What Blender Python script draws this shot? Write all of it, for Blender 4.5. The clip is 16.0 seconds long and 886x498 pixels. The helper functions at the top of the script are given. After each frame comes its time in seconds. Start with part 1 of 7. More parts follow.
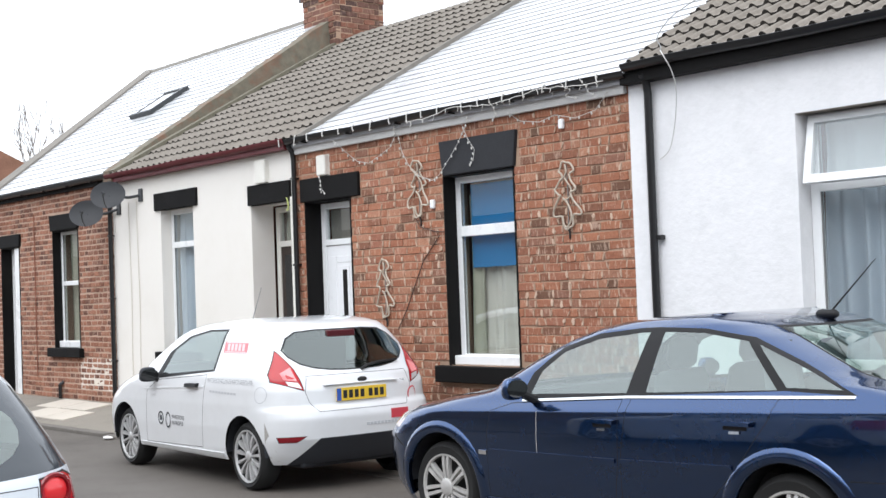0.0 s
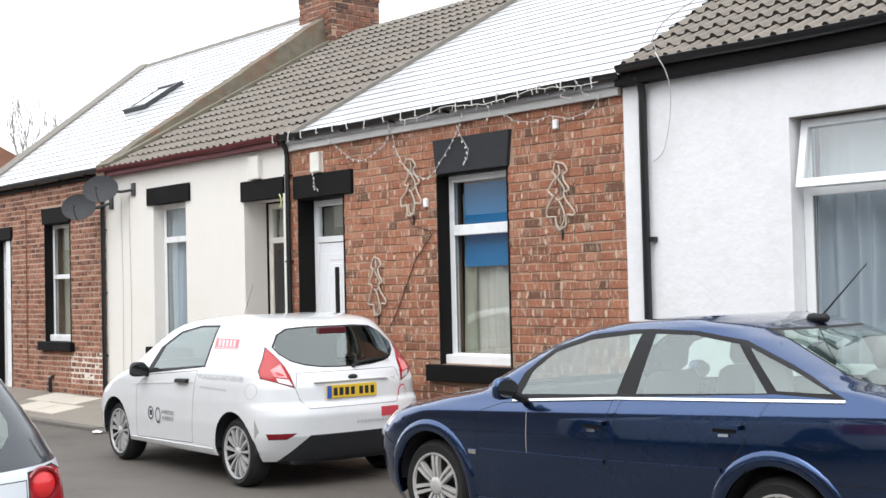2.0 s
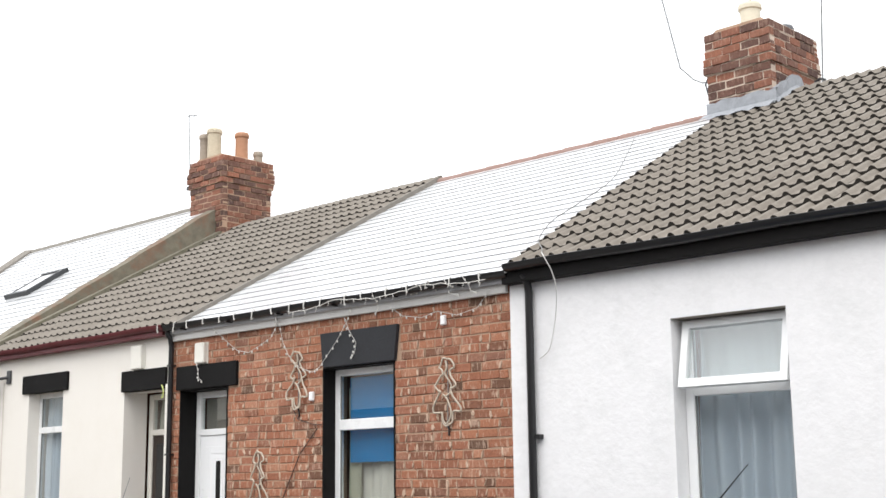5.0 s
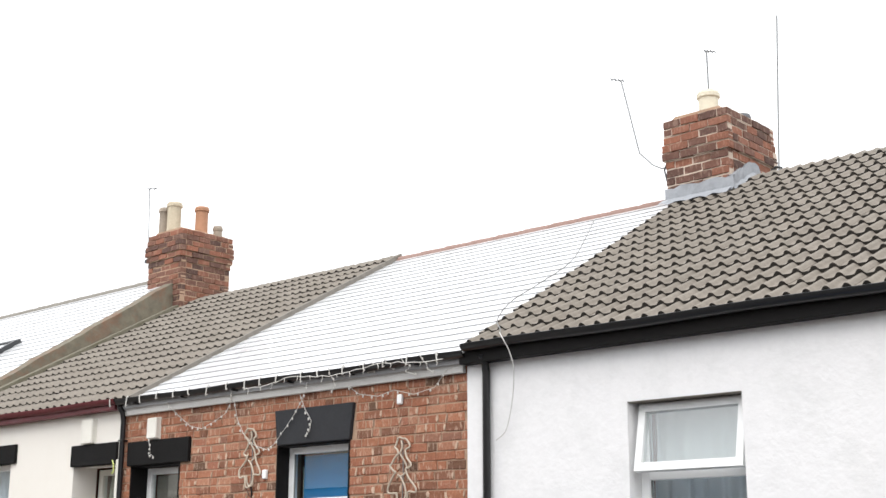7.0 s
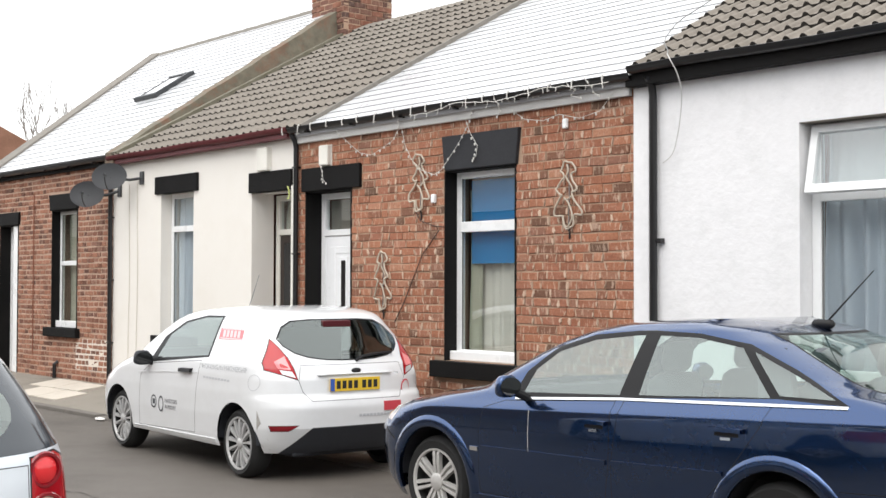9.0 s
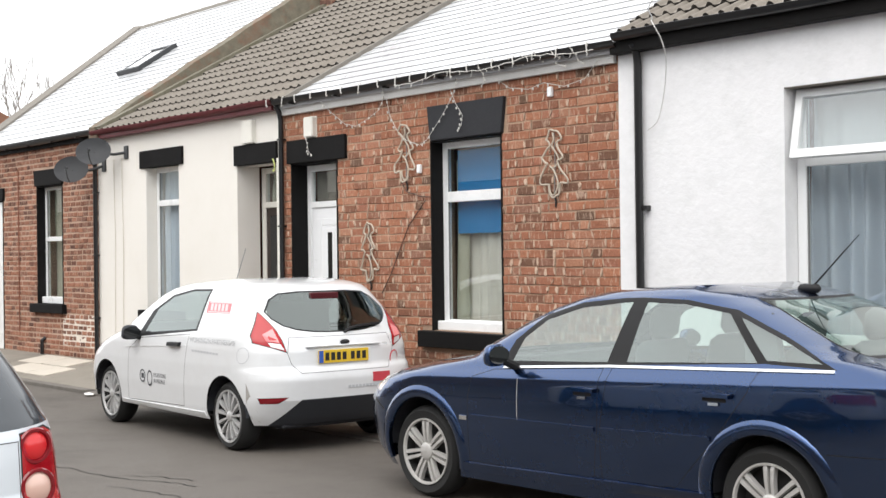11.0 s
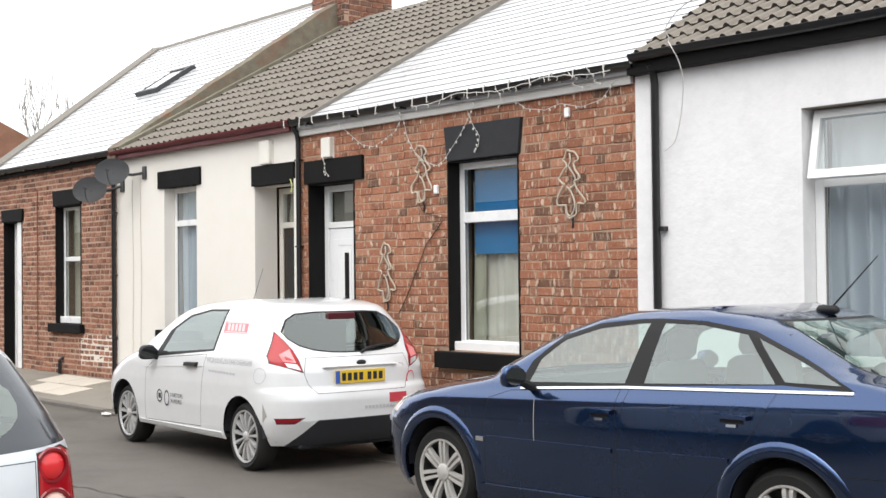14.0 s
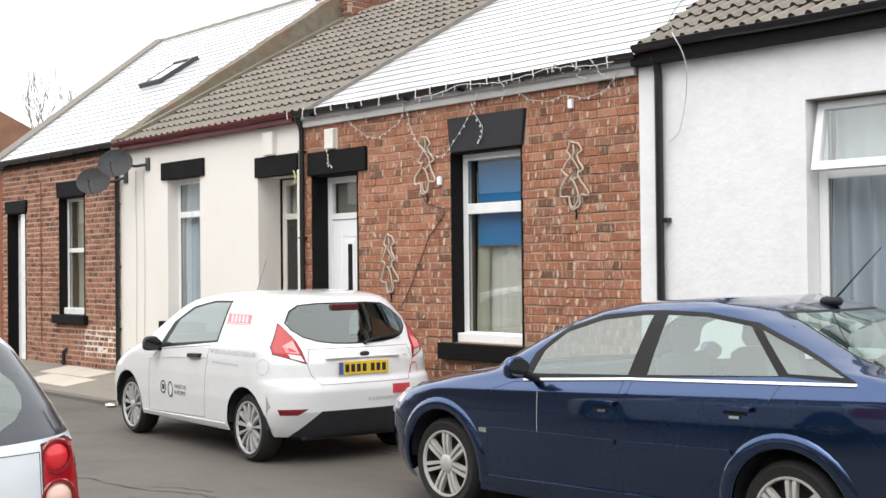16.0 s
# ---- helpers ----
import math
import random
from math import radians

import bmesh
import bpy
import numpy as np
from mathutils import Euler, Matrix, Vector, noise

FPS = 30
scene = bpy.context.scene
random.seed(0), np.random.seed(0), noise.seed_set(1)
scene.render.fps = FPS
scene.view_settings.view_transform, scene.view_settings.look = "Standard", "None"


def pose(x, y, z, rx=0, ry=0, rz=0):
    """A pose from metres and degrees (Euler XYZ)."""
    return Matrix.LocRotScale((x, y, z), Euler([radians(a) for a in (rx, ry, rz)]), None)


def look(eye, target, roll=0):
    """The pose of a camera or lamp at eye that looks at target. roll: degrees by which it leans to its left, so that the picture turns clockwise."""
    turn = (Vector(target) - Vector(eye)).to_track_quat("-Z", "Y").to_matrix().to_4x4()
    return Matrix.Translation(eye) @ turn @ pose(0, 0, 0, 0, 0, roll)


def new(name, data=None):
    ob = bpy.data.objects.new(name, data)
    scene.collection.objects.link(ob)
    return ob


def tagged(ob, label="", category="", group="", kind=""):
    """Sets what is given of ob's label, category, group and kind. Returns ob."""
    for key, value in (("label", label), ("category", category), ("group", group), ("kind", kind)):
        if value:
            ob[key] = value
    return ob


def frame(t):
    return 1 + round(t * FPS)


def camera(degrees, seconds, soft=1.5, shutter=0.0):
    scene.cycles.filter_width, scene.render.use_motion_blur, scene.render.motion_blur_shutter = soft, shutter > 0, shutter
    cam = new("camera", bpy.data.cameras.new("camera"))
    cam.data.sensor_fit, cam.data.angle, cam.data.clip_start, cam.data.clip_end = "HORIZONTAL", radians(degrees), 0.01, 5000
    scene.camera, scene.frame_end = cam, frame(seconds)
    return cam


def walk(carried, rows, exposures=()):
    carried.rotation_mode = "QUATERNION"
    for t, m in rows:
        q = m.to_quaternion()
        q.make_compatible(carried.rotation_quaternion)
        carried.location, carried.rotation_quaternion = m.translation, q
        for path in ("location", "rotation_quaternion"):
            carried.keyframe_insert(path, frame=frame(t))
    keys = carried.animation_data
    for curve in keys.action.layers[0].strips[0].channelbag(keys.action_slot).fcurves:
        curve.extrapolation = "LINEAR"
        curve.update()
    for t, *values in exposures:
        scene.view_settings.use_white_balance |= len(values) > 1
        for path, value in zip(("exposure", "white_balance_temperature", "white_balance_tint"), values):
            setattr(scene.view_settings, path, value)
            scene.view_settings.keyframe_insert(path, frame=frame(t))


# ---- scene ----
cam = camera(38.59, 16.0, soft=1.5, shutter=0.15)
EYE = (0.0, -8.324, 1.653)
ROWS = [  # seconds, turn to the left of the street's normal, look up, roll
    (0.0, 49.245, 1.822, -2.141), (0.5, 49.166, 1.794, -2.023), (1.0, 49.405, 1.689, -1.868),
    (1.5, 49.460, 1.563, -1.560), (2.0, 48.906, 1.760, -1.351), (2.5, 47.772, 2.563, -1.234),
    (3.0, 47.052, 3.401, -1.114), (3.5, 46.326, 5.640, -1.131), (4.0, 45.391, 7.526, -1.023),
    (4.5, 44.078, 9.290, -0.794), (5.0, 43.654, 10.454, -0.725), (5.2, 43.177, 11.058, -0.739),
    (7.3, 41.738, 14.076, 0.108), (7.5, 42.613, 13.084, 0.245), (8.0, 45.852, 10.012, 0.643),
    (8.5, 48.100, 5.952, 0.459), (9.0, 49.206, 1.589, 0.132), (11.5, 48.572, 0.242, -0.757),
    (12.0, 48.860, 0.682, -0.820), (12.5, 49.054, 0.867, -0.852), (13.0, 49.182, 0.899, -0.759),
    (13.5, 49.246, 0.993, -0.705), (14.0, 49.363, 1.174, -0.628), (14.5, 49.514, 1.139, -0.687),
    (15.0, 49.524, 0.983, -0.604), (15.5, 49.550, 0.891, -0.648), (16.0, 49.517, 0.788, -0.604),
]
walk(cam, [(t, pose(*EYE) @ pose(0, 0, 0, 0, 0, yaw) @ pose(0, 0, 0, 90 + up, 0, 0) @ pose(0, 0, 0, 0, 0, roll))
           for t, yaw, up, roll in ROWS], [(0.0, 0.94, 6150, 10), (1.5, 0.94, 6270, 10), (2.5, 0.94, 6390, 10), (4.0, 0.94, 6530, 10), (16.0, 0.94, 6590, 10)])

# world: a bright, even overcast
world = bpy.data.worlds.new("overcast")
scene.world = world
world.use_nodes = True
wn, wl = world.node_tree.nodes, world.node_tree.links
bg = wn["Background"]
sky = wn.new("ShaderNodeTexSky")
sky.sky_type, sky.sun_disc, sky.sun_elevation, sky.sun_rotation = "NISHITA", False, radians(40), radians(200)
mix = wn.new("ShaderNodeMix")
mix.data_type = "RGBA"
mix.inputs[0].default_value = 0.985
wl.new(sky.outputs[0], mix.inputs[6])
mix.inputs[7].default_value = (0.97, 0.985, 1.0, 1)
wl.new(mix.outputs[2], bg.inputs[0])
bg.inputs[1].default_value = 1.0
sun = new("sun", bpy.data.lights.new("sun", "SUN"))
sun.data.energy, sun.data.angle, sun.data.color = 1.0, radians(50), (1.0, 0.97, 0.93)
sun.matrix_world = look((0, 0, 20), (-3, 6.5, 9.5))

# ---- materials ----
MATS = {}


def material(name, color, rough=0.6, metal=0.0, grain=0.0, scale=40.0, stain=0.0, stain_scale=1.5, bump=0.0, island=0.0,
             spec=0.5, coat=0.0, tint=None, coords="Object", obj_random=0.0):
    """A procedural surface: base colour varied by fine grain, broad stains and, for pieces, a value of their own."""
    m = bpy.data.materials.new(name)
    m.use_nodes = True
    n, l = m.node_tree.nodes, m.node_tree.links
    b = n["Principled BSDF"]
    b.inputs["Roughness"].default_value = rough
    b.inputs["Metallic"].default_value = metal
    b.inputs["Specular IOR Level"].default_value = spec
    b.inputs["Coat Weight"].default_value = coat
    b.inputs["Coat Roughness"].default_value = 0.04
    tc = n.new("ShaderNodeNewGeometry") if coords == "World" else n.new("ShaderNodeTexCoord")
    where = tc.outputs["Position"] if coords == "World" else tc.outputs["Object"]
    col = n.new("ShaderNodeRGB")
    col.outputs[0].default_value = (*color, 1)
    out = col.outputs[0]

    def blend(fac_socket, a, color2, mode="MIX"):
        x = n.new("ShaderNodeMix")
        x.data_type, x.blend_type = "RGBA", mode
        l.new(fac_socket, x.inputs[0])
        l.new(a, x.inputs[6])
        x.inputs[7].default_value = (*color2, 1)
        return x.outputs[2]

    def ramp(socket, lo, hi, to=1.0):
        r = n.new("ShaderNodeMapRange")
        r.inputs["From Min"].default_value, r.inputs["From Max"].default_value = lo, hi
        r.inputs["To Max"].default_value = to
        l.new(socket, r.inputs["Value"])
        return r.outputs[0]

    dark = tuple(c * 0.45 for c in color) if tint is None else tint
    if island or obj_random:
        if obj_random:
            rnd = n.new("ShaderNodeObjectInfo").outputs["Random"]
        else:
            rnd = n.new("ShaderNodeNewGeometry").outputs["Random Per Island"]
        out = blend(ramp(rnd, 0, 1, island or obj_random), out, dark)
    fine = None
    if grain or bump:
        fine = n.new("ShaderNodeTexNoise")
        fine.inputs["Scale"].default_value = scale
        fine.inputs["Detail"].default_value = 6
        fine.inputs["Roughness"].default_value = 0.65
        l.new(where, fine.inputs["Vector"])
    if grain:
        out = blend(ramp(fine.outputs[0], 0.35, 0.75, grain), out, tuple(c * 0.5 for c in color))
    if stain:
        broad = n.new("ShaderNodeTexNoise")
        broad.inputs["Scale"].default_value = stain_scale
        broad.inputs["Detail"].default_value = 8
        broad.inputs["Roughness"].default_value = 0.7
        l.new(where, broad.inputs["Vector"])
        out = blend(ramp(broad.outputs[0], 0.48, 0.72, stain), out, dark)
        l.new(ramp(broad.outputs[0], 0.3, 0.7, 1.0), b.inputs["Roughness"])
        rr = b.inputs["Roughness"].links[0].from_node
        rr.inputs["To Min"].default_value, rr.inputs["To Max"].default_value = max(rough - 0.08, 0.02), min(rough + 0.1, 1)
    if bump:
        bn = n.new("ShaderNodeBump")
        bn.inputs["Strength"].default_value = bump
        bn.inputs["Distance"].default_value = 0.01
        l.new(fine.outputs[0], bn.inputs["Height"])
        l.new(bn.outputs[0], b.inputs["Normal"])
    l.new(out, b.inputs["Base Color"])
    MATS[name] = m
    return m


def glass_material(name, tint=(0.9, 0.95, 0.94), rough=0.0, mirror_part=0.10, sheen=(1.0, 1.0, 1.0)):
    m = bpy.data.materials.new(name)
    m.use_nodes = True
    n, l = m.node_tree.nodes, m.node_tree.links
    n.remove(n["Principled BSDF"])
    clear = n.new("ShaderNodeBsdfTransparent")
    clear.inputs[0].default_value = (*tint, 1)
    gloss = n.new("ShaderNodeBsdfGlossy")
    gloss.inputs["Color"].default_value = (*sheen, 1)
    gloss.inputs["Roughness"].default_value = rough
    lw = n.new("ShaderNodeLayerWeight")
    p5 = n.new("ShaderNodeMath")
    p5.operation, p5.inputs[1].default_value = "POWER", 4.0
    l.new(lw.outputs["Facing"], p5.inputs[0])
    fr = n.new("ShaderNodeMapRange")
    fr.inputs["To Min"].default_value, fr.inputs["To Max"].default_value = mirror_part, 1.0
    l.new(p5.outputs[0], fr.inputs["Value"])
    mx = n.new("ShaderNodeMixShader")
    l.new(fr.outputs[0], mx.inputs[0])
    l.new(clear.outputs[0], mx.inputs[1])
    l.new(gloss.outputs[0], mx.inputs[2])
    l.new(mx.outputs[0], n["Material Output"].inputs[0])
    MATS[name] = m
    return m


M = MATS
material("asphalt", (0.117, 0.103, 0.089), 0.75, grain=0.6, scale=90, stain=0.55, stain_scale=0.6, bump=0.5, coords="World")
material("tar", (0.02, 0.018, 0.016), 0.8, grain=0.3)
material("pavement", (0.24, 0.215, 0.18), 0.85, grain=0.45, scale=60, stain=0.5, stain_scale=1.2, bump=0.35, coords="World")
material("pale_slab", (0.55, 0.50, 0.43), 0.85, grain=0.25, scale=60, stain=0.3, bump=0.3)
material("kerb_stone", (0.15, 0.136, 0.12), 0.85, grain=0.4, scale=50, stain=0.5, bump=0.4)
material("mortar", (0.42, 0.285, 0.20), 0.95, grain=0.4, scale=70, stain=0.5, stain_scale=2.5, bump=0.6)
material("limewash", (0.74, 0.67, 0.59), 0.95, grain=0.3, scale=60, stain=0.5, stain_scale=5, bump=0.5, tint=(0.5, 0.4, 0.33))
material("mortar_far", (0.50, 0.345, 0.26), 0.95, grain=0.4, scale=70, stain=0.6, stain_scale=1.8, bump=0.6, tint=(0.36, 0.27, 0.2))
material("mortar_pale", (0.56, 0.46, 0.38), 0.95, grain=0.4, scale=70, stain=0.5, stain_scale=2.5, bump=0.6)
BRICK_TONES = [(0.0, (0.14, 0.082, 0.055)), (0.06, (0.21, 0.10, 0.064)), (0.22, (0.32, 0.131, 0.078)), (0.50, (0.395, 0.172, 0.10)), (0.72, (0.335, 0.142, 0.09)), (0.88, (0.43, 0.21, 0.13)), (1.0, (0.27, 0.132, 0.09))]
FAR_TONES = [(0.0, (0.12, 0.06, 0.046)), (0.2, (0.22, 0.098, 0.066)), (0.6, (0.33, 0.148, 0.094)), (0.85, (0.38, 0.18, 0.118)), (1.0, (0.25, 0.13, 0.095))]
STACK_TONES = [(0.0, (0.085, 0.052, 0.045)), (0.35, (0.165, 0.086, 0.066)), (0.6, (0.25, 0.108, 0.072)), (0.85, (0.29, 0.122, 0.078)), (1.0, (0.17, 0.10, 0.078))]


def brick_material(name, tones, single, flakes, grime=0.35):
    """Brick: a tone for each piece, mottled and chipped, with pale upright flakes."""
    m = bpy.data.materials.new(name)
    m.use_nodes = True
    n, l = m.node_tree.nodes, m.node_tree.links
    b = n["Principled BSDF"]
    b.inputs["Roughness"].default_value = 0.92
    b.inputs["Specular IOR Level"].default_value = 0.25
    geo = n.new("ShaderNodeNewGeometry")
    rnd = n.new("ShaderNodeObjectInfo").outputs["Random"] if single else geo.outputs["Random Per Island"]
    ramp = n.new("ShaderNodeValToRGB")
    e = ramp.color_ramp.elements
    e[0].position, e[0].color = tones[0][0], (*tones[0][1], 1)
    e[1].position, e[1].color = tones[-1][0], (*tones[-1][1], 1)
    for pos, c in tones[1:-1]:
        q = e.new(pos)
        q.color = (*c, 1)
    l.new(rnd, ramp.inputs[0])
    out = ramp.outputs[0]

    def noise_of(scale, detail=6, stretch=None):
        t = n.new("ShaderNodeTexNoise")
        t.inputs["Scale"].default_value, t.inputs["Detail"].default_value, t.inputs["Roughness"].default_value = scale, detail, 0.65
        if stretch:
            mp = n.new("ShaderNodeMapping")
            mp.inputs["Scale"].default_value = stretch
            l.new(geo.outputs["Position"], mp.inputs[0])
            l.new(mp.outputs[0], t.inputs["Vector"])
        else:
            l.new(geo.outputs["Position"], t.inputs["Vector"])
        return t.outputs[0]

    def over(sock, lo, hi, amount, colour, mode="MIX"):
        nonlocal out
        r = n.new("ShaderNodeMapRange")
        r.inputs["From Min"].default_value, r.inputs["From Max"].default_value, r.inputs["To Max"].default_value = lo, hi, amount
        l.new(sock, r.inputs["Value"])
        x = n.new("ShaderNodeMix")
        x.data_type, x.blend_type = "RGBA", mode
        l.new(r.outputs[0], x.inputs[0])
        l.new(out, x.inputs[6])
        x.inputs[7].default_value = (*colour, 1)
        out = x.outputs[2]

    fine = noise_of(45)
    over(fine, 0.42, 0.72, 0.6, (0.45, 0.42, 0.40), "MULTIPLY")
    over(noise_of(2.2, 8), 0.45, 0.75, grime, (0.42, 0.40, 0.38), "MULTIPLY")
    if flakes:
        over(noise_of(1.0, 3, (30, 30, 8)), 0.55, 0.61, flakes, (0.64, 0.47, 0.36))
        over(noise_of(1.0, 4, (11, 11, 14)), 0.60, 0.68, flakes * 0.6, (0.58, 0.41, 0.31))
    bn = n.new("ShaderNodeBump")
    bn.inputs["Strength"].default_value, bn.inputs["Distance"].default_value = 0.8, 0.008
    l.new(fine, bn.inputs["Height"])
    l.new(bn.outputs[0], b.inputs["Normal"])
    l.new(out, b.inputs["Base Color"])
    MATS[name] = m


brick_material("brick_front", BRICK_TONES, True, 0.42)
brick_material("brick_rest", BRICK_TONES, False, 0.42)
brick_material("brick_far", FAR_TONES, False, 0.25)
brick_material("brick_far_part", FAR_TONES, True, 0.25)
brick_material("brick_chimney", STACK_TONES, True, 0.15, 0.6)
material("cream_render", (0.775, 0.745, 0.695), 0.9, grain=0.10, scale=120, stain=0.14, stain_scale=1.1, bump=0.25, tint=(0.55, 0.50, 0.40))
material("white_render", (0.785, 0.78, 0.785), 0.92, grain=0.10, scale=11, stain=0.32, stain_scale=2.6, bump=0.55, tint=(0.56, 0.57, 0.56))
material("mossy_render", (0.175, 0.155, 0.115), 0.95, grain=0.85, scale=6, stain=0.85, stain_scale=3.2, bump=0.9, tint=(0.20, 0.085, 0.05), coords="World")
material("moss_cap", (0.175, 0.16, 0.12), 0.95, grain=0.6, scale=20, stain=0.6, stain_scale=4, bump=0.9, tint=(0.10, 0.09, 0.05), coords="World")
material("black_stone", (0.008, 0.0075, 0.0075), 0.7, spec=0.12, grain=0.3, scale=40, stain=0.4, bump=0.3, tint=(0.02, 0.02, 0.02))
material("grey_stone", (0.026, 0.027, 0.031), 0.7, spec=0.3, grain=0.3, scale=40, stain=0.4, bump=0.3, tint=(0.016, 0.016, 0.018))
material("black_plastic", (0.008, 0.008, 0.009), 0.35, grain=0.2, scale=60)
material("black_paint", (0.009, 0.0085, 0.0085), 0.65, spec=0.12, grain=0.25, scale=50, stain=0.3, tint=(0.025, 0.022, 0.02))
material("maroon_paint", (0.105, 0.009, 0.013), 0.55, grain=0.3, scale=50, stain=0.4, tint=(0.06, 0.012, 0.014))
material("fascia_grey", (0.56, 0.55, 0.53), 0.6, grain=0.2, scale=40, stain=0.3, tint=(0.33, 0.33, 0.32))
material("upvc_white", (0.82, 0.83, 0.83), 0.3, grain=0.05, scale=20, stain=0.1, tint=(0.65, 0.66, 0.66))
material("aged_white", (0.72, 0.70, 0.64), 0.45, grain=0.1, scale=20, stain=0.2, tint=(0.5, 0.48, 0.42))
# near-black brown that paints the shade in the gap under each tile course
material("tile_edge_shade", (0.03, 0.026, 0.022), 0.95, grain=0.4, scale=30)
material("roof_tile", (0.225, 0.198, 0.167), 0.85, grain=0.55, scale=22, stain=0.55, stain_scale=2.2, bump=0.6, obj_random=0.35, tint=(0.145, 0.126, 0.104), coords="World")
material("slate_pale", (0.64, 0.65, 0.665), 0.3, grain=0.15, scale=30, stain=0.25, stain_scale=1.2, bump=0.06, tint=(0.60, 0.61, 0.63), coords="World", coat=0.5)
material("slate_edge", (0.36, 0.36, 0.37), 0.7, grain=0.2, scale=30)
material("ridge_red", (0.27, 0.175, 0.15), 0.85, grain=0.4, scale=30, stain=0.4, obj_random=0.4, tint=(0.22, 0.13, 0.10), coords="World")
material("ridge_grey", (0.21, 0.195, 0.17), 0.85, grain=0.4, scale=30, stain=0.4, obj_random=0.4, tint=(0.19, 0.175, 0.155), coords="World")
material("verge_grey", (0.205, 0.187, 0.163), 0.9, grain=0.6, scale=14, stain=0.5, stain_scale=3, bump=0.5, tint=(0.2, 0.18, 0.16), coords="World")
material("lead", (0.29, 0.305, 0.33), 0.6, metal=0.0, grain=0.4, scale=14, stain=0.5, stain_scale=5, bump=0.8, coords="World")
material("pot_buff", (0.50, 0.43, 0.32), 0.8, grain=0.25, scale=20, stain=0.5, stain_scale=6, bump=0.2)
material("pot_orange", (0.40, 0.205, 0.12), 0.8, grain=0.25, scale=20, stain=0.5, stain_scale=6, bump=0.2)
material("pot_grey", (0.30, 0.25, 0.20), 0.85, grain=0.25, scale=20, stain=0.5, stain_scale=6, bump=0.2)
material("pot_cream", (0.64, 0.59, 0.47), 0.75, grain=0.2, scale=20, stain=0.4, stain_scale=6, bump=0.2)
material("dark_metal", (0.045, 0.047, 0.05), 0.45, metal=0.3, grain=0.3, scale=40)
material("grey_metal", (0.20, 0.205, 0.21), 0.5, metal=0.5)
material("dish_grey", (0.075, 0.077, 0.084), 0.5, grain=0.2, scale=30)
material("curtain_blue", (0.58, 0.65, 0.72), 0.95, grain=0.08, scale=200)
material("curtain_white", (0.74, 0.77, 0.79), 0.95, grain=0.08, scale=200)
material("curtain_cream", (0.66, 0.64, 0.57), 0.95, grain=0.08, scale=200)
material("curtain_grey", (0.50, 0.56, 0.62), 0.95, grain=0.06, scale=200)
material("blind_blue", (0.004, 0.20, 0.47), 0.7, grain=0.1, scale=90)
material("net_olive", (0.42, 0.42, 0.33), 0.95, grain=0.08, scale=100)
material("trim_dark", (0.012, 0.013, 0.014), 0.08, spec=0.6)
material("room_wall", (0.25, 0.23, 0.2), 0.9, grain=0.2)
material("door_white", (0.83, 0.84, 0.85), 0.3, grain=0.04, scale=20, stain=0.08, tint=(0.7, 0.7, 0.7))
material("door_dark", (0.03, 0.02, 0.016), 0.35, grain=0.3, scale=30)
material("door_navy", (0.012, 0.014, 0.022), 0.4, grain=0.2, scale=30)
material("rope_light", (0.50, 0.43, 0.345), 0.55, grain=0.2, scale=60)
material("icicle_white", (0.60, 0.585, 0.55), 0.5)
material("cable_black", (0.012, 0.012, 0.012), 0.5)
material("hook_yellow", (0.55, 0.62, 0.20), 0.5)
material("cable_brown", (0.07, 0.04, 0.03), 0.7)
material("cable_grey", (0.17, 0.17, 0.165), 0.6)
material("dark_brick", (0.20, 0.155, 0.13), 0.9, grain=0.5, scale=9, stain=0.5, bump=0.5, coords="World")
material("smear", (0.58, 0.43, 0.325), 0.95, grain=0.35, scale=60, bump=0.6, island=0.45, tint=(0.42, 0.27, 0.19), coords="World")
material("cable_cream", (0.62, 0.58, 0.51), 0.6)
material("soffit_dirty", (0.25, 0.225, 0.19), 0.9, grain=0.4, scale=20, stain=0.5, stain_scale=4, tint=(0.12, 0.10, 0.08))
material("litter_white", (0.78, 0.77, 0.74), 0.8, grain=0.1)
material("brick_plain", (0.27, 0.10, 0.06), 0.9, grain=0.5, scale=30, stain=0.5, bump=0.5, coords="World")
material("far_tile", (0.28, 0.14, 0.09), 0.9, grain=0.5, scale=20, stain=0.5, bump=0.5, coords="World")
material("bark", (0.26, 0.235, 0.215), 0.9, grain=0.4, scale=20)
glass_material("window_glass", (0.93, 0.95, 0.95))


# ---- building helpers ----
def mesh_of(bm, name, mats, smooth=None):
    me = bpy.data.meshes.new(name)
    bm.normal_update()
    bm.to_mesh(me)
    bm.free()
    for m in (mats if isinstance(mats, (list, tuple)) else [mats]):
        me.materials.append(MATS[m])
    if smooth:
        me.polygons.foreach_set("use_smooth", [True] * len(me.polygons))
        me.set_sharp_from_angle(angle=radians(smooth))
    return me


def part(name, bm, mat, parent=None, label="", smooth=None, at=None):
    ob = new(name, mesh_of(bm, name, mat, smooth))
    ob.parent = parent
    if at is not None:
        ob.matrix_basis = at
    return tagged(ob, label) if label else ob


def empty(name, at, label, category, group="", kind=""):
    ob = new(name)
    ob.empty_display_size = 0.1
    ob.matrix_basis = at if isinstance(at, Matrix) else Matrix.Translation(at)
    return tagged(ob, label, category, group, kind)


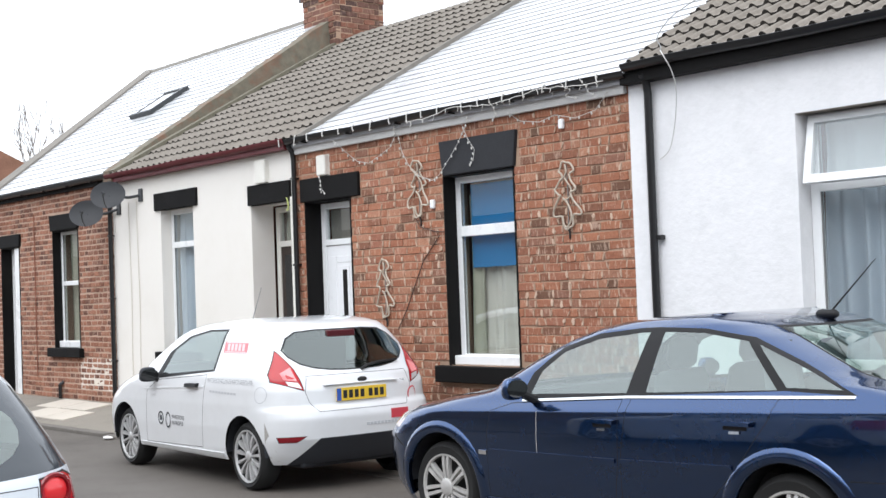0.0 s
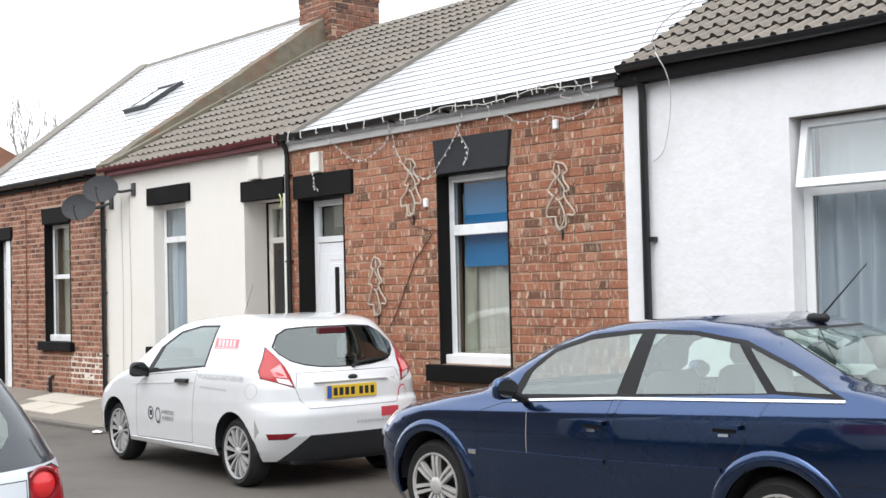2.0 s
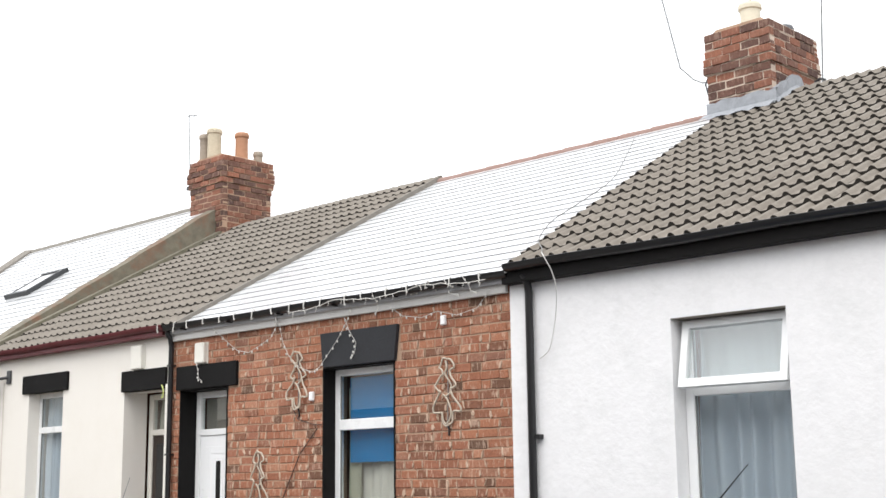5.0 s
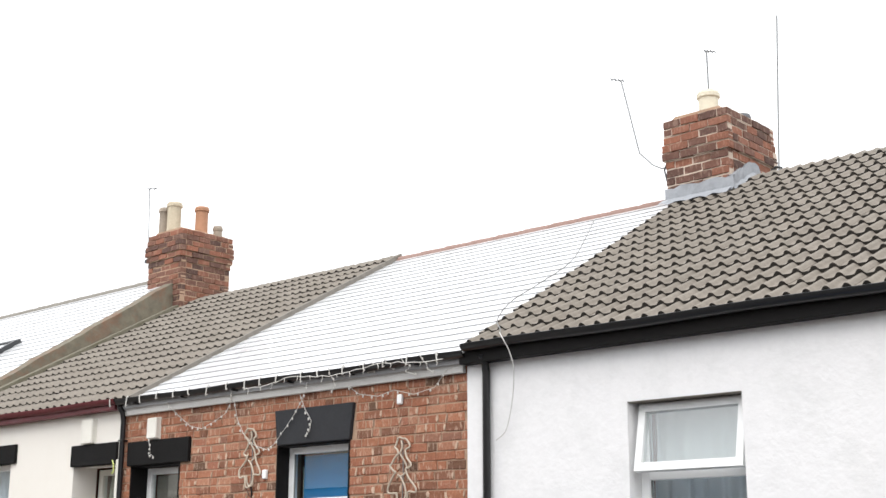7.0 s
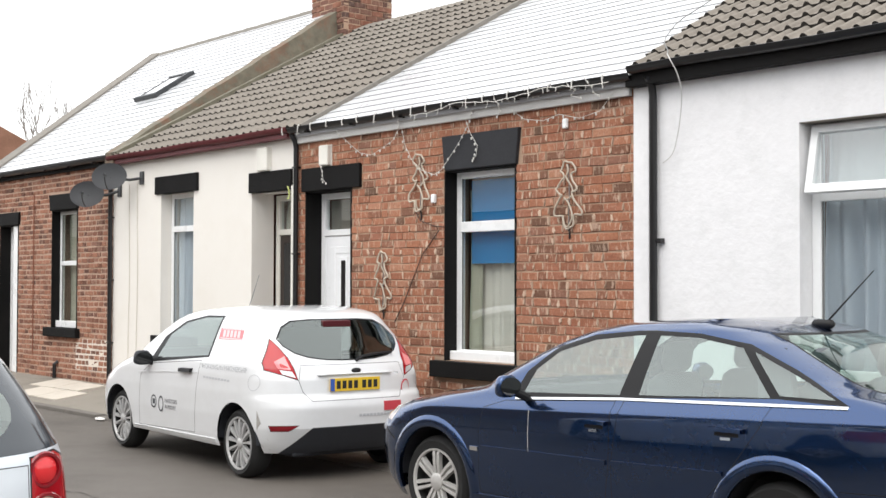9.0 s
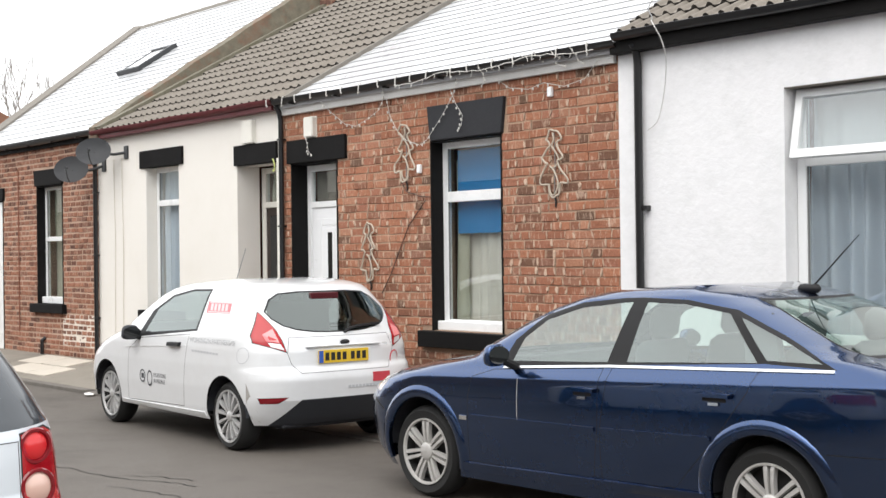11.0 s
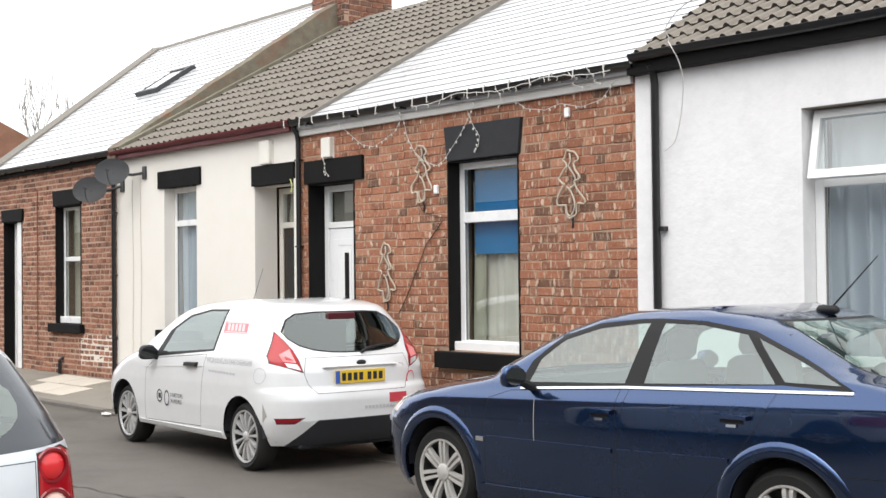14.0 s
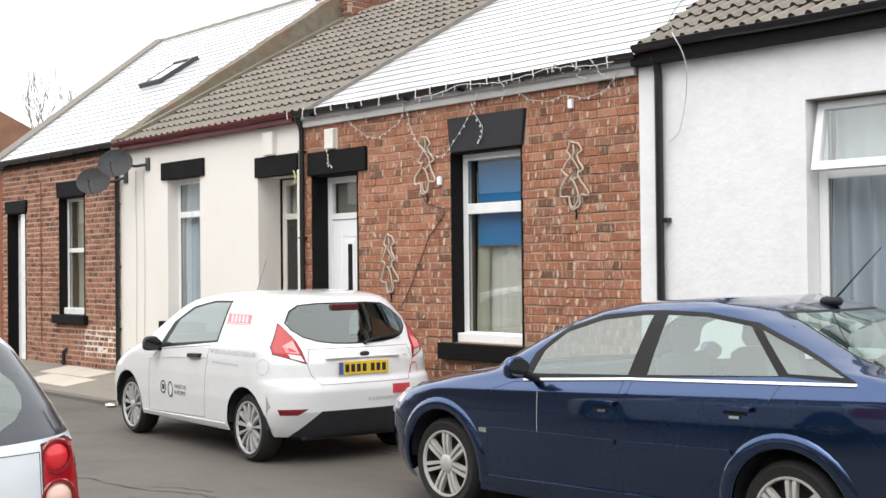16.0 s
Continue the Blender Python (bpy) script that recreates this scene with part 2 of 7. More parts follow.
def add_box(bm, x0, x1, y0, y1, z0, z1, bevel=0.0, mat=0):
    vs = [bm.verts.new((x, y, z)) for z in (z0, z1) for y in (y0, y1) for x in (x0, x1)]
    fs = [bm.faces.new([vs[i] for i in q]) for q in
          ((0, 2, 3, 1), (4, 5, 7, 6), (0, 1, 5, 4), (2, 6, 7, 3), (0, 4, 6, 2), (1, 3, 7, 5))]
    for f in fs:
        f.material_index = mat
    if bevel:
        es = list({e for f in fs for e in f.edges})
        bmesh.ops.bevel(bm, geom=es, offset=bevel, segments=1, affect="EDGES", profile=0.5)
    return bm


def box(x0, x1, y0, y1, z0, z1, bevel=0.0):
    return add_box(bmesh.new(), x0, x1, y0, y1, z0, z1, bevel)


def prism(pts, y0, y1, bevel=0.0):
    """A block whose outline in x and z is pts, from y0 back to y1."""
    bm = bmesh.new()
    a = [bm.verts.new((x, y0, z)) for x, z in pts]
    b = [bm.verts.new((x, y1, z)) for x, z in pts]
    n = len(pts)
    bm.faces.new(a)
    bm.faces.new(b[::-1])
    for i in range(n):
        bm.faces.new((a[i], b[i], b[(i + 1) % n], a[(i + 1) % n]))
    bmesh.ops.recalc_face_normals(bm, faces=bm.faces)
    if bevel:
        bmesh.ops.bevel(bm, geom=list(bm.edges), offset=bevel, segments=1, affect="EDGES", profile=0.5)
    return bm


def lathe(profile, seg=20, bm=None, at=(0, 0, 0)):
    """Turn (radius, z) pairs round the z axis."""
    bm = bm or bmesh.new()
    rings = []
    for r, z in profile:
        rings.append([bm.verts.new((at[0] + r * math.cos(2 * math.pi * i / seg), at[1] + r * math.sin(2 * math.pi * i / seg), at[2] + z))
                      for i in range(seg)])
    for a, b in zip(rings, rings[1:]):
        for i in range(seg):
            bm.faces.new((a[i], a[(i + 1) % seg], b[(i + 1) % seg], b[i]))
    bm.faces.new(rings[0][::-1])
    bm.faces.new(rings[-1])
    return bm


def tube(points, r, seg=6, bm=None, closed=False, r_end=None):
    """A round bar along points."""
    bm = bm or bmesh.new()
    pts = [Vector(p) for p in points]
    rings, n = [], len(pts)
    side = None
    for i, p in enumerate(pts):
        d = (pts[(i + 1) % n] - pts[i - 1]) if closed else (pts[min(i + 1, n - 1)] - pts[max(i - 1, 0)])
        d.normalize()
        if side is None:
            side = d.cross(Vector((0, 0, 1)) if abs(d.z) < 0.9 else Vector((1, 0, 0))).normalized()
        else:
            side = (side - d * side.dot(d)).normalized()
        up = d.cross(side)
        rr = r if r_end is None else r + (r_end - r) * i / max(n - 1, 1)
        rings.append([bm.verts.new(p + rr * (math.cos(2 * math.pi * k / seg) * side + math.sin(2 * math.pi * k / seg) * up)) for k in range(seg)])
    pairs = list(zip(rings, rings[1:])) + ([(rings[-1], rings[0])] if closed else [])
    for a, b in pairs:
        for k in range(seg):
            bm.faces.new((a[k], a[(k + 1) % seg], b[(k + 1) % seg], b[k]))
    if not closed:
        bm.faces.new(rings[0][::-1])
        bm.faces.new(rings[-1])
    return bm


def wall_with_holes(x0, x1, y0, y1, z0, z1, holes):
    """A wall slab with rectangular openings (x0, x1, z0, z1) right through it."""
    xs = sorted({x0, x1, *[v for h in holes for v in h[:2]]})
    zs = sorted({z0, z1, *[v for h in holes for v in h[2:]]})
    solid = lambda i, j: 0 <= i < len(xs) - 1 and 0 <= j < len(zs) - 1 and not any(
        h[0] <= (xs[i] + xs[i + 1]) / 2 <= h[1] and h[2] <= (zs[j] + zs[j + 1]) / 2 <= h[3] for h in holes)
    bm = bmesh.new()
    cache = {}

    def v(x, y, z):
        k = (round(x, 5), round(y, 5), round(z, 5))
        if k not in cache:
            cache[k] = bm.verts.new(k)
        return cache[k]

    for i in range(len(xs) - 1):
        for j in range(len(zs) - 1):
            if not solid(i, j):
                continue
            a, b, c, d = xs[i], xs[i + 1], zs[j], zs[j + 1]
            bm.faces.new((v(a, y0, c), v(b, y0, c), v(b, y0, d), v(a, y0, d)))
            bm.faces.new((v(b, y1, c), v(a, y1, c), v(a, y1, d), v(b, y1, d)))
            if not solid(i - 1, j):
                bm.faces.new((v(a, y1, c), v(a, y0, c), v(a, y0, d), v(a, y1, d)))
            if not solid(i + 1, j):
                bm.faces.new((v(b, y0, c), v(b, y1, c), v(b, y1, d), v(b, y0, d)))
            if not solid(i, j - 1):
                bm.faces.new((v(a, y1, c), v(b, y1, c), v(b, y0, c), v(a, y0, c)))
            if not solid(i, j + 1):
                bm.faces.new((v(a, y0, d), v(b, y0, d), v(b, y1, d), v(a, y1, d)))
    return bm

def worn_brick(rng, w, h, wear, depth=0.05):
    """Points and faces of one hand-made brick with a wavering outline and rubbed arrises."""
    ring = [(0, 0), (w * rng.uniform(0.3, 0.7), 0), (w, 0), (w, h / 2), (w, h), (w * rng.uniform(0.3, 0.7), h), (0, h), (0, h / 2)]
    ring = [(x + rng.uniform(-wear, wear), z + rng.uniform(-wear, wear)) for x, z in ring]
    cx, cz = w / 2, h / 2
    inset = [(x + math.copysign(0.0045, cx - x) * (abs(x - cx) > w * 0.3), z + math.copysign(0.0045, cz - z) * (abs(z - cz) > h * 0.3)) for x, z in ring]
    lean = rng.uniform(-0.03, 0.03)
    v = [(x, lean * (z - cz) + rng.uniform(-0.0012, 0.0012), z) for x, z in inset] + [(x, 0.005, z) for x, z in ring] + [(x, depth, z) for x, z in ring]
    f = [tuple(range(8))]
    for k in (0, 8):
        f += [(k + 8 + i, k + 8 + (i + 1) % 8, k + (i + 1) % 8, k + i) for i in range(8)]
    return v, f


# ---- ground ----
bm = bmesh.new()
for x0, x1, y0, y1 in ((-400, 400, -400, -0.9),):
    vs = [bm.verts.new(p) for p in ((x0, y0, 0), (x1, y0, 0), (x1, 400, 0), (x0, 400, 0))]
    bm.faces.new(vs)
tagged(part("ground", bm, "asphalt"), "worn grey-brown asphalt road surface running past the terrace", "road", kind="structure")

def crack(points, w, mat, label):
    """A ragged tar-filled crack lying on the road."""
    rng = random.Random(len(points))
    bm, rows = bmesh.new(), []
    for (xa, ya), (xb, yb) in zip(points, points[1:]):
        for i in range(6):
            x, y = xa + (xb - xa) * i / 6 + rng.uniform(-0.02, 0.02), ya + (yb - ya) * i / 6 + rng.uniform(-0.02, 0.02)
            d = w * rng.uniform(0.4, 1.3)
            rows.append((bm.verts.new((x, y - d, 0.004)), bm.verts.new((x, y + d, 0.004))))
    for a, b in zip(rows, rows[1:]):
        bm.faces.new((a[0], b[0], b[1], a[1]))
    tagged(part("road_crack", bm, mat), label, "crack", kind="structure")


crack([(-9.9, -4.05), (-9.45, -3.95), (-8.8, -3.91), (-8.3, -3.70), (-8.0, -3.62)], 0.008, "tar", "thin dark crack in the asphalt")
crack([(-8.9, -3.88), (-8.6, -3.64), (-8.2, -3.52)], 0.006, "tar", "thin dark crack in the asphalt")
crack([(-8.5, -4.1), (-8.05, -3.98), (-7.7, -3.92)], 0.006, "tar", "thin dark crack in the asphalt")

KERB_Y = -1.40
bm = bmesh.new()
bmesh.ops.create_icosphere(bm, subdivisions=2, radius=1)
for v in bm.verts:
    v.co = Vector((v.co.x * 0.09, v.co.y * 0.05, v.co.z * 0.022 + 0.02)) * (1 + 0.5 * noise.noise(v.co * 2.3))
tagged(part("litter", bm, "litter_white", at=Matrix.Translation((-14.25, -1.47, 0.002))), "crumpled white paper lying against the kerb", "litter")
# pavement: slopes up to the walls; beyond the raised length it lies almost flush
bm = bmesh.new()
xs = [-60, -30, -20, -16, -14.6, -14.1, -13.6, -13.0, -10, -6, 0, 10, 30]
rows_y = [KERB_Y + 0.12, -1.0, -0.5, 0.03]
grid = []
for x in xs:
    k = 1.0 if x < -14.05 else (0.45 if x < -13.5 else 0.0)
    zs = [0.012 + 0.032 * k, 0.015 + 0.06 * k, 0.07 + 0.07 * k, 0.15 + 0.04 * k]
    grid.append([bm.verts.new((x, y, z)) for y, z in zip(rows_y, zs)])
for a, b in zip(grid, grid[1:]):
    for j in range(len(rows_y) - 1):
        bm.faces.new((a[j], b[j], b[j + 1], a[j + 1]))
tagged(part("pavement", bm, "pavement"), "worn grey paved footway along the cottage fronts", "pavement", kind="structure")
kerb = empty("kerb", (0, 0, 0), "low worn stone kerb between road and footway", "kerb", kind="structure")
x = -30.0
while x < -14.0:
    w = 0.9 + 0.02 * random.random()
    top = 0.047 if x < -14.9 else 0.034
    part("kerb_stone", box(x, x + w - 0.012, KERB_Y, KERB_Y + 0.14, -0.05, top, 0.008), "kerb_stone", kerb)
    x += w
part("kerb_stone", box(-13.98, -13.7, KERB_Y - 0.03, KERB_Y + 0.14, -0.05, 0.03, 0.008), "pale_slab", kerb, "pale end stone of the dropped kerb")
part("flush_kerb", box(-13.68, 30, KERB_Y, KERB_Y + 0.13, -0.05, 0.008, 0.003), "kerb_stone", kerb)
slab = bmesh.new()
for i, (xa, xb, ya, yb) in enumerate(((-18.45, -17.65, -0.58, -0.12), (-17.63, -16.85, -0.56, -0.14), (-17.95, -17.15, -1.05, -0.60), (-17.13, -16.45, -1.06, -0.60))):
    vs = [slab.verts.new(p) for p in ((xa, ya, 0.086 + 0.13 * (ya + 1.0)), (xb, ya, 0.086 + 0.13 * (ya + 1.0)),
                                      (xb, yb, 0.086 + 0.13 * (yb + 1.0)), (xa, yb, 0.086 + 0.13 * (yb + 1.0)))]
    slab.faces.new(vs)
r = bmesh.ops.extrude_face_region(slab, geom=list(slab.faces))
bmesh.ops.translate(slab, vec=(0, 0, -0.05), verts=[v for v in r["geom"] if isinstance(v, bmesh.types.BMVert)])
bmesh.ops.recalc_face_normals(slab, faces=slab.faces)
tagged(part("paving_slabs", slab, "pale_slab"), "pale cream paving slabs set in the footway", "paving", kind="structure")

# ---- houses ----
# each: left, right, eave height, ridge height, openings
RIDGE_Y, EAVE_Y = 4.2, -0.13
H1 = dict(x0=-21.75, x1=-16.93, eave=3.50, ridge=6.365, top=3.43)
H2 = dict(x0=-16.93, x1=-12.28, eave=3.44, ridge=5.86, top=3.40)
H3 = dict(x0=-12.28, x1=-7.12, eave=3.43, ridge=5.83, top=3.36)
H4 = dict(x0=-7.12, x1=-1.6, eave=3.468, ridge=5.88, top=3.40)
W1 = (-19.04, -18.12, 0.966, 2.788)
D1 = (-21.13, -20.36, 0.17, 2.615)
W2 = (-15.51, -14.639, 0.95, 2.865)
D2 = (-13.225, -12.36, 0.17, 2.757)
W3 = (-9.617, -8.591, 0.89, 2.79)
D3 = (-12.07, -11.187, 0.17, 2.712)
W4 = (-5.50, -4.506, 0.90, 2.89)
house_1 = empty("house_1", (-20, 0, 0), "small red brick cottage with pale slate roof and skylight", "house")
house_2 = empty("house_2", (-14.6, 0, 0), "cream rendered cottage with brown tiled roof", "house")
house_3 = empty("house_3", (-9.7, 0, 0), "red brick cottage with pale slate roof and rope-light decorations", "house")
house_4 = empty("house_4", (-4.4, 0, 0), "white rendered cottage with brown tiled roof", "house")


def at_house(h):
    return Matrix.Translation(-h.location)


def shell(house, H, mat, holes, front):
    part("wall", wall_with_holes(H["x0"], H["x1"], front, 0.32, -0.2, H["top"], holes), mat, house, at=at_house(house))
    bm = box(H["x0"], H["x1"], 8.2, 8.45, -0.2, H["top"])
    part("back_wall", bm, "brick_plain", house, at=at_house(house))
    part("floor", box(H["x0"] + 0.05, H["x1"] - 0.05, 0.33, 8.19, 0.05, 0.16), "room_wall", house, at=at_house(house))
    part("inner_wall", box(H["x0"] + 0.05, H["x1"] - 0.05, 3.0, 3.1, 0.17, H["top"] - 0.1), "room_wall", house, at=at_house(house))
    part("ceiling", box(H["x0"] + 0.05, H["x1"] - 0.05, 0.33, 8.19, H["top"] - 0.08, H["top"]), "room_wall", house, at=at_house(house))


def party(house, x, ridge, eave, w=0.22):
    pts = [(0.02, -0.2), (8.4, -0.2), (8.4, eave - 0.12), (RIDGE_Y, ridge - 0.14), (0.02, eave - 0.12)]
    bm = bmesh.new()
    a = [bm.verts.new((x - w / 2, y, z)) for y, z in pts]
    b = [bm.verts.new((x + w / 2, y, z)) for y, z in pts]
    bm.faces.new(a)
    bm.faces.new(b[::-1])
    for i in range(len(pts)):
        bm.faces.new((a[i], b[i], b[(i + 1) % len(pts)], a[(i + 1) % len(pts)]))
    bmesh.ops.recalc_face_normals(bm, faces=bm.faces)
    part("gable_wall", bm, "brick_plain", house, at=at_house(house))


shell(house_1, H1, "mortar_far", [W1, D1], 0.007)
shell(house_2, H2, "cream_render", [W2, D2], 0.0)
shell(house_3, H3, "mortar", [W3, D3], 0.007)
shell(house_4, H4, "white_render", [W4], 0.0)
party(house_1, H1["x1"] - 0.12, H1["ridge"], H1["eave"])
party(house_3, H3["x0"], H3["ridge"], H3["eave"])
party(house_4, H4["x0"] + 0.05, H3["ridge"], H3["eave"])
party(house_4, H4["x1"] - 0.12, H4["ridge"], H4["eave"])


def slope_point(H, s, lift=0.0):
    """A point (y, z) at s metres up the front slope from the eave, lifted square to it."""
    dy, dz = RIDGE_Y - EAVE_Y, H["ridge"] - H["eave"]
    n = math.hypot(dy, dz)
    return EAVE_Y + s * dy / n - lift * dz / n, H["eave"] + s * dz / n + lift * dy / n


def slope_len(H):
    return math.hypot(RIDGE_Y - EAVE_Y, H["ridge"] - H["eave"])


def roof_deck(house, H, mat):
    """The plain back slope and the boards below the front slope."""
    bm = bmesh.new()
    (ya, za), (yb, zb) = slope_point(H, 0.0, -0.09), slope_point(H, slope_len(H), -0.09)
    for x0, x1 in ((H["x0"], H["x1"]),):
        p = [(ya, za), (yb, zb), (2 * RIDGE_Y - ya, za), (2 * RIDGE_Y - ya, za + 0.08), (yb, zb + 0.085), (ya, za + 0.06)]
        a = [bm.verts.new((x0, y, z)) for y, z in p]
        b = [bm.verts.new((x1, y, z)) for y, z in p]
        bm.faces.new(a)
        bm.faces.new(b[::-1])
        for i in range(6):
            bm.faces.new((a[i], b[i], b[(i + 1) % 6], a[(i + 1) % 6]))
    bmesh.ops.recalc_face_normals(bm, faces=bm.faces)
    part("roof_deck", bm, mat, house, at=at_house(house))


def far_end(s):
    """Where the far cottage's skewed gable ends, s metres up its slope."""
    k = s / slope_len(H1)
    return -21.33 - 2.27 * k


def slate_roof(house, H, x0, x1, courses, skew=False):
    """Thin overlapping courses of smooth pale slates, each a strip with a visible lower edge."""
    L = slope_len(H)
    g = L / courses
    for i in range(courses):
        s0, s1 = i * g - 0.02, min((i + 1) * g + 0.05, L)
        if skew:
            x0 = far_end((s0 + s1) / 2) + 0.10
        bm = bmesh.new()
        nseg = 14
        xs = [x0 + (x1 - x0) * k / nseg for k in range(nseg + 1)]
        rows = []
        for j, xx in enumerate(xs):
            w0 = 0.0025 * math.sin(1.7 * j + i)
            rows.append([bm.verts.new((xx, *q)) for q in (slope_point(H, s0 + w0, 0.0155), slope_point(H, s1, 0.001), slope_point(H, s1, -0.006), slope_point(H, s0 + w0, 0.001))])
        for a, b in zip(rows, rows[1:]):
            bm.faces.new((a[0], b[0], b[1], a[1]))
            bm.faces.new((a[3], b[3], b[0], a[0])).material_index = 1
        bm.faces.new(rows[0])
        bm.faces.new(rows[-1][::-1])
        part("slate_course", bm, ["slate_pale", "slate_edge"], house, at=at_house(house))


def tile_mesh(name, w, l, rise, thick):
    """One interlocking double-roll roof tile: w across, l up the slope; its lower edge thick, coloured dark for the
    shade there.
    """
    bm = bmesh.new()
    prof = [(0.5 * k + u, h) for k in (0, 1) for u, h in ((0.0, 0.002), (0.10, 0.0), (0.21, 0.001), (0.25, 0.012), (0.28, 0.028), (0.32, 0.039), (0.36, 0.042), (0.40, 0.038), (0.44, 0.026), (0.47, 0.010))] + [(1.0, 0.003)]
    lo, hi, und = [], [], []
    for u, h in prof:
        h *= rise
        lo.append(bm.verts.new((u * w, 0, thick + h)))
        hi.append(bm.verts.new((u * w, l, 0.008 + h)))
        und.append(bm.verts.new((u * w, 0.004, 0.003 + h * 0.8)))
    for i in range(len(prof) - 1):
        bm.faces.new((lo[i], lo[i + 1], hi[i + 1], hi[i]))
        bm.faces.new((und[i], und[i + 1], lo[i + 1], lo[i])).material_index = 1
    bm.faces.new((und[0], lo[0], hi[0]))
    bm.faces.new((und[-1], hi[-1], lo[-1]))
    return mesh_of(bm, name, ["roof_tile", "tile_edge_shade"], 40)


def tile_roof(house, H, x0, x1, rows, w, rise=1.0, thick=0.034, drift=0.0):
    L = slope_len(H)
    g = (L + 0.03) / rows
    tilt = math.atan2(H["ridge"] - H["eave"], RIDGE_Y - EAVE_Y)
    me = tile_mesh("roof_tile", w + 0.004, g + 0.06, rise, thick)
    cols = int(round((x1 - x0) / w))
    rng = random.Random(5)
    for i in range(rows):
        y, z = slope_point(H, i * g - 0.03, 0.0)
        for j in range(cols):
            ob = new("roof_tile", me)
            ob.parent = house
            ob.matrix_basis = at_house(house) @ Matrix.Translation((x0 + drift * i / rows + j * w, y, z + rng.uniform(-0.003, 0.003))) @ Matrix.Rotation(tilt + rng.uniform(-0.006, 0.006), 4, "X") @ Matrix.Rotation(rng.uniform(-0.008, 0.008), 4, "Z")


def ridge(house, H, x0, x1, mat):
    x, rng = x0, random.Random(7)
    while x < x1 - 0.05:
        w = min(0.45, x1 - x)
        bm = bmesh.new()
        rows = []
        for xx, r in ((x, 0.118), (x + 0.03, 0.128), (x + w - 0.004, 0.118)):
            rows.append([bm.verts.new((xx, RIDGE_Y + r * math.cos(a), H["ridge"] - 0.075 + 0.85 * r * math.sin(a))) for a in [math.pi * k / 8 for k in range(9)]])
        for a, b in zip(rows, rows[1:]):
            for k in range(8):
                bm.faces.new((a[k], a[k + 1], b[k + 1], b[k]))
        bm.faces.new(rows[0][::-1])
        bm.faces.new(rows[-1])
        bmesh.ops.recalc_face_normals(bm, faces=bm.faces)
        part("ridge_tile", bm, mat, house, smooth=50, at=at_house(house))
        x += w


roof_deck(house_1, dict(H1, x0=-21.6), "slate_edge")
roof_deck(house_2, H2, "roof_tile")
roof_deck(house_3, H3, "slate_edge")
roof_deck(house_4, H4, "roof_tile")
slate_roof(house_1, H1, H1["x0"], H1["x1"] + 0.02, 25, True)
slate_roof(house_3, H3, -11.97, -7.06, 24)
tile_roof(house_2, H2, -16.69, -11.99, 16, 0.3133, 0.6, 0.039)
tile_roof(house_4, H4, -7.07, -1.70, 17, 0.295, 0.85, 0.046, -0.16)
ridge(house_1, H1, far_end(slope_len(H1)) - 0.1, -17.38, "ridge_grey")
ridge(house_2, H2, -16.35, -12.0, "ridge_grey")
ridge(house_3, H3, -12.0, -7.30, "ridge_red")
ridge(house_4, H4, -6.55, H4["x1"], "ridge_grey")


def slope_bar(H, x0, x1, s0, s1, lo, hi):
    """A bar that lies along the front slope."""
    bm = bmesh.new()
    n = 10
    rows = []
    for i in range(n + 1):
        s = s0 + (s1 - s0) * i / n
        (ya, za), (yb, zb) = slope_point(H, s, lo), slope_point(H, s, hi)
        rows.append([bm.verts.new(p) for p in ((x0, ya, za), (x1, ya, za), (x1, yb, zb), (x0, yb, zb))])
    for a, b in zip(rows, rows[1:]):
        for k in range(4):
            bm.faces.new((a[k], a[(k + 1) % 4], b[(k + 1) % 4], b[k]))
    bm.faces.new(rows[0][::-1])
    bm.faces.new(rows[-1])
    bmesh.ops.recalc_face_normals(bm, faces=bm.faces)
    return bm


# raised verge at the far gable, parapet over the cream cottage's roof
bm, rows = bmesh.new(), []
for i in range(15):
    s = slope_len(H1) * i / 14
    xe = far_end(s)
    rows.append([bm.verts.new((x, *slope_point(H1, s, h))) for x, h in ((xe - 0.12, -0.3), (xe + 0.21, -0.1), (xe + 0.21, 0.045), (xe - 0.12, 0.07))])
for a, b in zip(rows, rows[1:]):
    for k in range(4):
        bm.faces.new((a[k], a[(k + 1) % 4], b[(k + 1) % 4], b[k]))
bm.faces.new(rows[0][::-1])
bm.faces.new(rows[-1])
bmesh.ops.recalc_face_normals(bm, faces=bm.faces)
part("verge", bm, "verge_grey", house_1, "grey mortared verge", at=at_house(house_1))
bm = bmesh.new()
pts = [(far_end(0) - 0.1, -0.02, -0.2), (far_end(0) - 0.1, -0.02, 3.4), (far_end(slope_len(H1)), RIDGE_Y, H1["ridge"] - 0.15), (far_end(slope_len(H1)), RIDGE_Y, -0.2)]
a = [bm.verts.new(q) for q in pts]
b = [bm.verts.new((q[0] + 0.3, q[1] + 0.1, q[2])) for q in pts]
bm.faces.new(a)
bm.faces.new(b[::-1])
for i in range(4):
    bm.faces.new((a[i], b[i], b[(i + 1) % 4], a[(i + 1) % 4]))
bmesh.ops.recalc_face_normals(bm, faces=bm.faces)
part("gable_wall", bm, "brick_plain", house_1, at=at_house(house_1))
bm = bmesh.new()
n, rows = 24, []
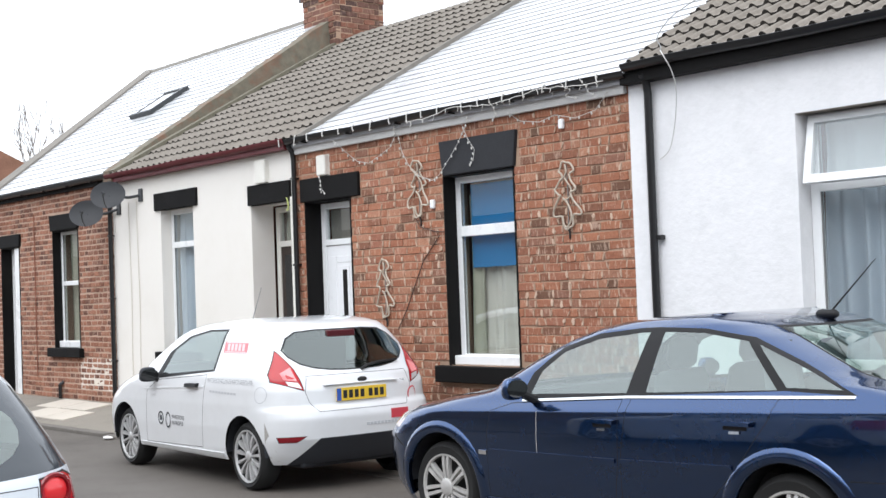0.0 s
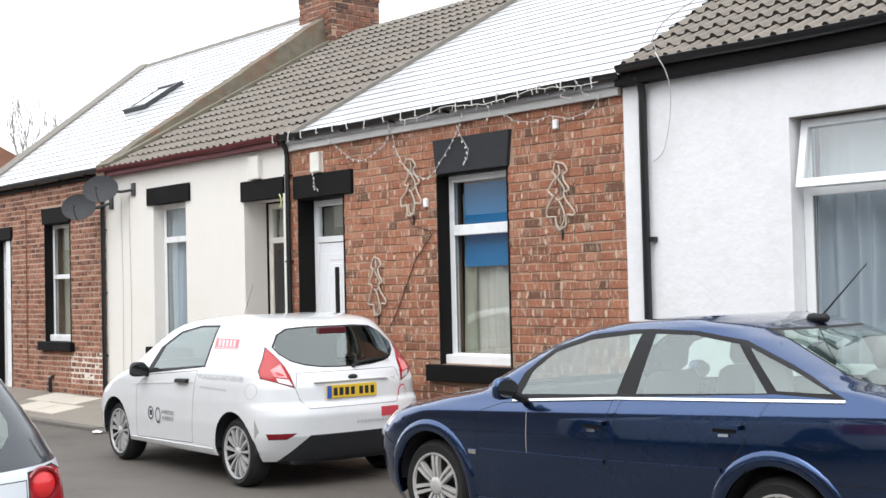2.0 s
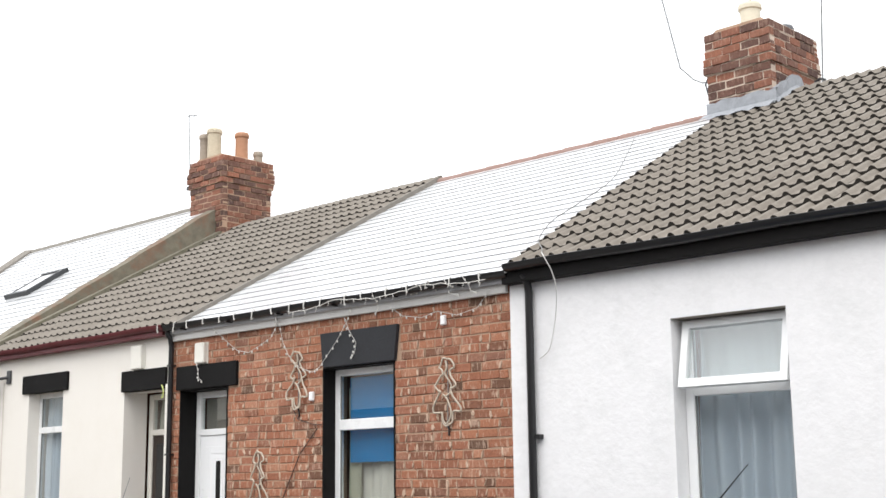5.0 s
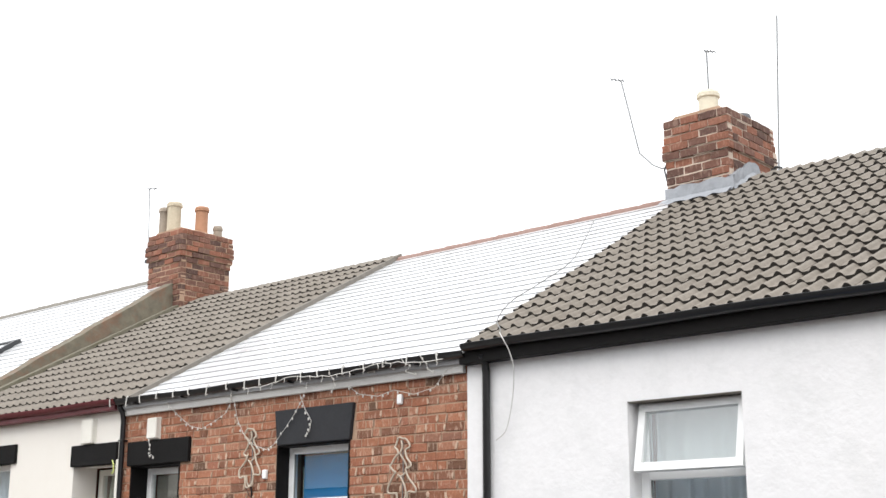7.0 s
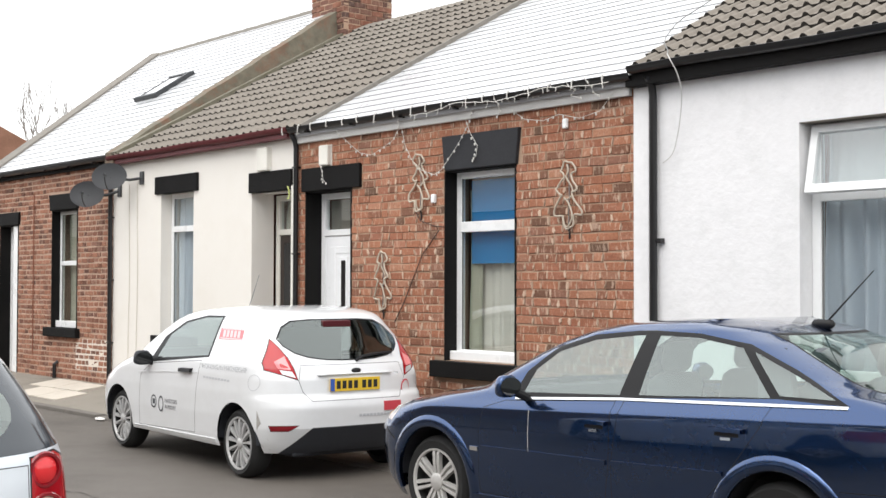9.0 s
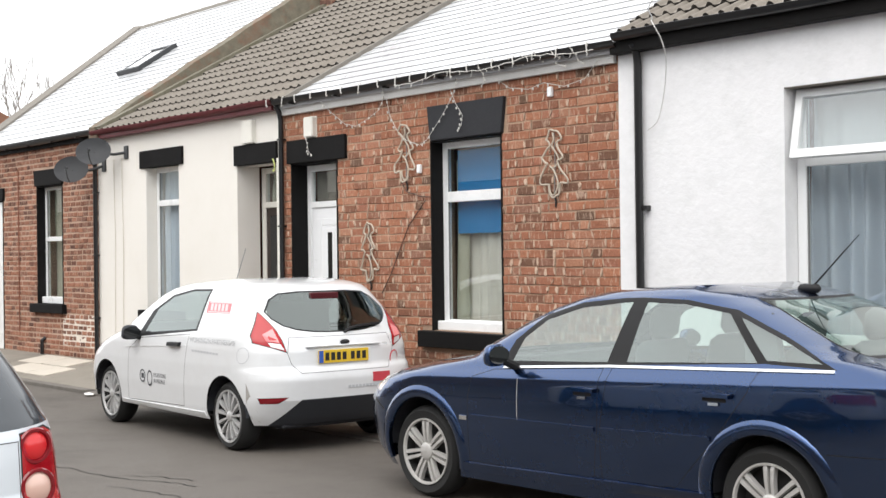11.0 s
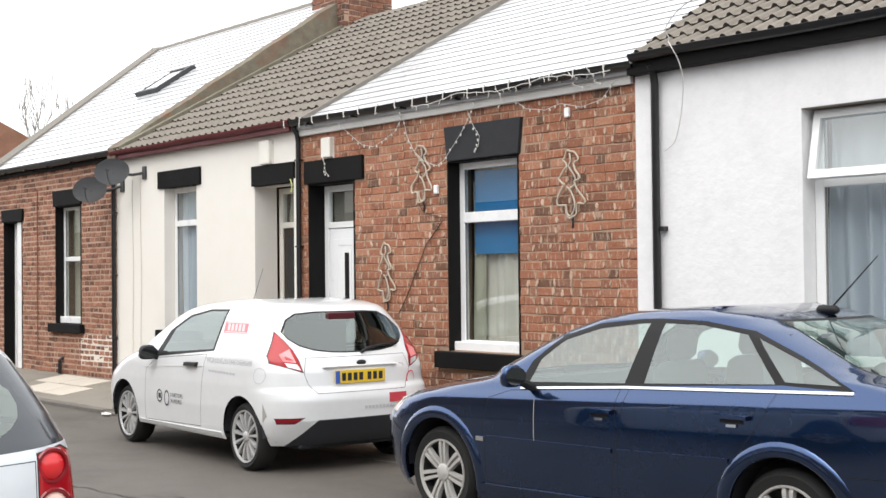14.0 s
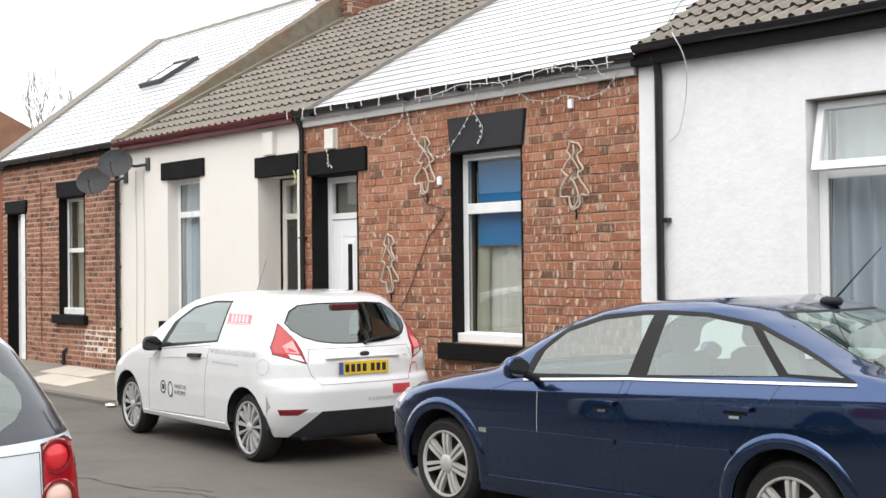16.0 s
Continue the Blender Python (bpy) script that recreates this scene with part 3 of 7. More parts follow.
for i in range(n + 1):
    s = slope_len(H1) * i / n
    ya, za = slope_point(H1, s, 0.03 + 0.006 * math.sin(5.1 * i) + 0.005 * math.sin(2.3 * i))
    zb = H2["eave"] + (ya - EAVE_Y) * (H2["ridge"] - H2["eave"]) / (RIDGE_Y - EAVE_Y) - 0.12
    rows.append([bm.verts.new(p) for p in ((-16.92, ya, za), (-16.69, ya, za - 0.015), (-16.66, ya, zb), (-16.92, ya, zb))])
for a, b in zip(rows, rows[1:]):
    for k in range(4):
        bm.faces.new((a[k], a[(k + 1) % 4], b[(k + 1) % 4], b[k]))
bm.faces.new(rows[0][::-1])
bm.faces.new(rows[-1])
bmesh.ops.recalc_face_normals(bm, faces=bm.faces)
part("parapet", bm, "mossy_render", house_1, "mossy cracked render over old brick", at=at_house(house_1))
part("verge", slope_bar(H2, -11.975, -11.935, -0.02, slope_len(H2), -0.03, 0.045), "verge_grey", house_2, "grey mortar verge beside the slates", at=at_house(house_2))
part("mortar_fillet", slope_bar(H2, -16.70, -16.52, 0.0, slope_len(H2), 0.0, 0.085), "moss_cap", house_2, "mossy mortar fillet", at=at_house(house_2))



# ---- lintels, sills, windows, doors ----
def lintel(house, x0, x1, z0, z1, mat="black_stone", splay=0.0, proud=0.035):
    part("lintel", prism([(x0 + splay, z0), (x1 - splay, z0), (x1, z1), (x0, z1)], -proud, 0.10, 0.006), mat, house, "black-painted stone lintel", at=at_house(house))


def sill(house, x0, x1, z0, z1, mat="black_stone"):
    part("sill", prism([(x0, z0), (x1, z0), (x1, z1), (x0, z1)], -0.075, 0.16, 0.008), mat, house, "black-painted stone sill", at=at_house(house))


def reveal(house, hole, mat, depth, t=0.014):
    """Painted jamb faces inside an opening."""
    x0, x1, z0, z1 = hole
    for a, b in ((x0 - 0.002, x0 + t), (x1 - t, x1 + 0.002)):
        part("jamb", box(a, b, -0.006, depth, z0, z1), mat, house, at=at_house(house))
    part("soffit", box(x0 + t, x1 - t, 0.0, depth, z1 - t, z1 + 0.002), mat, house, at=at_house(house))


def bar(parent, house, name, x0, x1, y0, y1, z0, z1, mat, lab="", bevel=0.006):
    return part(name, box(x0, x1, y0, y1, z0, z1, bevel), mat, parent, lab, at=at_house(house) if parent is house else None)


def curtain(name, x0, x1, z0, z1, y, mat, folds, depth, label, seed=1, gather=1.0):
    """Hanging cloth with uneven folds."""
    rng = random.Random(seed)
    ph = [rng.uniform(0, 6.28) for _ in range(4)]
    nx, nz = 16 * folds, 8
    bm, grid = bmesh.new(), []
    for j in range(nz + 1):
        v = j / nz
        row = []
        for i in range(nx + 1):
            u = i / nx
            a = 2 * math.pi * folds * u
            w = math.sin(a + 0.7 * math.sin(a * 0.31 + ph[0]) + ph[1]) * 0.6 + 0.4 * math.sin(a * 0.43 + ph[2])
            row.append(bm.verts.new((x0 + (x1 - x0) * u, y + depth * w * (0.55 + 0.45 * v) + 0.01 * math.sin(5 * v + a * 0.2 + ph[3]), z1 + (z0 - z1) * v)))
        grid.append(row)
    for a, b in zip(grid, grid[1:]):
        for i in range(nx):
            bm.faces.new((a[i], b[i], b[i + 1], a[i + 1]))
    ob = part(name, bm, mat, None, smooth=80)
    return tagged(ob, label, "curtain" if "curtain" in name else "blind")


def window(house, num, hole, y, rails, frame_w=0.06, mat="upvc_white", label="white plastic framed window", opener=None):
    """Frame bars round the opening, cross rails (z0, z1), and a pane in each bay."""
    x0, x1, z0, z1 = hole
    w = empty("window_%d" % num, ((x0 + x1) / 2, y, z0), label, "window", kind="structure")
    inv = Matrix.Translation(-w.location)
    def piece(nm, *b, m=mat, lab=""):
        return part(nm, box(*b, 0.005), m, w, lab, at=inv)
    g = 0.002
    piece("stile", x0 + g, x0 + g + frame_w, y, y + 0.06, z0 + g, z1 - g)
    piece("stile", x1 - g - frame_w, x1 - g, y, y + 0.06, z0 + g, z1 - g)
    piece("rail", x0 + g + frame_w, x1 - g - frame_w, y, y + 0.06, z1 - g - frame_w, z1 - g)
    piece("rail", x0 + g + frame_w, x1 - g - frame_w, y, y + 0.06, z0 + g, z0 + g + frame_w + 0.03)
    zs = [z0 + g + frame_w + 0.03]
    for a, b in rails:
        piece("rail", x0 + g + frame_w, x1 - g - frame_w, y - 0.006, y + 0.06, a, b)
        zs += [a, b]
    zs.append(z1 - g - frame_w)
    for a, b in zip(zs[::2], zs[1::2]):
        p = part("pane", box(x0 + g + frame_w - 0.005, x1 - g - frame_w + 0.005, y + 0.026, y + 0.032, a - 0.005, b + 0.005), "window_glass", w, at=inv)
        p.visible_shadow = False
        for q in ((x0 + g + frame_w, x0 + g + frame_w + 0.012, a, b), (x1 - g - frame_w - 0.012, x1 - g - frame_w, a, b)):
            part("gasket", box(q[0], q[1], y + 0.012, y + 0.024, q[2], q[3]), "cable_grey", w, at=inv)
    return w, inv


# brick cottage with the decorations
lintel(house_3, -9.636, -8.525, 2.79, 3.135, "grey_stone", 0.045)
lintel(house_3, -12.12, -11.01, 2.712, 2.976)
sill(house_3, -9.775, -8.43, 0.724, 0.888)
reveal(house_3, W3, "black_paint", 0.15)
reveal(house_3, D3, "black_paint", 0.215)
w, inv = window(house_3, 3, W3, 0.15, [(2.175, 2.28)], 0.075, label="white plastic framed window with blue roller blind")
part("board", box(-9.60, -8.61, 0.05, 0.17, 0.892, 0.985, 0.008), "upvc_white", w, "white lower sill board", at=inv)
bl = part("blind", box(-9.50, -8.68, 0.26, 0.265, 1.86, 2.70), "blind_blue")
tagged(bl, "bright blue roller blind drawn over the upper window", "blind")
curtain("curtain", -9.58, -8.66, 0.95, 2.6, 0.34, "curtain_cream", 6, 0.03, "pale cream curtain hanging inside the window", 3)
curtain("curtain", -9.54, -9.36, 0.95, 2.6, 0.29, "net_olive", 1, 0.02, "grey-green side curtain inside the window", 5)

# white panelled door with a fanlight
def front_door(house, num, hole, y, door_top, mat, frame_mat, label, slot):
    x0, x1, z0, z1 = hole
    d = empty("door_%d" % num, ((x0 + x1) / 2, y, z0), label, "door", kind="structure")
    inv = Matrix.Translation(-d.location)
    def piece(nm, *b, m=frame_mat, bev=0.005):
        return part(nm, box(*b, bev) if bev else box(*b), m, d, at=inv)
    piece("stile", x0 + 0.001, x0 + 0.085, y, y + 0.07, z0, z1 - 0.016)
    piece("stile", x1 - 0.085, x1 - 0.001, y, y + 0.07, z0, z1 - 0.016)
    piece("rail", x0 + 0.085, x1 - 0.085, y, y + 0.07, z1 - 0.085, z1 - 0.016)
    piece("rail", x0 + 0.085, x1 - 0.085, y - 0.005, y + 0.07, door_top, door_top + 0.07)
    p = piece("fanlight", x0 + 0.08, x1 - 0.08, y + 0.03, y + 0.036, door_top + 0.065, z1 - 0.08, m="window_glass", bev=0)
    p.visible_shadow = False
    leaf = piece("leaf", x0 + 0.088, x1 - 0.088, y + 0.012, y + 0.06, z0 + 0.03, door_top - 0.004, m=mat)
    return d, inv, piece


d, inv, piece = front_door(house_3, 3, D3, 0.215, 2.205, "door_white", "upvc_white", "white plastic front door with narrow glazed slot and fanlight", True)
for xa, xb, za, zb in ((-11.90, -11.80, 0.4, 2.08), (-11.46, -11.36, 0.4, 2.08), (-11.79, -11.47, 2.0, 2.08), (-11.79, -11.47, 0.4, 0.5)):
    piece("moulding", xa, xb, 0.222, 0.23, za, zb, m="door_white")
piece("slot_surround", -11.71, -11.55, 0.218, 0.23, 1.10, 1.96, m="door_white")
piece("slot_glass", -11.67, -11.59, 0.214, 0.219, 1.14, 1.92, m="trim_dark")
piece("handle", -11.43, -11.40, 0.18, 0.22, 1.1, 1.28, m="grey_metal")
fb = part("blind", box(-11.98, -11.27, 0.30, 0.305, 2.27, 2.62), "room_wall")
tagged(fb, "dark cloth behind the door's fanlight", "blind")

# cream cottage
lintel(house_2, -15.642, -14.506, 2.865, 3.10)
lintel(house_2, -13.254, -12.335, 2.757, 3.0)
sill(house_2, -15.66, -14.5, 0.80, 0.95)
w, inv = window(house_2, 2, W2, 0.155, [(2.35, 2.43)], 0.06, label="narrow white framed window with pale curtains")
curtain("curtain", -15.46, -14.68, 0.95, 2.82, 0.29, "curtain_blue", 6, 0.085, "pale blue net curtain hanging inside the window", 11)
d, inv, piece = front_door(house_2, 2, D2, 0.35, 2.25, "door_dark", "aged_white", "dark wooden front door with glazed panel and cream frame", False)
piece("glass_panel", -13.05, -12.52, 0.352, 0.36, 1.15, 2.15, m="trim_dark")
net = curtain("curtain", -13.1, -12.47, 2.30, 2.72, 0.45, "net_olive", 5, 0.02, "olive net curtain behind the fanlight", 12)

# white cottage
part("soffit", box(W4[0], W4[1], 0.004, 0.155, 2.884, 2.8895), "soffit_dirty", house_4, "grimy underside of the lintel", at=at_house(house_4))
w, inv = window(house_4, 4, W4, 0.16, [(2.29, 2.36)], 0.08, label="large white framed window with a top opener left ajar")
sash = part("opener", box(0, 0.93, -0.045, 0.012, -0.53, 0.0, 0.006), "upvc_white", w, "top-hung opening sash, slightly ajar", at=inv @ pose(-5.462, 0.158, 2.862, -12.0, 0, 0))
sash.data = mesh_of(wall_with_holes(0, 0.93, -0.045, 0.012, -0.53, 0.0, [(0.06, 0.87, -0.465, -0.06)]), "opener", "upvc_white")
p = part("opener_pane", box(0.055, 0.875, -0.02, -0.014, -0.47, -0.055), "window_glass", sash)
p.visible_shadow = False
sill(house_4, -5.55, -4.44, 0.78, 0.90, "white_render")
curtain("curtain", -5.45, -4.53, 0.92, 2.34, 0.34, "curtain_grey", 6, 0.10, "pale blue-grey curtain hanging inside the window", 21)
curtain("curtain", -5.45, -4.53, 2.36, 2.85, 0.32, "curtain_white", 5, 0.03, "white net curtain behind the top light", 22)

# far brick cottage
lintel(house_1, -19.09, -18.06, 2.788, 3.032, splay=0.03)
lintel(house_1, -21.18, -20.28, 2.615, 2.823, splay=0.03)
sill(house_1, -19.195, -18.02, 0.827, 0.966)
reveal(house_1, W1, "black_paint", 0.13)
reveal(house_1, D1, "black_paint", 0.18)
w, inv = window(house_1, 1, W1, 0.13, [(1.93, 2.0)], 0.06, label="white sash window with drawn pale curtains")
part("board", box(-19.02, -18.14, 0.06, 0.16, 0.966, 1.07, 0.008), "upvc_white", w, at=inv)
curtain("curtain", -18.98, -18.18, 0.98, 2.75, 0.27, "net_olive", 3, 0.02, "pale olive curtain drawn inside the window", 31)
d, inv, piece = front_door(house_1, 1, D1, 0.18, 2.15, "door_navy", "upvc_white", "dark navy front door in a white frame", False)
piece("jamb_board", -20.62, -20.375, 0.02, 0.18, 0.17, 2.6, m="upvc_white")

part("limewash", box(-18.15, -16.97, 0.0035, 0.0072, 0.35, 0.82), "limewash", house_1, "whitened joints low on the front", at=at_house(house_1))

# ---- gutters, downpipes, cables ----
def gutter(house, H, x0, x1, mat, z, label, cy=-0.115, brackets=True):
    bm, rows = bmesh.new(), []
    n = 12
    for i in range(n + 1):
        x = x0 + (x1 - x0) * i / n
        sag = 0.006 * math.sin(i * 1.3)
        row = []
        for k in range(9):
            a = math.pi + math.pi * k / 8
            row.append(bm.verts.new((x, cy + 0.058 * math.cos(a), z + sag + 0.062 * math.sin(a))))
        for k in range(8, -1, -1):
            a = math.pi + math.pi * k / 8
            row.append(bm.verts.new((x, cy + 0.050 * math.cos(a), z + sag + 0.004 + 0.054 * math.sin(a))))
        rows.append(row)
    for a, b in zip(rows, rows[1:]):
        m = len(a)
        for k in range(m):
            bm.faces.new((a[k], b[k], b[(k + 1) % m], a[(k + 1) % m]))
    bm.faces.new(rows[0])
    bm.faces.new(rows[-1][::-1])
    bmesh.ops.recalc_face_normals(bm, faces=bm.faces)
    g = part("gutter", bm, mat, house, label, smooth=60, at=at_house(house))
    x = x0 + 0.35
    while brackets and x < x1:
        part("bracket", box(x - 0.015, x + 0.015, cy - 0.065, -0.03, z - 0.072, z - 0.058), mat, g)
        x += 0.85


def fascia(house, x0, x1, z0, z1, mat, lab="", out=0.05):
    part("fascia", box(x0, x1, -out, -0.008, z0, z1, 0.004), mat, house, lab, at=at_house(house))


gutter(house_1, H1, -23.6, -16.86, "black_plastic", 3.475, "black plastic gutter")
fascia(house_1, -23.5, -16.94, 3.36, 3.45, "black_paint")
gutter(house_2, H2, -16.84, -12.24, "maroon_paint", 3.462, "maroon-painted gutter", -0.125, False)
fascia(house_2, -16.92, -12.29, 3.348, 3.402, "maroon_paint", "maroon-painted fascia board", 0.12)
gutter(house_3, H3, -12.22, -7.06, "black_plastic", 3.446, "black plastic gutter")
fascia(house_3, -12.27, -7.15, 3.275, 3.375, "fascia_grey", "weathered pale grey fascia board")
gutter(house_4, H4, -7.04, -1.6, "black_plastic", 3.492, "black plastic gutter", -0.165, False)
fascia(house_4, -7.13, -1.62, 3.335, 3.452, "black_paint", "black boxed eaves board", 0.125)


def downpipe(house, x, z1, label, r=0.034, clips=(0.6, 1.6, 2.6), swan=True):
    pts = [(x, -0.05, 0.16), (x, -0.05, z1 - 0.16), (x, -0.065, z1 - 0.08), (x, -0.115, z1)]
    ob = part("downpipe", tube(pts, r, 12), "black_plastic", house, label, smooth=60, at=at_house(house))
    for z in clips:
        part("clip", box(x - 0.037, x + 0.037, -0.085, 0.0, z - 0.010, z + 0.010, 0.004), "black_plastic", ob)
    part("shoe", tube([(x, -0.05, 0.19), (x, -0.10, 0.10)], r * 1.1, 10), "black_plastic", ob)


downpipe(house_4, -6.885, 3.40, "black plastic downpipe", 0.034, (0.7,))
part("pipe_bracket", box(-6.85, -6.80, -0.06, 0.0, 2.00, 2.04, 0.004), "black_plastic", house_4, at=at_house(house_4))
downpipe(house_3, -12.20, 3.38, "black painted downpipe", 0.030, (0.9, 2.0, 3.0))
part("pipe_casing", box(-12.335, -12.275, -0.03, 0.0, 0.17, 2.80, 0.006), "aged_white", house_2, "white painted door post", at=at_house(house_2))
downpipe(house_1, -16.93, 3.44, "black painted downpipe", 0.032, (0.8, 1.7, 2.6))
# white end strip of the brick front
part("corner_strip", box(-7.135, -6.965, -0.012, 0.0, 0.1, 3.36, 0.004), "white_render", house_4, at=at_house(house_4))
def smooth_path(pts, k=5):
    """Points along a soft curve through pts."""
    res, n = [], len(pts)
    for i in range(n - 1):
        p0, p1, p2, p3 = [Vector(pts[min(max(i + q, 0), n - 1)]) for q in (-1, 0, 1, 2)]
        for m in range(k):
            u = m / k
            res.append(0.5 * (2 * p1 + (p2 - p0) * u + (2 * p0 - 5 * p1 + 4 * p2 - p3) * u * u + (3 * p1 - p0 - 3 * p2 + p3) * u ** 3))
    return res + [Vector(pts[-1])]


# cable that loops over the eave of the white cottage
cab = [(-8.18, 3.50, 5.57), (-7.60, 2.44, 4.99), (-7.23, 1.667, 4.57), (-7.17, 1.02, 4.22), (-7.16, 0.64, 4.01), (-6.96, 0.20, 3.76), (-6.71, -0.068, 3.60), (-6.62, -0.19, 3.545), (-6.545, -0.238, 3.475), (-6.50, -0.21, 3.367), (-6.49, -0.17, 3.224), (-6.57, -0.08, 3.05), (-6.63, -0.05, 2.872), (-6.69, -0.04, 2.735), (-6.80, -0.03, 2.67)]
loose = tagged(part("loose_cable", tube(smooth_path(cab[:8]), 0.0055, 5), "cable_grey"), "thin grey cable looping from the roof down the wall", "cable")
part("cable_end", tube(smooth_path(cab[7:]), 0.0045, 5), "fascia_grey", loose, "paler loose end")
for xs_ in (-16.42, -16.18):
    pts = [(xs_ + 0.012 * math.sin(z * 3 + xs_), -0.008, z) for z in [0.3 + 0.25 * i for i in range(12)]]
    tagged(part("wall_cable", tube(pts, 0.005, 5), "cable_cream"), "thin cable clipped down the cream wall", "cable")
tagged(part("wall_cable", tube([(-19.72, -0.012, z) for z in (0.5, 1.5, 2.4, 3.1)], 0.008, 6), "brick_plain"), "brown pipe running down the brick front", "cable")
tagged(part("wall_cable", tube([(-10.40, -0.02, 1.25), (-10.25, -0.02, 1.45), (-9.95, -0.02, 1.95), (-9.68, -0.02, 2.2)], 0.006, 5), "cable_brown"), "black cable sagging across the brick front", "cable")
tagged(part("wall_cable", tube([(-10.06, -0.03, 2.42), (-9.98, -0.02, 2.30), (-9.75, -0.015, 2.24), (-9.62, -0.012, 2.23)], 0.005, 5), "cable_brown"), "black cable from the rope-light tree to the window", "cable")


# small white boxes above the doors, sensor blocks
def vent_box(x0, x1, z0, z1, label):
    v = empty("alarm_box", ((x0 + x1) / 2, 0, z0), label, "alarm box")
    inv = Matrix.Translation(-v.location)
    part("cover", box(x0, x1, -0.07, 0.0, z0, z1, 0.012), "aged_white", v, at=inv)
    part("base", box(x0 - 0.006, x1 + 0.006, -0.012, 0.004, z0 - 0.006, z1 + 0.006, 0.003), "aged_white", v, at=inv)


vent_box(-11.73, -11.56, 2.985, 3.215, "tall white plastic box fixed above the door")
vent_box(-13.02, -12.80, 3.005, 3.29, "cream plastic box fixed above the dark door")
for x, z in ((-7.93, 3.11), (-9.77, 2.52)):
    tagged(part("junction_box", box(x - 0.028, x + 0.028, -0.04, 0.0, z - 0.045, z + 0.045, 0.008), "upvc_white"), "small white junction box on the brick front", "box")

tagged(part("hook_loop", tube([(-12.36 + 0.035 * math.sin(t), -0.06 - 0.01 * math.cos(t), 2.72 + 0.075 * math.cos(t)) for t in [0.4 + 0.4 * i for i in range(9)]], 0.008, 6), "hook_yellow"), "yellow-green hooked cable end by the door", "cable")
tagged(part("pipe_stub", tube([(-18.79, -0.05, 0.19), (-18.79, -0.05, 0.40), (-18.79, 0.01, 0.44)], 0.03, 8), "black_plastic"), "short black pipe stub at the foot of the brick front", "pipe")

# ---- satellite dishes ----
def dish(at, turn, tilt, label, arm_to):
    d = empty("satellite_dish", at, label, "satellite dish", group="satellite dishes")
    bm, rings = bmesh.new(), []
    for j in range(7):
        r = j / 6
        rings.append([bm.verts.new((0.245 * r * math.cos(a), 0.045 * (r * r) - 0.045, 0.205 * r * math.sin(a))) for a in [2 * math.pi * i / 28 for i in range(28)]] if j else [bm.verts.new((0, -0.045, 0))])
    for i in range(28):
        bm.faces.new((rings[0][0], rings[1][i], rings[1][(i + 1) % 28]))
    for a, b in zip(rings[1:], rings[2:]):
        for i in range(28):
            bm.faces.new((a[i], b[i], b[(i + 1) % 28], a[(i + 1) % 28]))
    r = bmesh.ops.solidify(bm, geom=list(bm.faces), thickness=0.012)
    rot = Euler((radians(tilt), 0, radians(turn))).to_matrix().to_4x4()
    part("reflector", bm, "dish_grey", d, smooth=50, at=rot)
    part("feed_arm", tube([(0, 0.0, -0.205), (0, 0.14, -0.19), (0, 0.26, -0.12)], 0.008, 6), "dark_metal", d, at=rot)
    part("feed_horn", lathe([(0.018, 0), (0.024, 0.03), (0.018, 0.06)], 10), "dark_metal", d, at=rot @ pose(0, 0.27, -0.10, 75, 0, 0))
    a = Vector(arm_to) - Vector(at)
    back = rot @ Vector((0, -0.06, 0))
    part("wall_arm", tube([tuple(back), (a.x * 0.3, a.y * 0.75, a.z * 0.5 - 0.03), tuple(a)], 0.02, 8), "dark_metal", d)
    part("wall_plate", box(a.x - 0.05, a.x + 0.05, a.y - 0.02, a.y + 0.006, a.z - 0.09, a.z + 0.09, 0.004), "dark_metal", d)


dish((-16.32, -0.37, 3.14), 230, 20, "dark grey satellite dish on a wall arm", (-16.05, -0.006, 3.12))
dish((-17.02, -0.37, 2.93), 230, 20, "dark grey satellite dish lower on the brick front", (-16.72, -0.006, 2.98))

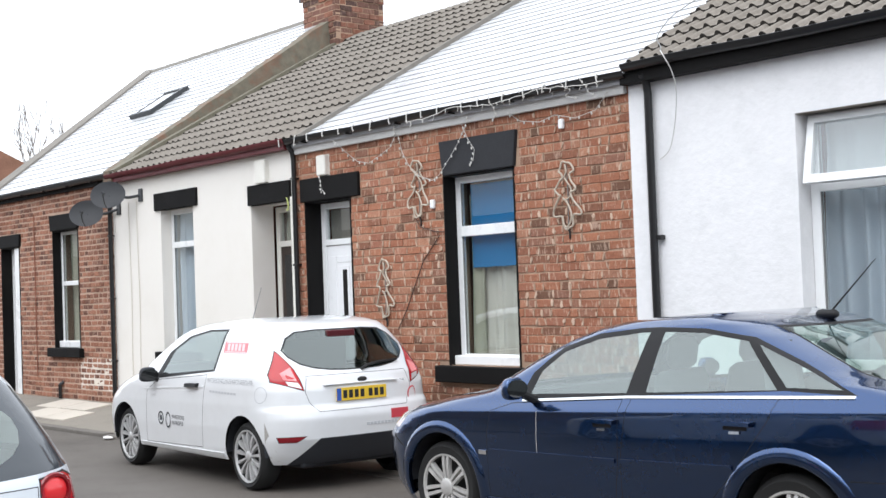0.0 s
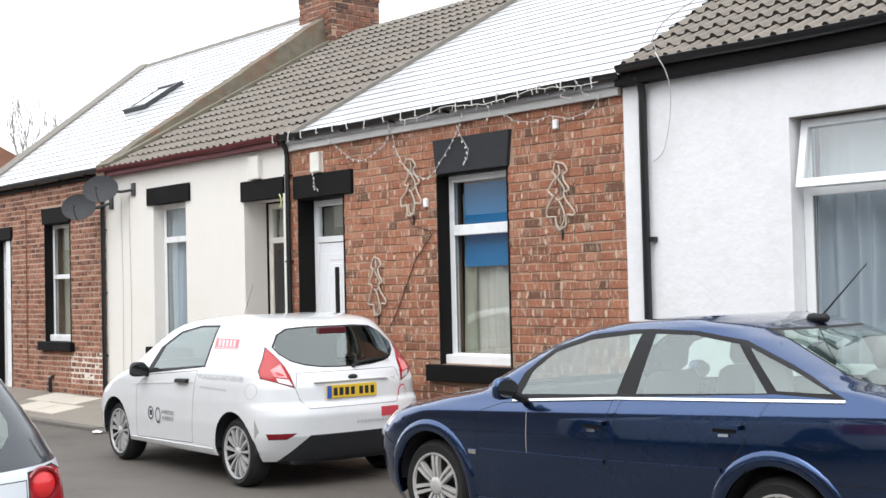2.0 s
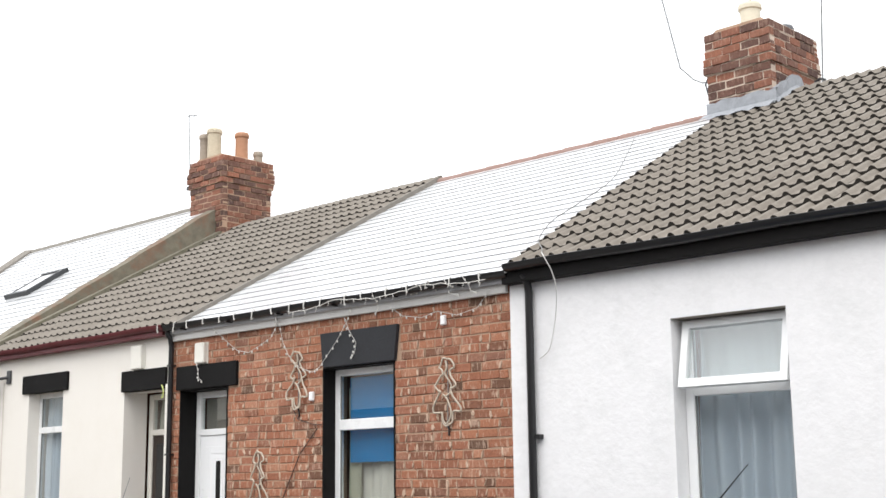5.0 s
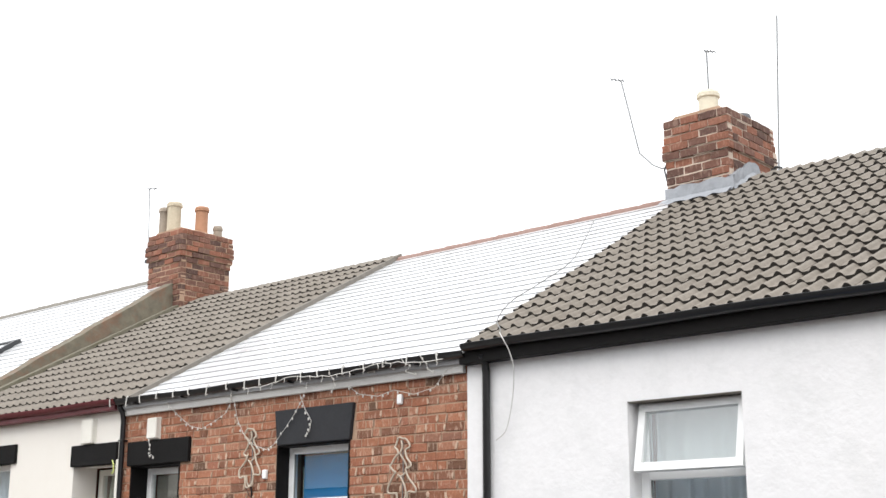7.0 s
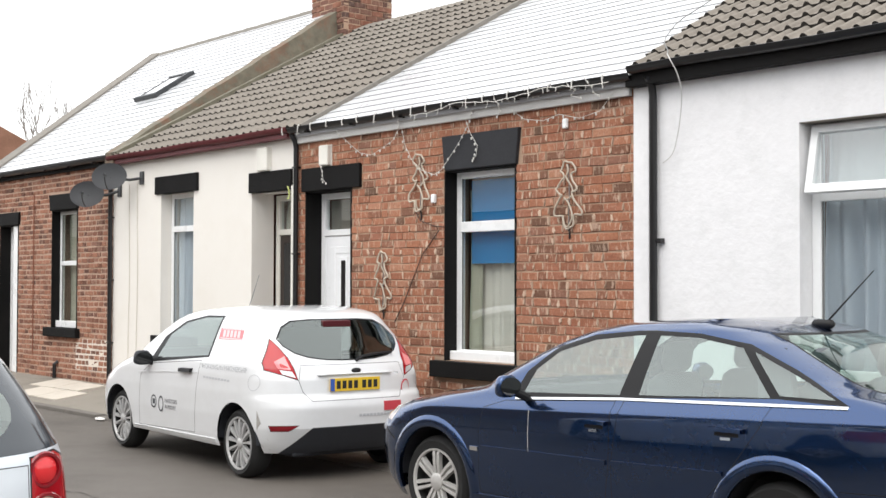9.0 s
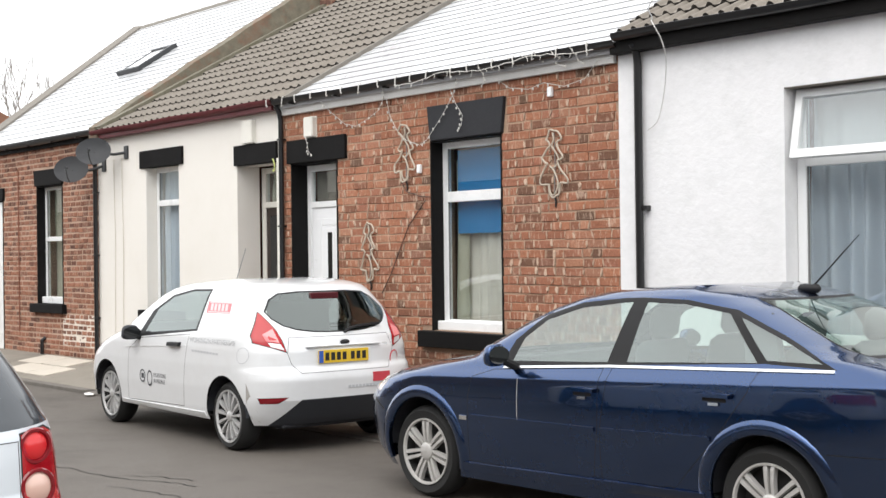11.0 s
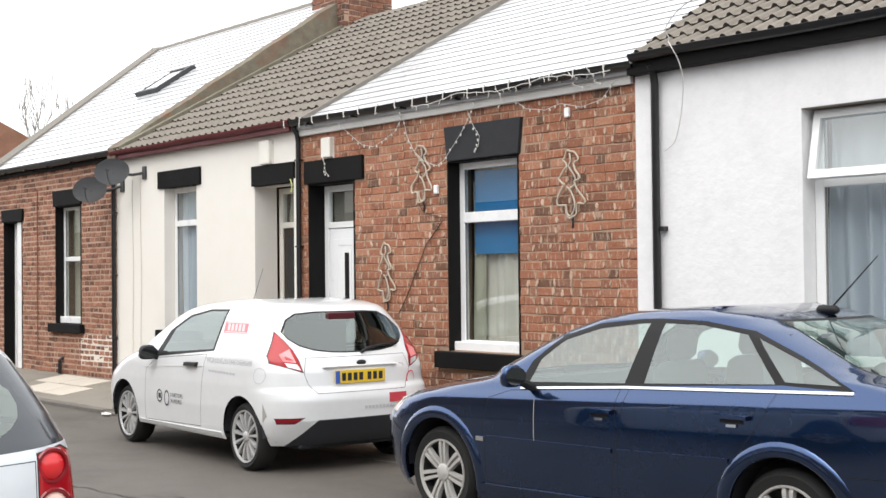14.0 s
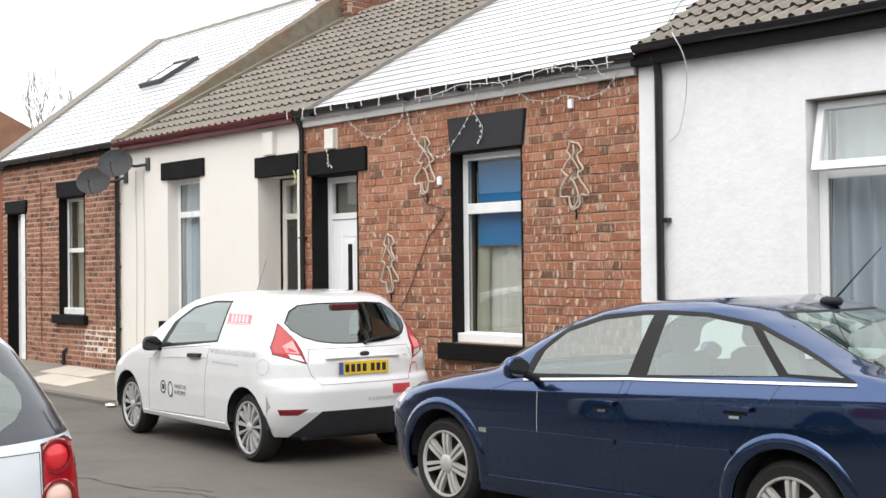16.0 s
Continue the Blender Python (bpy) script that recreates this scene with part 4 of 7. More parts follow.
# ---- rope-light trees ----
def rope_tree(x, z, w, h, seed, label):
    """A fir outline bent from light rope: three tiers with curled skirts and a stump."""
    t = empty("rope_light_tree", (x, 0, z), label, "decoration", group="rope-light trees")
    rng = random.Random(seed)
    half_pts = [(0.0, 1.0), (0.13, 0.985), (0.25, 0.91), (0.27, 0.86), (0.17, 0.835), (0.13, 0.80), (0.20, 0.71), (0.35, 0.62), (0.37, 0.57), (0.26, 0.545), (0.19, 0.53), (0.26, 0.42), (0.46, 0.28), (0.51, 0.22), (0.46, 0.185), (0.26, 0.20), (0.19, 0.15), (0.17, 0.03), (0.05, 0.0)]
    sag = [rng.uniform(-0.035, 0.035) for _ in half_pts]
    pts = half_pts + [(-a * (1 + 2 * q), b + q) for (a, b), q in zip(half_pts[::-1], sag)][:-1]
    sm = []
    n = len(pts)
    for i in range(n):
        p0, p1, p2, p3 = [pts[(i + k) % n] for k in (-1, 0, 1, 2)]
        for s in range(4):
            u = s / 4
            c = [0.5 * (2 * p1[k] + (p2[k] - p0[k]) * u + (2 * p0[k] - 5 * p1[k] + 4 * p2[k] - p3[k]) * u * u + (3 * p1[k] - p0[k] - 3 * p2[k] + p3[k]) * u ** 3) for k in (0, 1)]
            sm.append((c[0] * w, -0.035 + 0.012 * math.sin(7 * c[1] + seed), c[1] * h))
    part("outline", tube(sm, 0.0095, 6, closed=True), "rope_light", t, smooth=70)
    inner = [(-0.02, 0.97), (0.03, 0.86), (-0.05, 0.78), (0.0, 0.72), (0.14, 0.60), (0.12, 0.49), (-0.06, 0.43), (-0.16, 0.46), (-0.06, 0.42), (0.04, 0.35), (0.16, 0.22), (0.13, 0.10), (-0.02, 0.01), (-0.12, 0.05), (-0.16, 0.19)]
    part("inner_rope", tube([(a * w, -0.028 - 0.008 * math.sin(9 * b), b * h) for a, b in [(q.x, q.y) for q in smooth_path([(u, v, 0) for u, v in inner], 4)]], 0.0085, 6), "rope_light", t, smooth=70)
    part("frame_wire", tube([(0, -0.02, 0.02 * h), (0.01, -0.02, 0.5 * h), (0, -0.02, 0.97 * h)], 0.005, 5), "cable_grey", t)
    part("lead", tube([(0, -0.02, 0.0), (0.01, -0.015, -0.05), (0.0, -0.01, -0.10)], 0.009, 5), "cable_black", t)


rope_tree(-7.89, 2.165, 0.34, 0.59, 1, "unlit rope-light fir tree fixed to bare brick")
rope_tree(-9.98, 2.41, 0.32, 0.57, 4, "unlit rope-light fir tree beside the window")
rope_tree(-10.60, 1.385, 0.30, 0.60, 7, "unlit rope-light fir tree low on the brick front")

# ---- icicle lights along the gutter ----
lights_rng = random.Random(17)
ic = empty("icicle_lights", (-9.7, -0.12, 3.4), "tangled white icicle light string hanging from the gutter", "string lights")
inv = Matrix.Translation(-ic.location)
x, run = -9.95, []
while x < -7.2:
    run.append((x, -0.19 - 0.01 * lights_rng.random(), 3.375 + 0.022 * math.sin(5.3 * x) + 0.02 * lights_rng.random() + 0.02 * (x + 9.95) / 2.7))
    x += 0.09
part("cord", tube(run, 0.0038, 5), "icicle_white", ic, at=inv)
for q in run[1::2]:
    e = (q[0] + lights_rng.uniform(-0.02, 0.02), q[1], q[2] - lights_rng.uniform(0.03, 0.06))
    part("strand", tube([q, ((q[0] + e[0]) / 2 + 0.008, q[1], (q[2] + e[2]) / 2), e], 0.004, 4), "icicle_white", ic, at=inv)
# ties hooked over the gutter's lip, some with a short tail
x = -12.3
while x < -7.2:
    lean = lights_rng.uniform(-0.012, 0.012)
    drop = lights_rng.choice((0.06, 0.07, 0.08, 0.10))
    pts = [(x, -0.150, 3.452), (x, -0.172, 3.466), (x + lean * 0.3, -0.184, 3.452), (x + lean, -0.186, 3.452 - drop * 0.6), (x + lean * 2, -0.184, 3.452 - drop), (x + 0.018 + lean, -0.182, 3.452 - drop * 0.86)]
    part("tie", tube(pts, 0.0062, 5), "icicle_white", ic, at=inv)
    x += lights_rng.uniform(0.22, 0.36)
# a denser knot near the white cottage
x = -8.7
while x < -7.25:
    drop = lights_rng.choice((0.08, 0.12, 0.16, 0.22))
    pts = [(x + lights_rng.uniform(-0.03, 0.03) * i, -0.192 + 0.03 * min(i, 3), 3.46 - drop * i / 4) for i in range(5)]
    part("strand", tube(pts, 0.0048, 4), "icicle_white", ic, at=inv)
    for q in pts[1:]:
        part("bulb", lathe([(0.004, -0.012), (0.0085, -0.004), (0.0085, 0.007), (0.003, 0.015)], 6, at=(q[0] + 0.006, q[1] - 0.004, q[2])), "icicle_white", ic, at=inv)
    x += lights_rng.uniform(0.14, 0.30)
# fallen loops across the brick
for pts in ([(-11.35, -0.10, 3.35), (-11.2, -0.03, 3.20), (-11.0, -0.03, 3.08), (-10.8, -0.03, 3.04), (-10.6, -0.03, 3.10), (-10.42, -0.03, 3.17), (-10.3, -0.05, 3.28), (-10.25, -0.10, 3.38)],
            [(-10.25, -0.06, 3.30), (-10.22, -0.03, 3.10), (-10.12, -0.03, 2.95), (-9.95, -0.03, 2.82), (-9.75, -0.03, 2.76), (-9.62, -0.05, 2.80), (-9.45, -0.055, 2.95), (-9.32, -0.055, 3.08), (-9.2, -0.06, 3.22), (-9.1, -0.10, 3.36)],
            [(-9.25, -0.06, 3.28), (-9.17, -0.055, 3.12), (-9.08, -0.05, 3.0), (-9.1, -0.05, 2.90), (-9.16, -0.05, 2.86)],
            [(-8.6, -0.05, 3.30), (-8.45, -0.03, 3.2), (-8.2, -0.03, 3.16), (-8.0, -0.03, 3.2), (-7.75, -0.03, 3.14), (-7.5, -0.03, 3.18), (-7.32, -0.06, 3.32)],
            [(-11.66, -0.09, 3.0), (-11.62, -0.09, 2.90), (-11.63, -0.07, 2.82), (-11.58, -0.06, 2.78)]):
    part("strand", tube(pts, 0.0034, 4), "icicle_white", ic, at=inv)
    for a, b in zip(pts, pts[1:]):
        for u in (0.25, 0.75):
            c = [a[k] + (b[k] - a[k]) * u for k in range(3)]
            part("bulb", lathe([(0.004, -0.012), (0.0085, -0.004), (0.0085, 0.007), (0.003, 0.015)], 6, at=(c[0] + lights_rng.uniform(-0.02, 0.02), c[1] - 0.005, c[2] - 0.015)), "icicle_white", ic, at=inv)

# ---- skylight ----
sk = empty("skylight", (-19.2, 1.6, 4.66), "dark framed roof window in the slates", "skylight")
inv = Matrix.Translation(-sk.location)
s0, s1 = 2.28, 3.00
part("side", slope_bar(H1, -18.96, -18.88, s0, s1, 0.0, 0.085), "dark_metal", sk, at=inv)
part("side", slope_bar(H1, -19.64, -19.61, s0, s1, 0.0, 0.062), "dark_metal", sk, at=inv)
part("bottom", slope_bar(H1, -19.64, -18.88, s0 - 0.07, s0, 0.0, 0.085), "dark_metal", sk, at=inv)
part("top", slope_bar(H1, -19.64, -18.88, s1, s1 + 0.07, 0.0, 0.075), "dark_metal", sk, at=inv)
# pale slate colour stands in for the sky reflected in the glass
part("pane", slope_bar(H1, -19.61, -18.96, s0, s1, 0.03, 0.05), "slate_pale", sk, "opaque pane painted pale as if reflecting the sky", at=inv)

# ---- chimneys, built course by course ----
def chimney(name, x0, x1, y0, y1, z0, z1, courses, label, corbels, mortar_mat):
    c = empty(name, ((x0 + x1) / 2, (y0 + y1) / 2, z0), label, "chimney")
    inv = Matrix.Translation(-c.location)
    part("core", box(x0 + 0.007, x1 - 0.007, y0 + 0.007, y1 - 0.007, z0 - 0.1, z1 - 0.01), mortar_mat, c, at=inv)
    rng, cache = random.Random(len(name)), {}
    h = (z1 - z0) / courses
    for k in range(courses):
        za = z0 + k * h
        out = corbels.get(k - courses, 0.0)
        X0, X1, Y0, Y1 = x0 - out, x1 + out, y0 - out, y1 + out
        if out:
            part("corbel_bed", box(X0 + 0.007, X1 - 0.007, Y0 + 0.007, Y1 - 0.007, za + 0.004, za + h - 0.004), mortar_mat, c, at=inv)
        def lay(a, b, face):
            pos, first = a, True
            start = (0.118 if k % 2 else 0.235)
            while pos < b - 0.02:
                w = min(start if first else 0.235, b - pos)
                if b - pos - w < 0.06:
                    w = b - pos
                first = False
                key = round(w, 3) if rng.random() < 0.5 else round(w, 3) + 1e-6 * rng.randrange(1, 4)
                if key not in cache:
                    me = bpy.data.meshes.new("brick")
                    v, f = worn_brick(rng, key - 0.010, h - 0.014, 0.005, 0.10)
                    me.from_pydata([(p[0] + 0.005, p[1], p[2] + 0.007) for p in v], [], f)
                    me.materials.append(MATS["brick_chimney"])
                    cache[key] = me
                j = rng.uniform(-0.012, 0.006)
                m = {"f": Matrix.Translation((pos, Y0 + j, za)), "r": Matrix.Translation((X1 - j, pos, za)) @ Matrix.Rotation(math.pi / 2, 4, "Z"),
                     "b": Matrix.Translation((pos + w, Y1 - j, za)) @ Matrix.Rotation(math.pi, 4, "Z"), "l": Matrix.Translation((X0 + j, pos + w, za)) @ Matrix.Rotation(-math.pi / 2, 4, "Z")}[face]
                ob = new("brick", cache[key])
                ob.parent = c
                ob.matrix_basis = inv @ m @ Matrix.Rotation(rng.uniform(-0.012, 0.012), 4, "Y")
                pos += w
        lay(X0, X1, "f")
        lay(Y0 + 0.10, Y1 - 0.10, "r")
        lay(X0, X1, "b")
        lay(Y0 + 0.10, Y1 - 0.10, "l")
    part("flaunching", prism([(x0 + 0.02, z1 - 0.02), (x1 - 0.02, z1 - 0.02), (x1 - 0.12, z1 + 0.05), (x0 + 0.12, z1 + 0.05)], y0 + 0.05, y1 - 0.05), "mortar", c, at=inv)
    return c, inv


def pot(c, inv, x, y, z, h, r, mat):
    bm = lathe([(r * 1.12, 0), (r * 1.05, 0.05), (r, 0.09), (r * 0.97, h * 0.6), (r * 0.98, h - 0.09), (r * 1.14, h - 0.075), (r * 1.14, h - 0.03), (r * 1.04, h - 0.02), (r * 1.0, h), (r * 0.8, h), (r * 0.78, h - 0.12)], 22)
    part("chimney_pot", bm, mat, c, smooth=45, at=inv @ Matrix.Translation((x, y, z)))


c1, inv1 = chimney("chimney_stack", -17.40, -16.50, 3.78, 4.78, 5.70, 7.0, 14, "weathered red brick chimney stack with four clay pots", {-1: 0.02, -2: 0.03, -3: 0.045, -4: 0.05, -5: 0.035, -6: 0.012}, "mortar")
pot(c1, inv1, -17.30, 3.98, 7.0, 0.52, 0.095, "pot_grey")
pot(c1, inv1, -17.05, 3.99, 7.0, 0.57, 0.118, "pot_buff")
pot(c1, inv1, -16.76, 4.34, 7.0, 0.51, 0.110, "pot_orange")
pot(c1, inv1, -16.62, 4.58, 7.0, 0.20, 0.075, "pot_grey")
c2, inv2 = chimney("chimney_stack", -7.31, -6.50, 3.70, 4.78, 5.55, 6.62, 11, "red brick chimney stack with lead flashing at its foot", {-1: 0.012, -2: 0.012, -3: 0.015, -4: 0.03, -5: 0.03}, "mortar_pale")
pot(c2, inv2, -6.93, 4.08, 6.62, 0.38, 0.118, "pot_cream")
pot(c2, inv2, -6.70, 4.42, 6.55, 0.20, 0.10, "dish_grey")
# lead apron: front, side and soakers
def ground_of(H, y):
    return H["eave"] + (min(y, 2 * RIDGE_Y - y) - EAVE_Y) * (H["ridge"] - H["eave"]) / (RIDGE_Y - EAVE_Y)


def apron(pts, low, high, name, inward):
    """A folded lead sheet against the stack: lower dressing, upstand and tuck."""
    bm, rows = bmesh.new(), []
    for i, (x, y) in enumerate(pts):
        g = ground_of(H4, y)
        wob = 0.008 * math.sin(2.7 * i)
        rows.append([bm.verts.new((x - inward[0] * (0.04 + wob), y - inward[1] * (0.04 + wob), g + low)), bm.verts.new((x, y, g + low + 0.05 + wob)),
                     bm.verts.new((x + inward[0] * wob, y + inward[1] * wob, g + high + 0.02 * math.sin(4.3 * i))), bm.verts.new((x + inward[0] * 0.06, y + inward[1] * 0.06, g + high + 0.004))])
    for a, b in zip(rows, rows[1:]):
        for k in range(3):
            bm.faces.new((a[k], b[k], b[k + 1], a[k + 1]))
    part(name, bm, "lead", c2, "grey lead flashing", at=inv2)


apron([(-7.32 + 0.109 * i, 3.675) for i in range(9)], 0.04, 0.22, "front_flashing", (0, 1))
apron([(-6.47, 3.68 + 0.07 * i) for i in range(16)], 0.04, 0.22, "side_flashing", (-1, 0))
bm = bmesh.new()
rows = []
for i in range(12):
    x = -7.34 + 0.08 * i
    s = (3.68 - EAVE_Y) / math.cos(math.atan2(H4["ridge"] - H4["eave"], RIDGE_Y - EAVE_Y))
    rows.append([bm.verts.new((x, *slope_point(H4, s - 0.16 + 0.015 * math.sin(3 * i), 0.075 + 0.012 * math.sin(2.2 * i)))), bm.verts.new((x, *slope_point(H4, s + 0.02, 0.085)))])
for a, b in zip(rows, rows[1:]):
    bm.faces.new((a[0], b[0], b[1], a[1]))
part("apron", bm, "lead", c2, "crumpled lead apron", at=inv2)

# ---- aerials ----
def yagi(base, top, boom, label, n=5, arm=0.16):
    a = empty("tv_aerial", base, label, "aerial")
    b, t = Vector(base), Vector(top)
    part("mast", tube([(0, 0, 0), tuple(t - b)], 0.011, 6), "grey_metal", a)
    d = Vector(boom)
    part("boom", tube([tuple(t - b - d * 0.3), tuple(t - b + d)], 0.009, 5), "grey_metal", a)
    side_dir = Vector((-d.y, d.x, 0)).normalized() if Vector((d.x, d.y)).length > 0.01 else Vector((1, 0, 0))
    for i in range(n):
        c = t - b - d * 0.2 + d * 1.15 * i / max(n - 1, 1)
        part("element", tube([tuple(c - side_dir * arm), tuple(c + side_dir * arm)], 0.006, 5), "grey_metal", a)


yagi((-17.60, 3.9, 6.75), (-17.68, 3.9, 7.93), (0.16, 0.05, -0.02), "small television aerial on a mast beside the stack", 3, 0.07)
part("mast_clamp", box(-17.66, -17.36, 3.87, 3.93, 6.78, 6.84), "dark_metal", c1, at=inv1)
part("mast_clamp", box(-17.66, -17.36, 3.87, 3.93, 6.60, 6.66), "dark_metal", c1, at=inv1)
yagi((-6.93, 4.1, 6.85), (-6.934, 4.1, 7.525), (0.10, 0.03, -0.03), "slim television aerial rising from the pot", 4, 0.05)
yagi((-8.16, 4.5, 6.62), (-8.40, 4.5, 7.66), (-0.12, -0.05, 0.03), "thin television aerial leaning beside the stack", 4, 0.06)
tagged(part("aerial_bracket", tube([(-8.16, 4.5, 6.63), (-7.98, 4.5, 6.44), (-7.86, 4.5, 6.37), (-7.6, 4.5, 6.33), (-7.29, 4.5, 6.30)], 0.011, 6), "grey_metal"), "bent grey bracket holding the leaning aerial", "bracket")
a = empty("mast", (-6.177, 4.22, 5.86), "tall thin grey pole standing on the ridge", "pole")
part("pole", tube([(0, 0, 0), (0.10, 0, 1.9)], 0.010, 6), "grey_metal", a)
part("foot", tube([(-0.13, 0, -0.03), (-0.08, 0, 0.08), (-0.03, 0, 0.11), (0.03, 0, 0.09), (0.06, 0, -0.02)], 0.016, 6), "dark_metal", a)
part("stack_clamp", tube([(-7.36, 3.8, 5.95), (-7.42, 3.85, 6.1), (-7.36, 3.9, 6.3), (-7.40, 3.85, 6.45)], 0.012, 5), "dark_metal", c2, at=inv2)

# ---- beyond the terrace ----
far = empty("far_house", (-34, 8, 0), "red-brown tiled house roof beyond the terrace", "house")
inv = Matrix.Translation(-far.location)
part("wall", box(-45.8, -36.2, 0.0, 11.2, -0.1, 3.6), "brick_plain", far, at=inv)
bm = bmesh.new()
p = [(-0.5, 3.4), (5.6, 6.3), (11.7, 3.4)]
av = [bm.verts.new((-36, y, z)) for y, z in p]
bv = [bm.verts.new((-46, y, z)) for y, z in p]
bm.faces.new(av)
bm.faces.new(bv[::-1])
for i in range(3):
    bm.faces.new((av[i], bv[i], bv[(i + 1) % 3], av[(i + 1) % 3]))
bmesh.ops.recalc_face_normals(bm, faces=bm.faces)
part("roof", bm, "far_tile", far, at=inv)


def bare_tree(x, y, h, seed, label):
    rng = random.Random(seed)
    t = empty("bare_tree", (x, y, 0), label, "tree", group="bare trees")
    trunk, twigs = bmesh.new(), bmesh.new()

    def grow(p, d, length, r, depth, bm):
        pts, q, dd = [p], p.copy(), d.copy()
        for _ in range(3):
            dd = (dd + Vector((rng.uniform(-0.25, 0.25), rng.uniform(-0.25, 0.25), rng.uniform(0.0, 0.2)))).normalized()
            q = q + dd * (length / 3)
            pts.append(q.copy())
        tube(pts, r, 5 if depth > 2 else 3, bm, r_end=r * 0.62)
        if depth == 0:
            return
        for i in range(3 if depth > 3 else rng.choice((2, 3, 3))):
            nd = (dd + Vector((rng.uniform(-0.6, 0.6), rng.uniform(-0.6, 0.6), rng.uniform(0.1, 0.8)))).normalized()
            at_p = pts[rng.choice((2, 3))] if i else pts[3]
            grow(at_p, nd, length * rng.uniform(0.6, 0.8), r * 0.70, depth - 1, twigs)
    grow(Vector((0, 0, 0)), Vector((0, 0, 1)), h * 0.36, h * 0.0088, 5, trunk)
    part("trunk", trunk, "bark", t)
    part("crown", twigs, "bark", t)


bare_tree(-48.0, 12.0, 9.0, 3, "sparse leafless winter tree beyond the terrace")
bare_tree(-48.6, 15.6, 10.2, 8, "sparse leafless winter tree behind the roofs")

# plain terrace across the road, behind the viewer
opp = empty("opposite_terrace", (-5, -12.5, 0), "plain dark brick terrace on the other side of the street", "house")
inv = Matrix.Translation(-opp.location)
part("wall", box(-60, 50, -16, -10.4, -0.1, 3.3), "dark_brick", opp, at=inv)
bm = bmesh.new()
p = [(-10.2, 3.25), (-13.2, 5.4), (-16.2, 3.25)]
av, bv = [bm.verts.new((-60, y, z)) for y, z in p], [bm.verts.new((50, y, z)) for y, z in p]
bm.faces.new(av)
bm.faces.new(bv[::-1])
for i in range(3):
    bm.faces.new((av[i], bv[i], bv[(i + 1) % 3], av[(i + 1) % 3]))
bmesh.ops.recalc_face_normals(bm, faces=bm.faces)
part("roof", bm, "ridge_grey", opp, at=inv)
tagged(part("near_pavement", box(-60, 50, -10.4, -7.95, -0.1, 0.09, 0.01), "kerb_stone"), "plain paved footway on the near side", "pavement", kind="structure")


# ---- cars ----
def lerp_table(table, z):
    for (za, va), (zb, vb) in zip(table, table[1:]):
        if z <= zb:
            k = min(max((z - za) / (zb - za), 0.0), 1.0)
            return va + (vb - va) * k
    return table[-1][1]


HATCH = dict(
    front=[(0.18, 0.12), (0.30, 0.03), (0.50, 0.0), (0.62, 0.03), (0.70, 0.09), (0.78, 0.22), (0.86, 0.46), (0.93, 0.74), (0.98, 0.95), (1.1, 1.14), (1.2, 1.31), (1.3, 1.50), (1.36, 1.66), (1.40, 1.85), (1.425, 2.08), (1.445, 2.38), (1.455, 2.7)],
    rear=[(0.18, 3.80), (0.28, 3.87), (0.45, 3.95), (0.62, 3.96), (0.69, 3.94), (0.72, 3.905), (0.85, 3.895), (0.95, 3.86), (1.0, 3.82), (1.1, 3.75), (1.2, 3.67), (1.3, 3.58), (1.36, 3.53), (1.39, 3.48), (1.42, 3.36), (1.443, 3.15), (1.455, 2.9)],
    half=[(0.18, 0.80), (0.30, 0.84), (0.5, 0.858), (0.7, 0.861), (0.85, 0.85), (0.95, 0.83), (1.05, 0.785), (1.2, 0.715), (1.3, 0.665), (1.36, 0.62), (1.40, 0.56), (1.43, 0.46), (1.45, 0.30), (1.457, 0.16)],
    rf=[(0.2, 0.6), (0.75, 0.62), (0.95, 0.5), (1.02, 0.36), (1.4, 0.36)], rr=[(0.2, 0.5), (0.9, 0.5), (1.1, 0.42), (1.4, 0.40)],
    nf=2.4, nr=3.0, mid=2.0, tilt=0.02, barrel=0.02)
SALOON = dict(
    front=[(0.18, 0.16), (0.30, 0.06), (0.50, 0.01), (0.64, 0.02), (0.72, 0.08), (0.78, 0.18), (0.84, 0.36), (0.90, 0.64), (0.95, 0.95), (0.98, 1.13), (1.1, 1.36), (1.2, 1.55), (1.3, 1.77), (1.37, 1.97), (1.41, 2.15), (1.435, 2.40), (1.45, 2.70), (1.456, 2.95)],
    rear=[(0.18, 4.45), (0.35, 4.55), (0.55, 4.60), (0.75, 4.60), (0.9, 4.58), (1.0, 4.55), (1.045, 4.50), (1.075, 4.38), (1.095, 4.22), (1.15, 4.03), (1.25, 3.80), (1.33, 3.62), (1.39, 3.45), (1.42, 3.34), (1.445, 3.16), (1.456, 3.05)],
    half=[(0.18, 0.81), (0.30, 0.850), (0.45, 0.876), (0.60, 0.888), (0.75, 0.893), (0.86, 0.890), (0.899, 0.886), (0.913, 0.877), (0.95, 0.850), (1.0, 0.822), (1.1, 0.78), (1.2, 0.735), (1.3, 0.685), (1.37, 0.64), (1.41, 0.58), (1.44, 0.46), (1.457, 0.25)],
    rf=[(0.2, 0.62), (0.75, 0.62), (0.95, 0.5), (1.02, 0.36), (1.4, 0.36)], rr=[(0.2, 0.24), (1.0, 0.24), (1.06, 0.40), (1.4, 0.40)],
    nf=2.4, nr=2.4, mid=2.4, tilt=0.042, barrel=0.03)


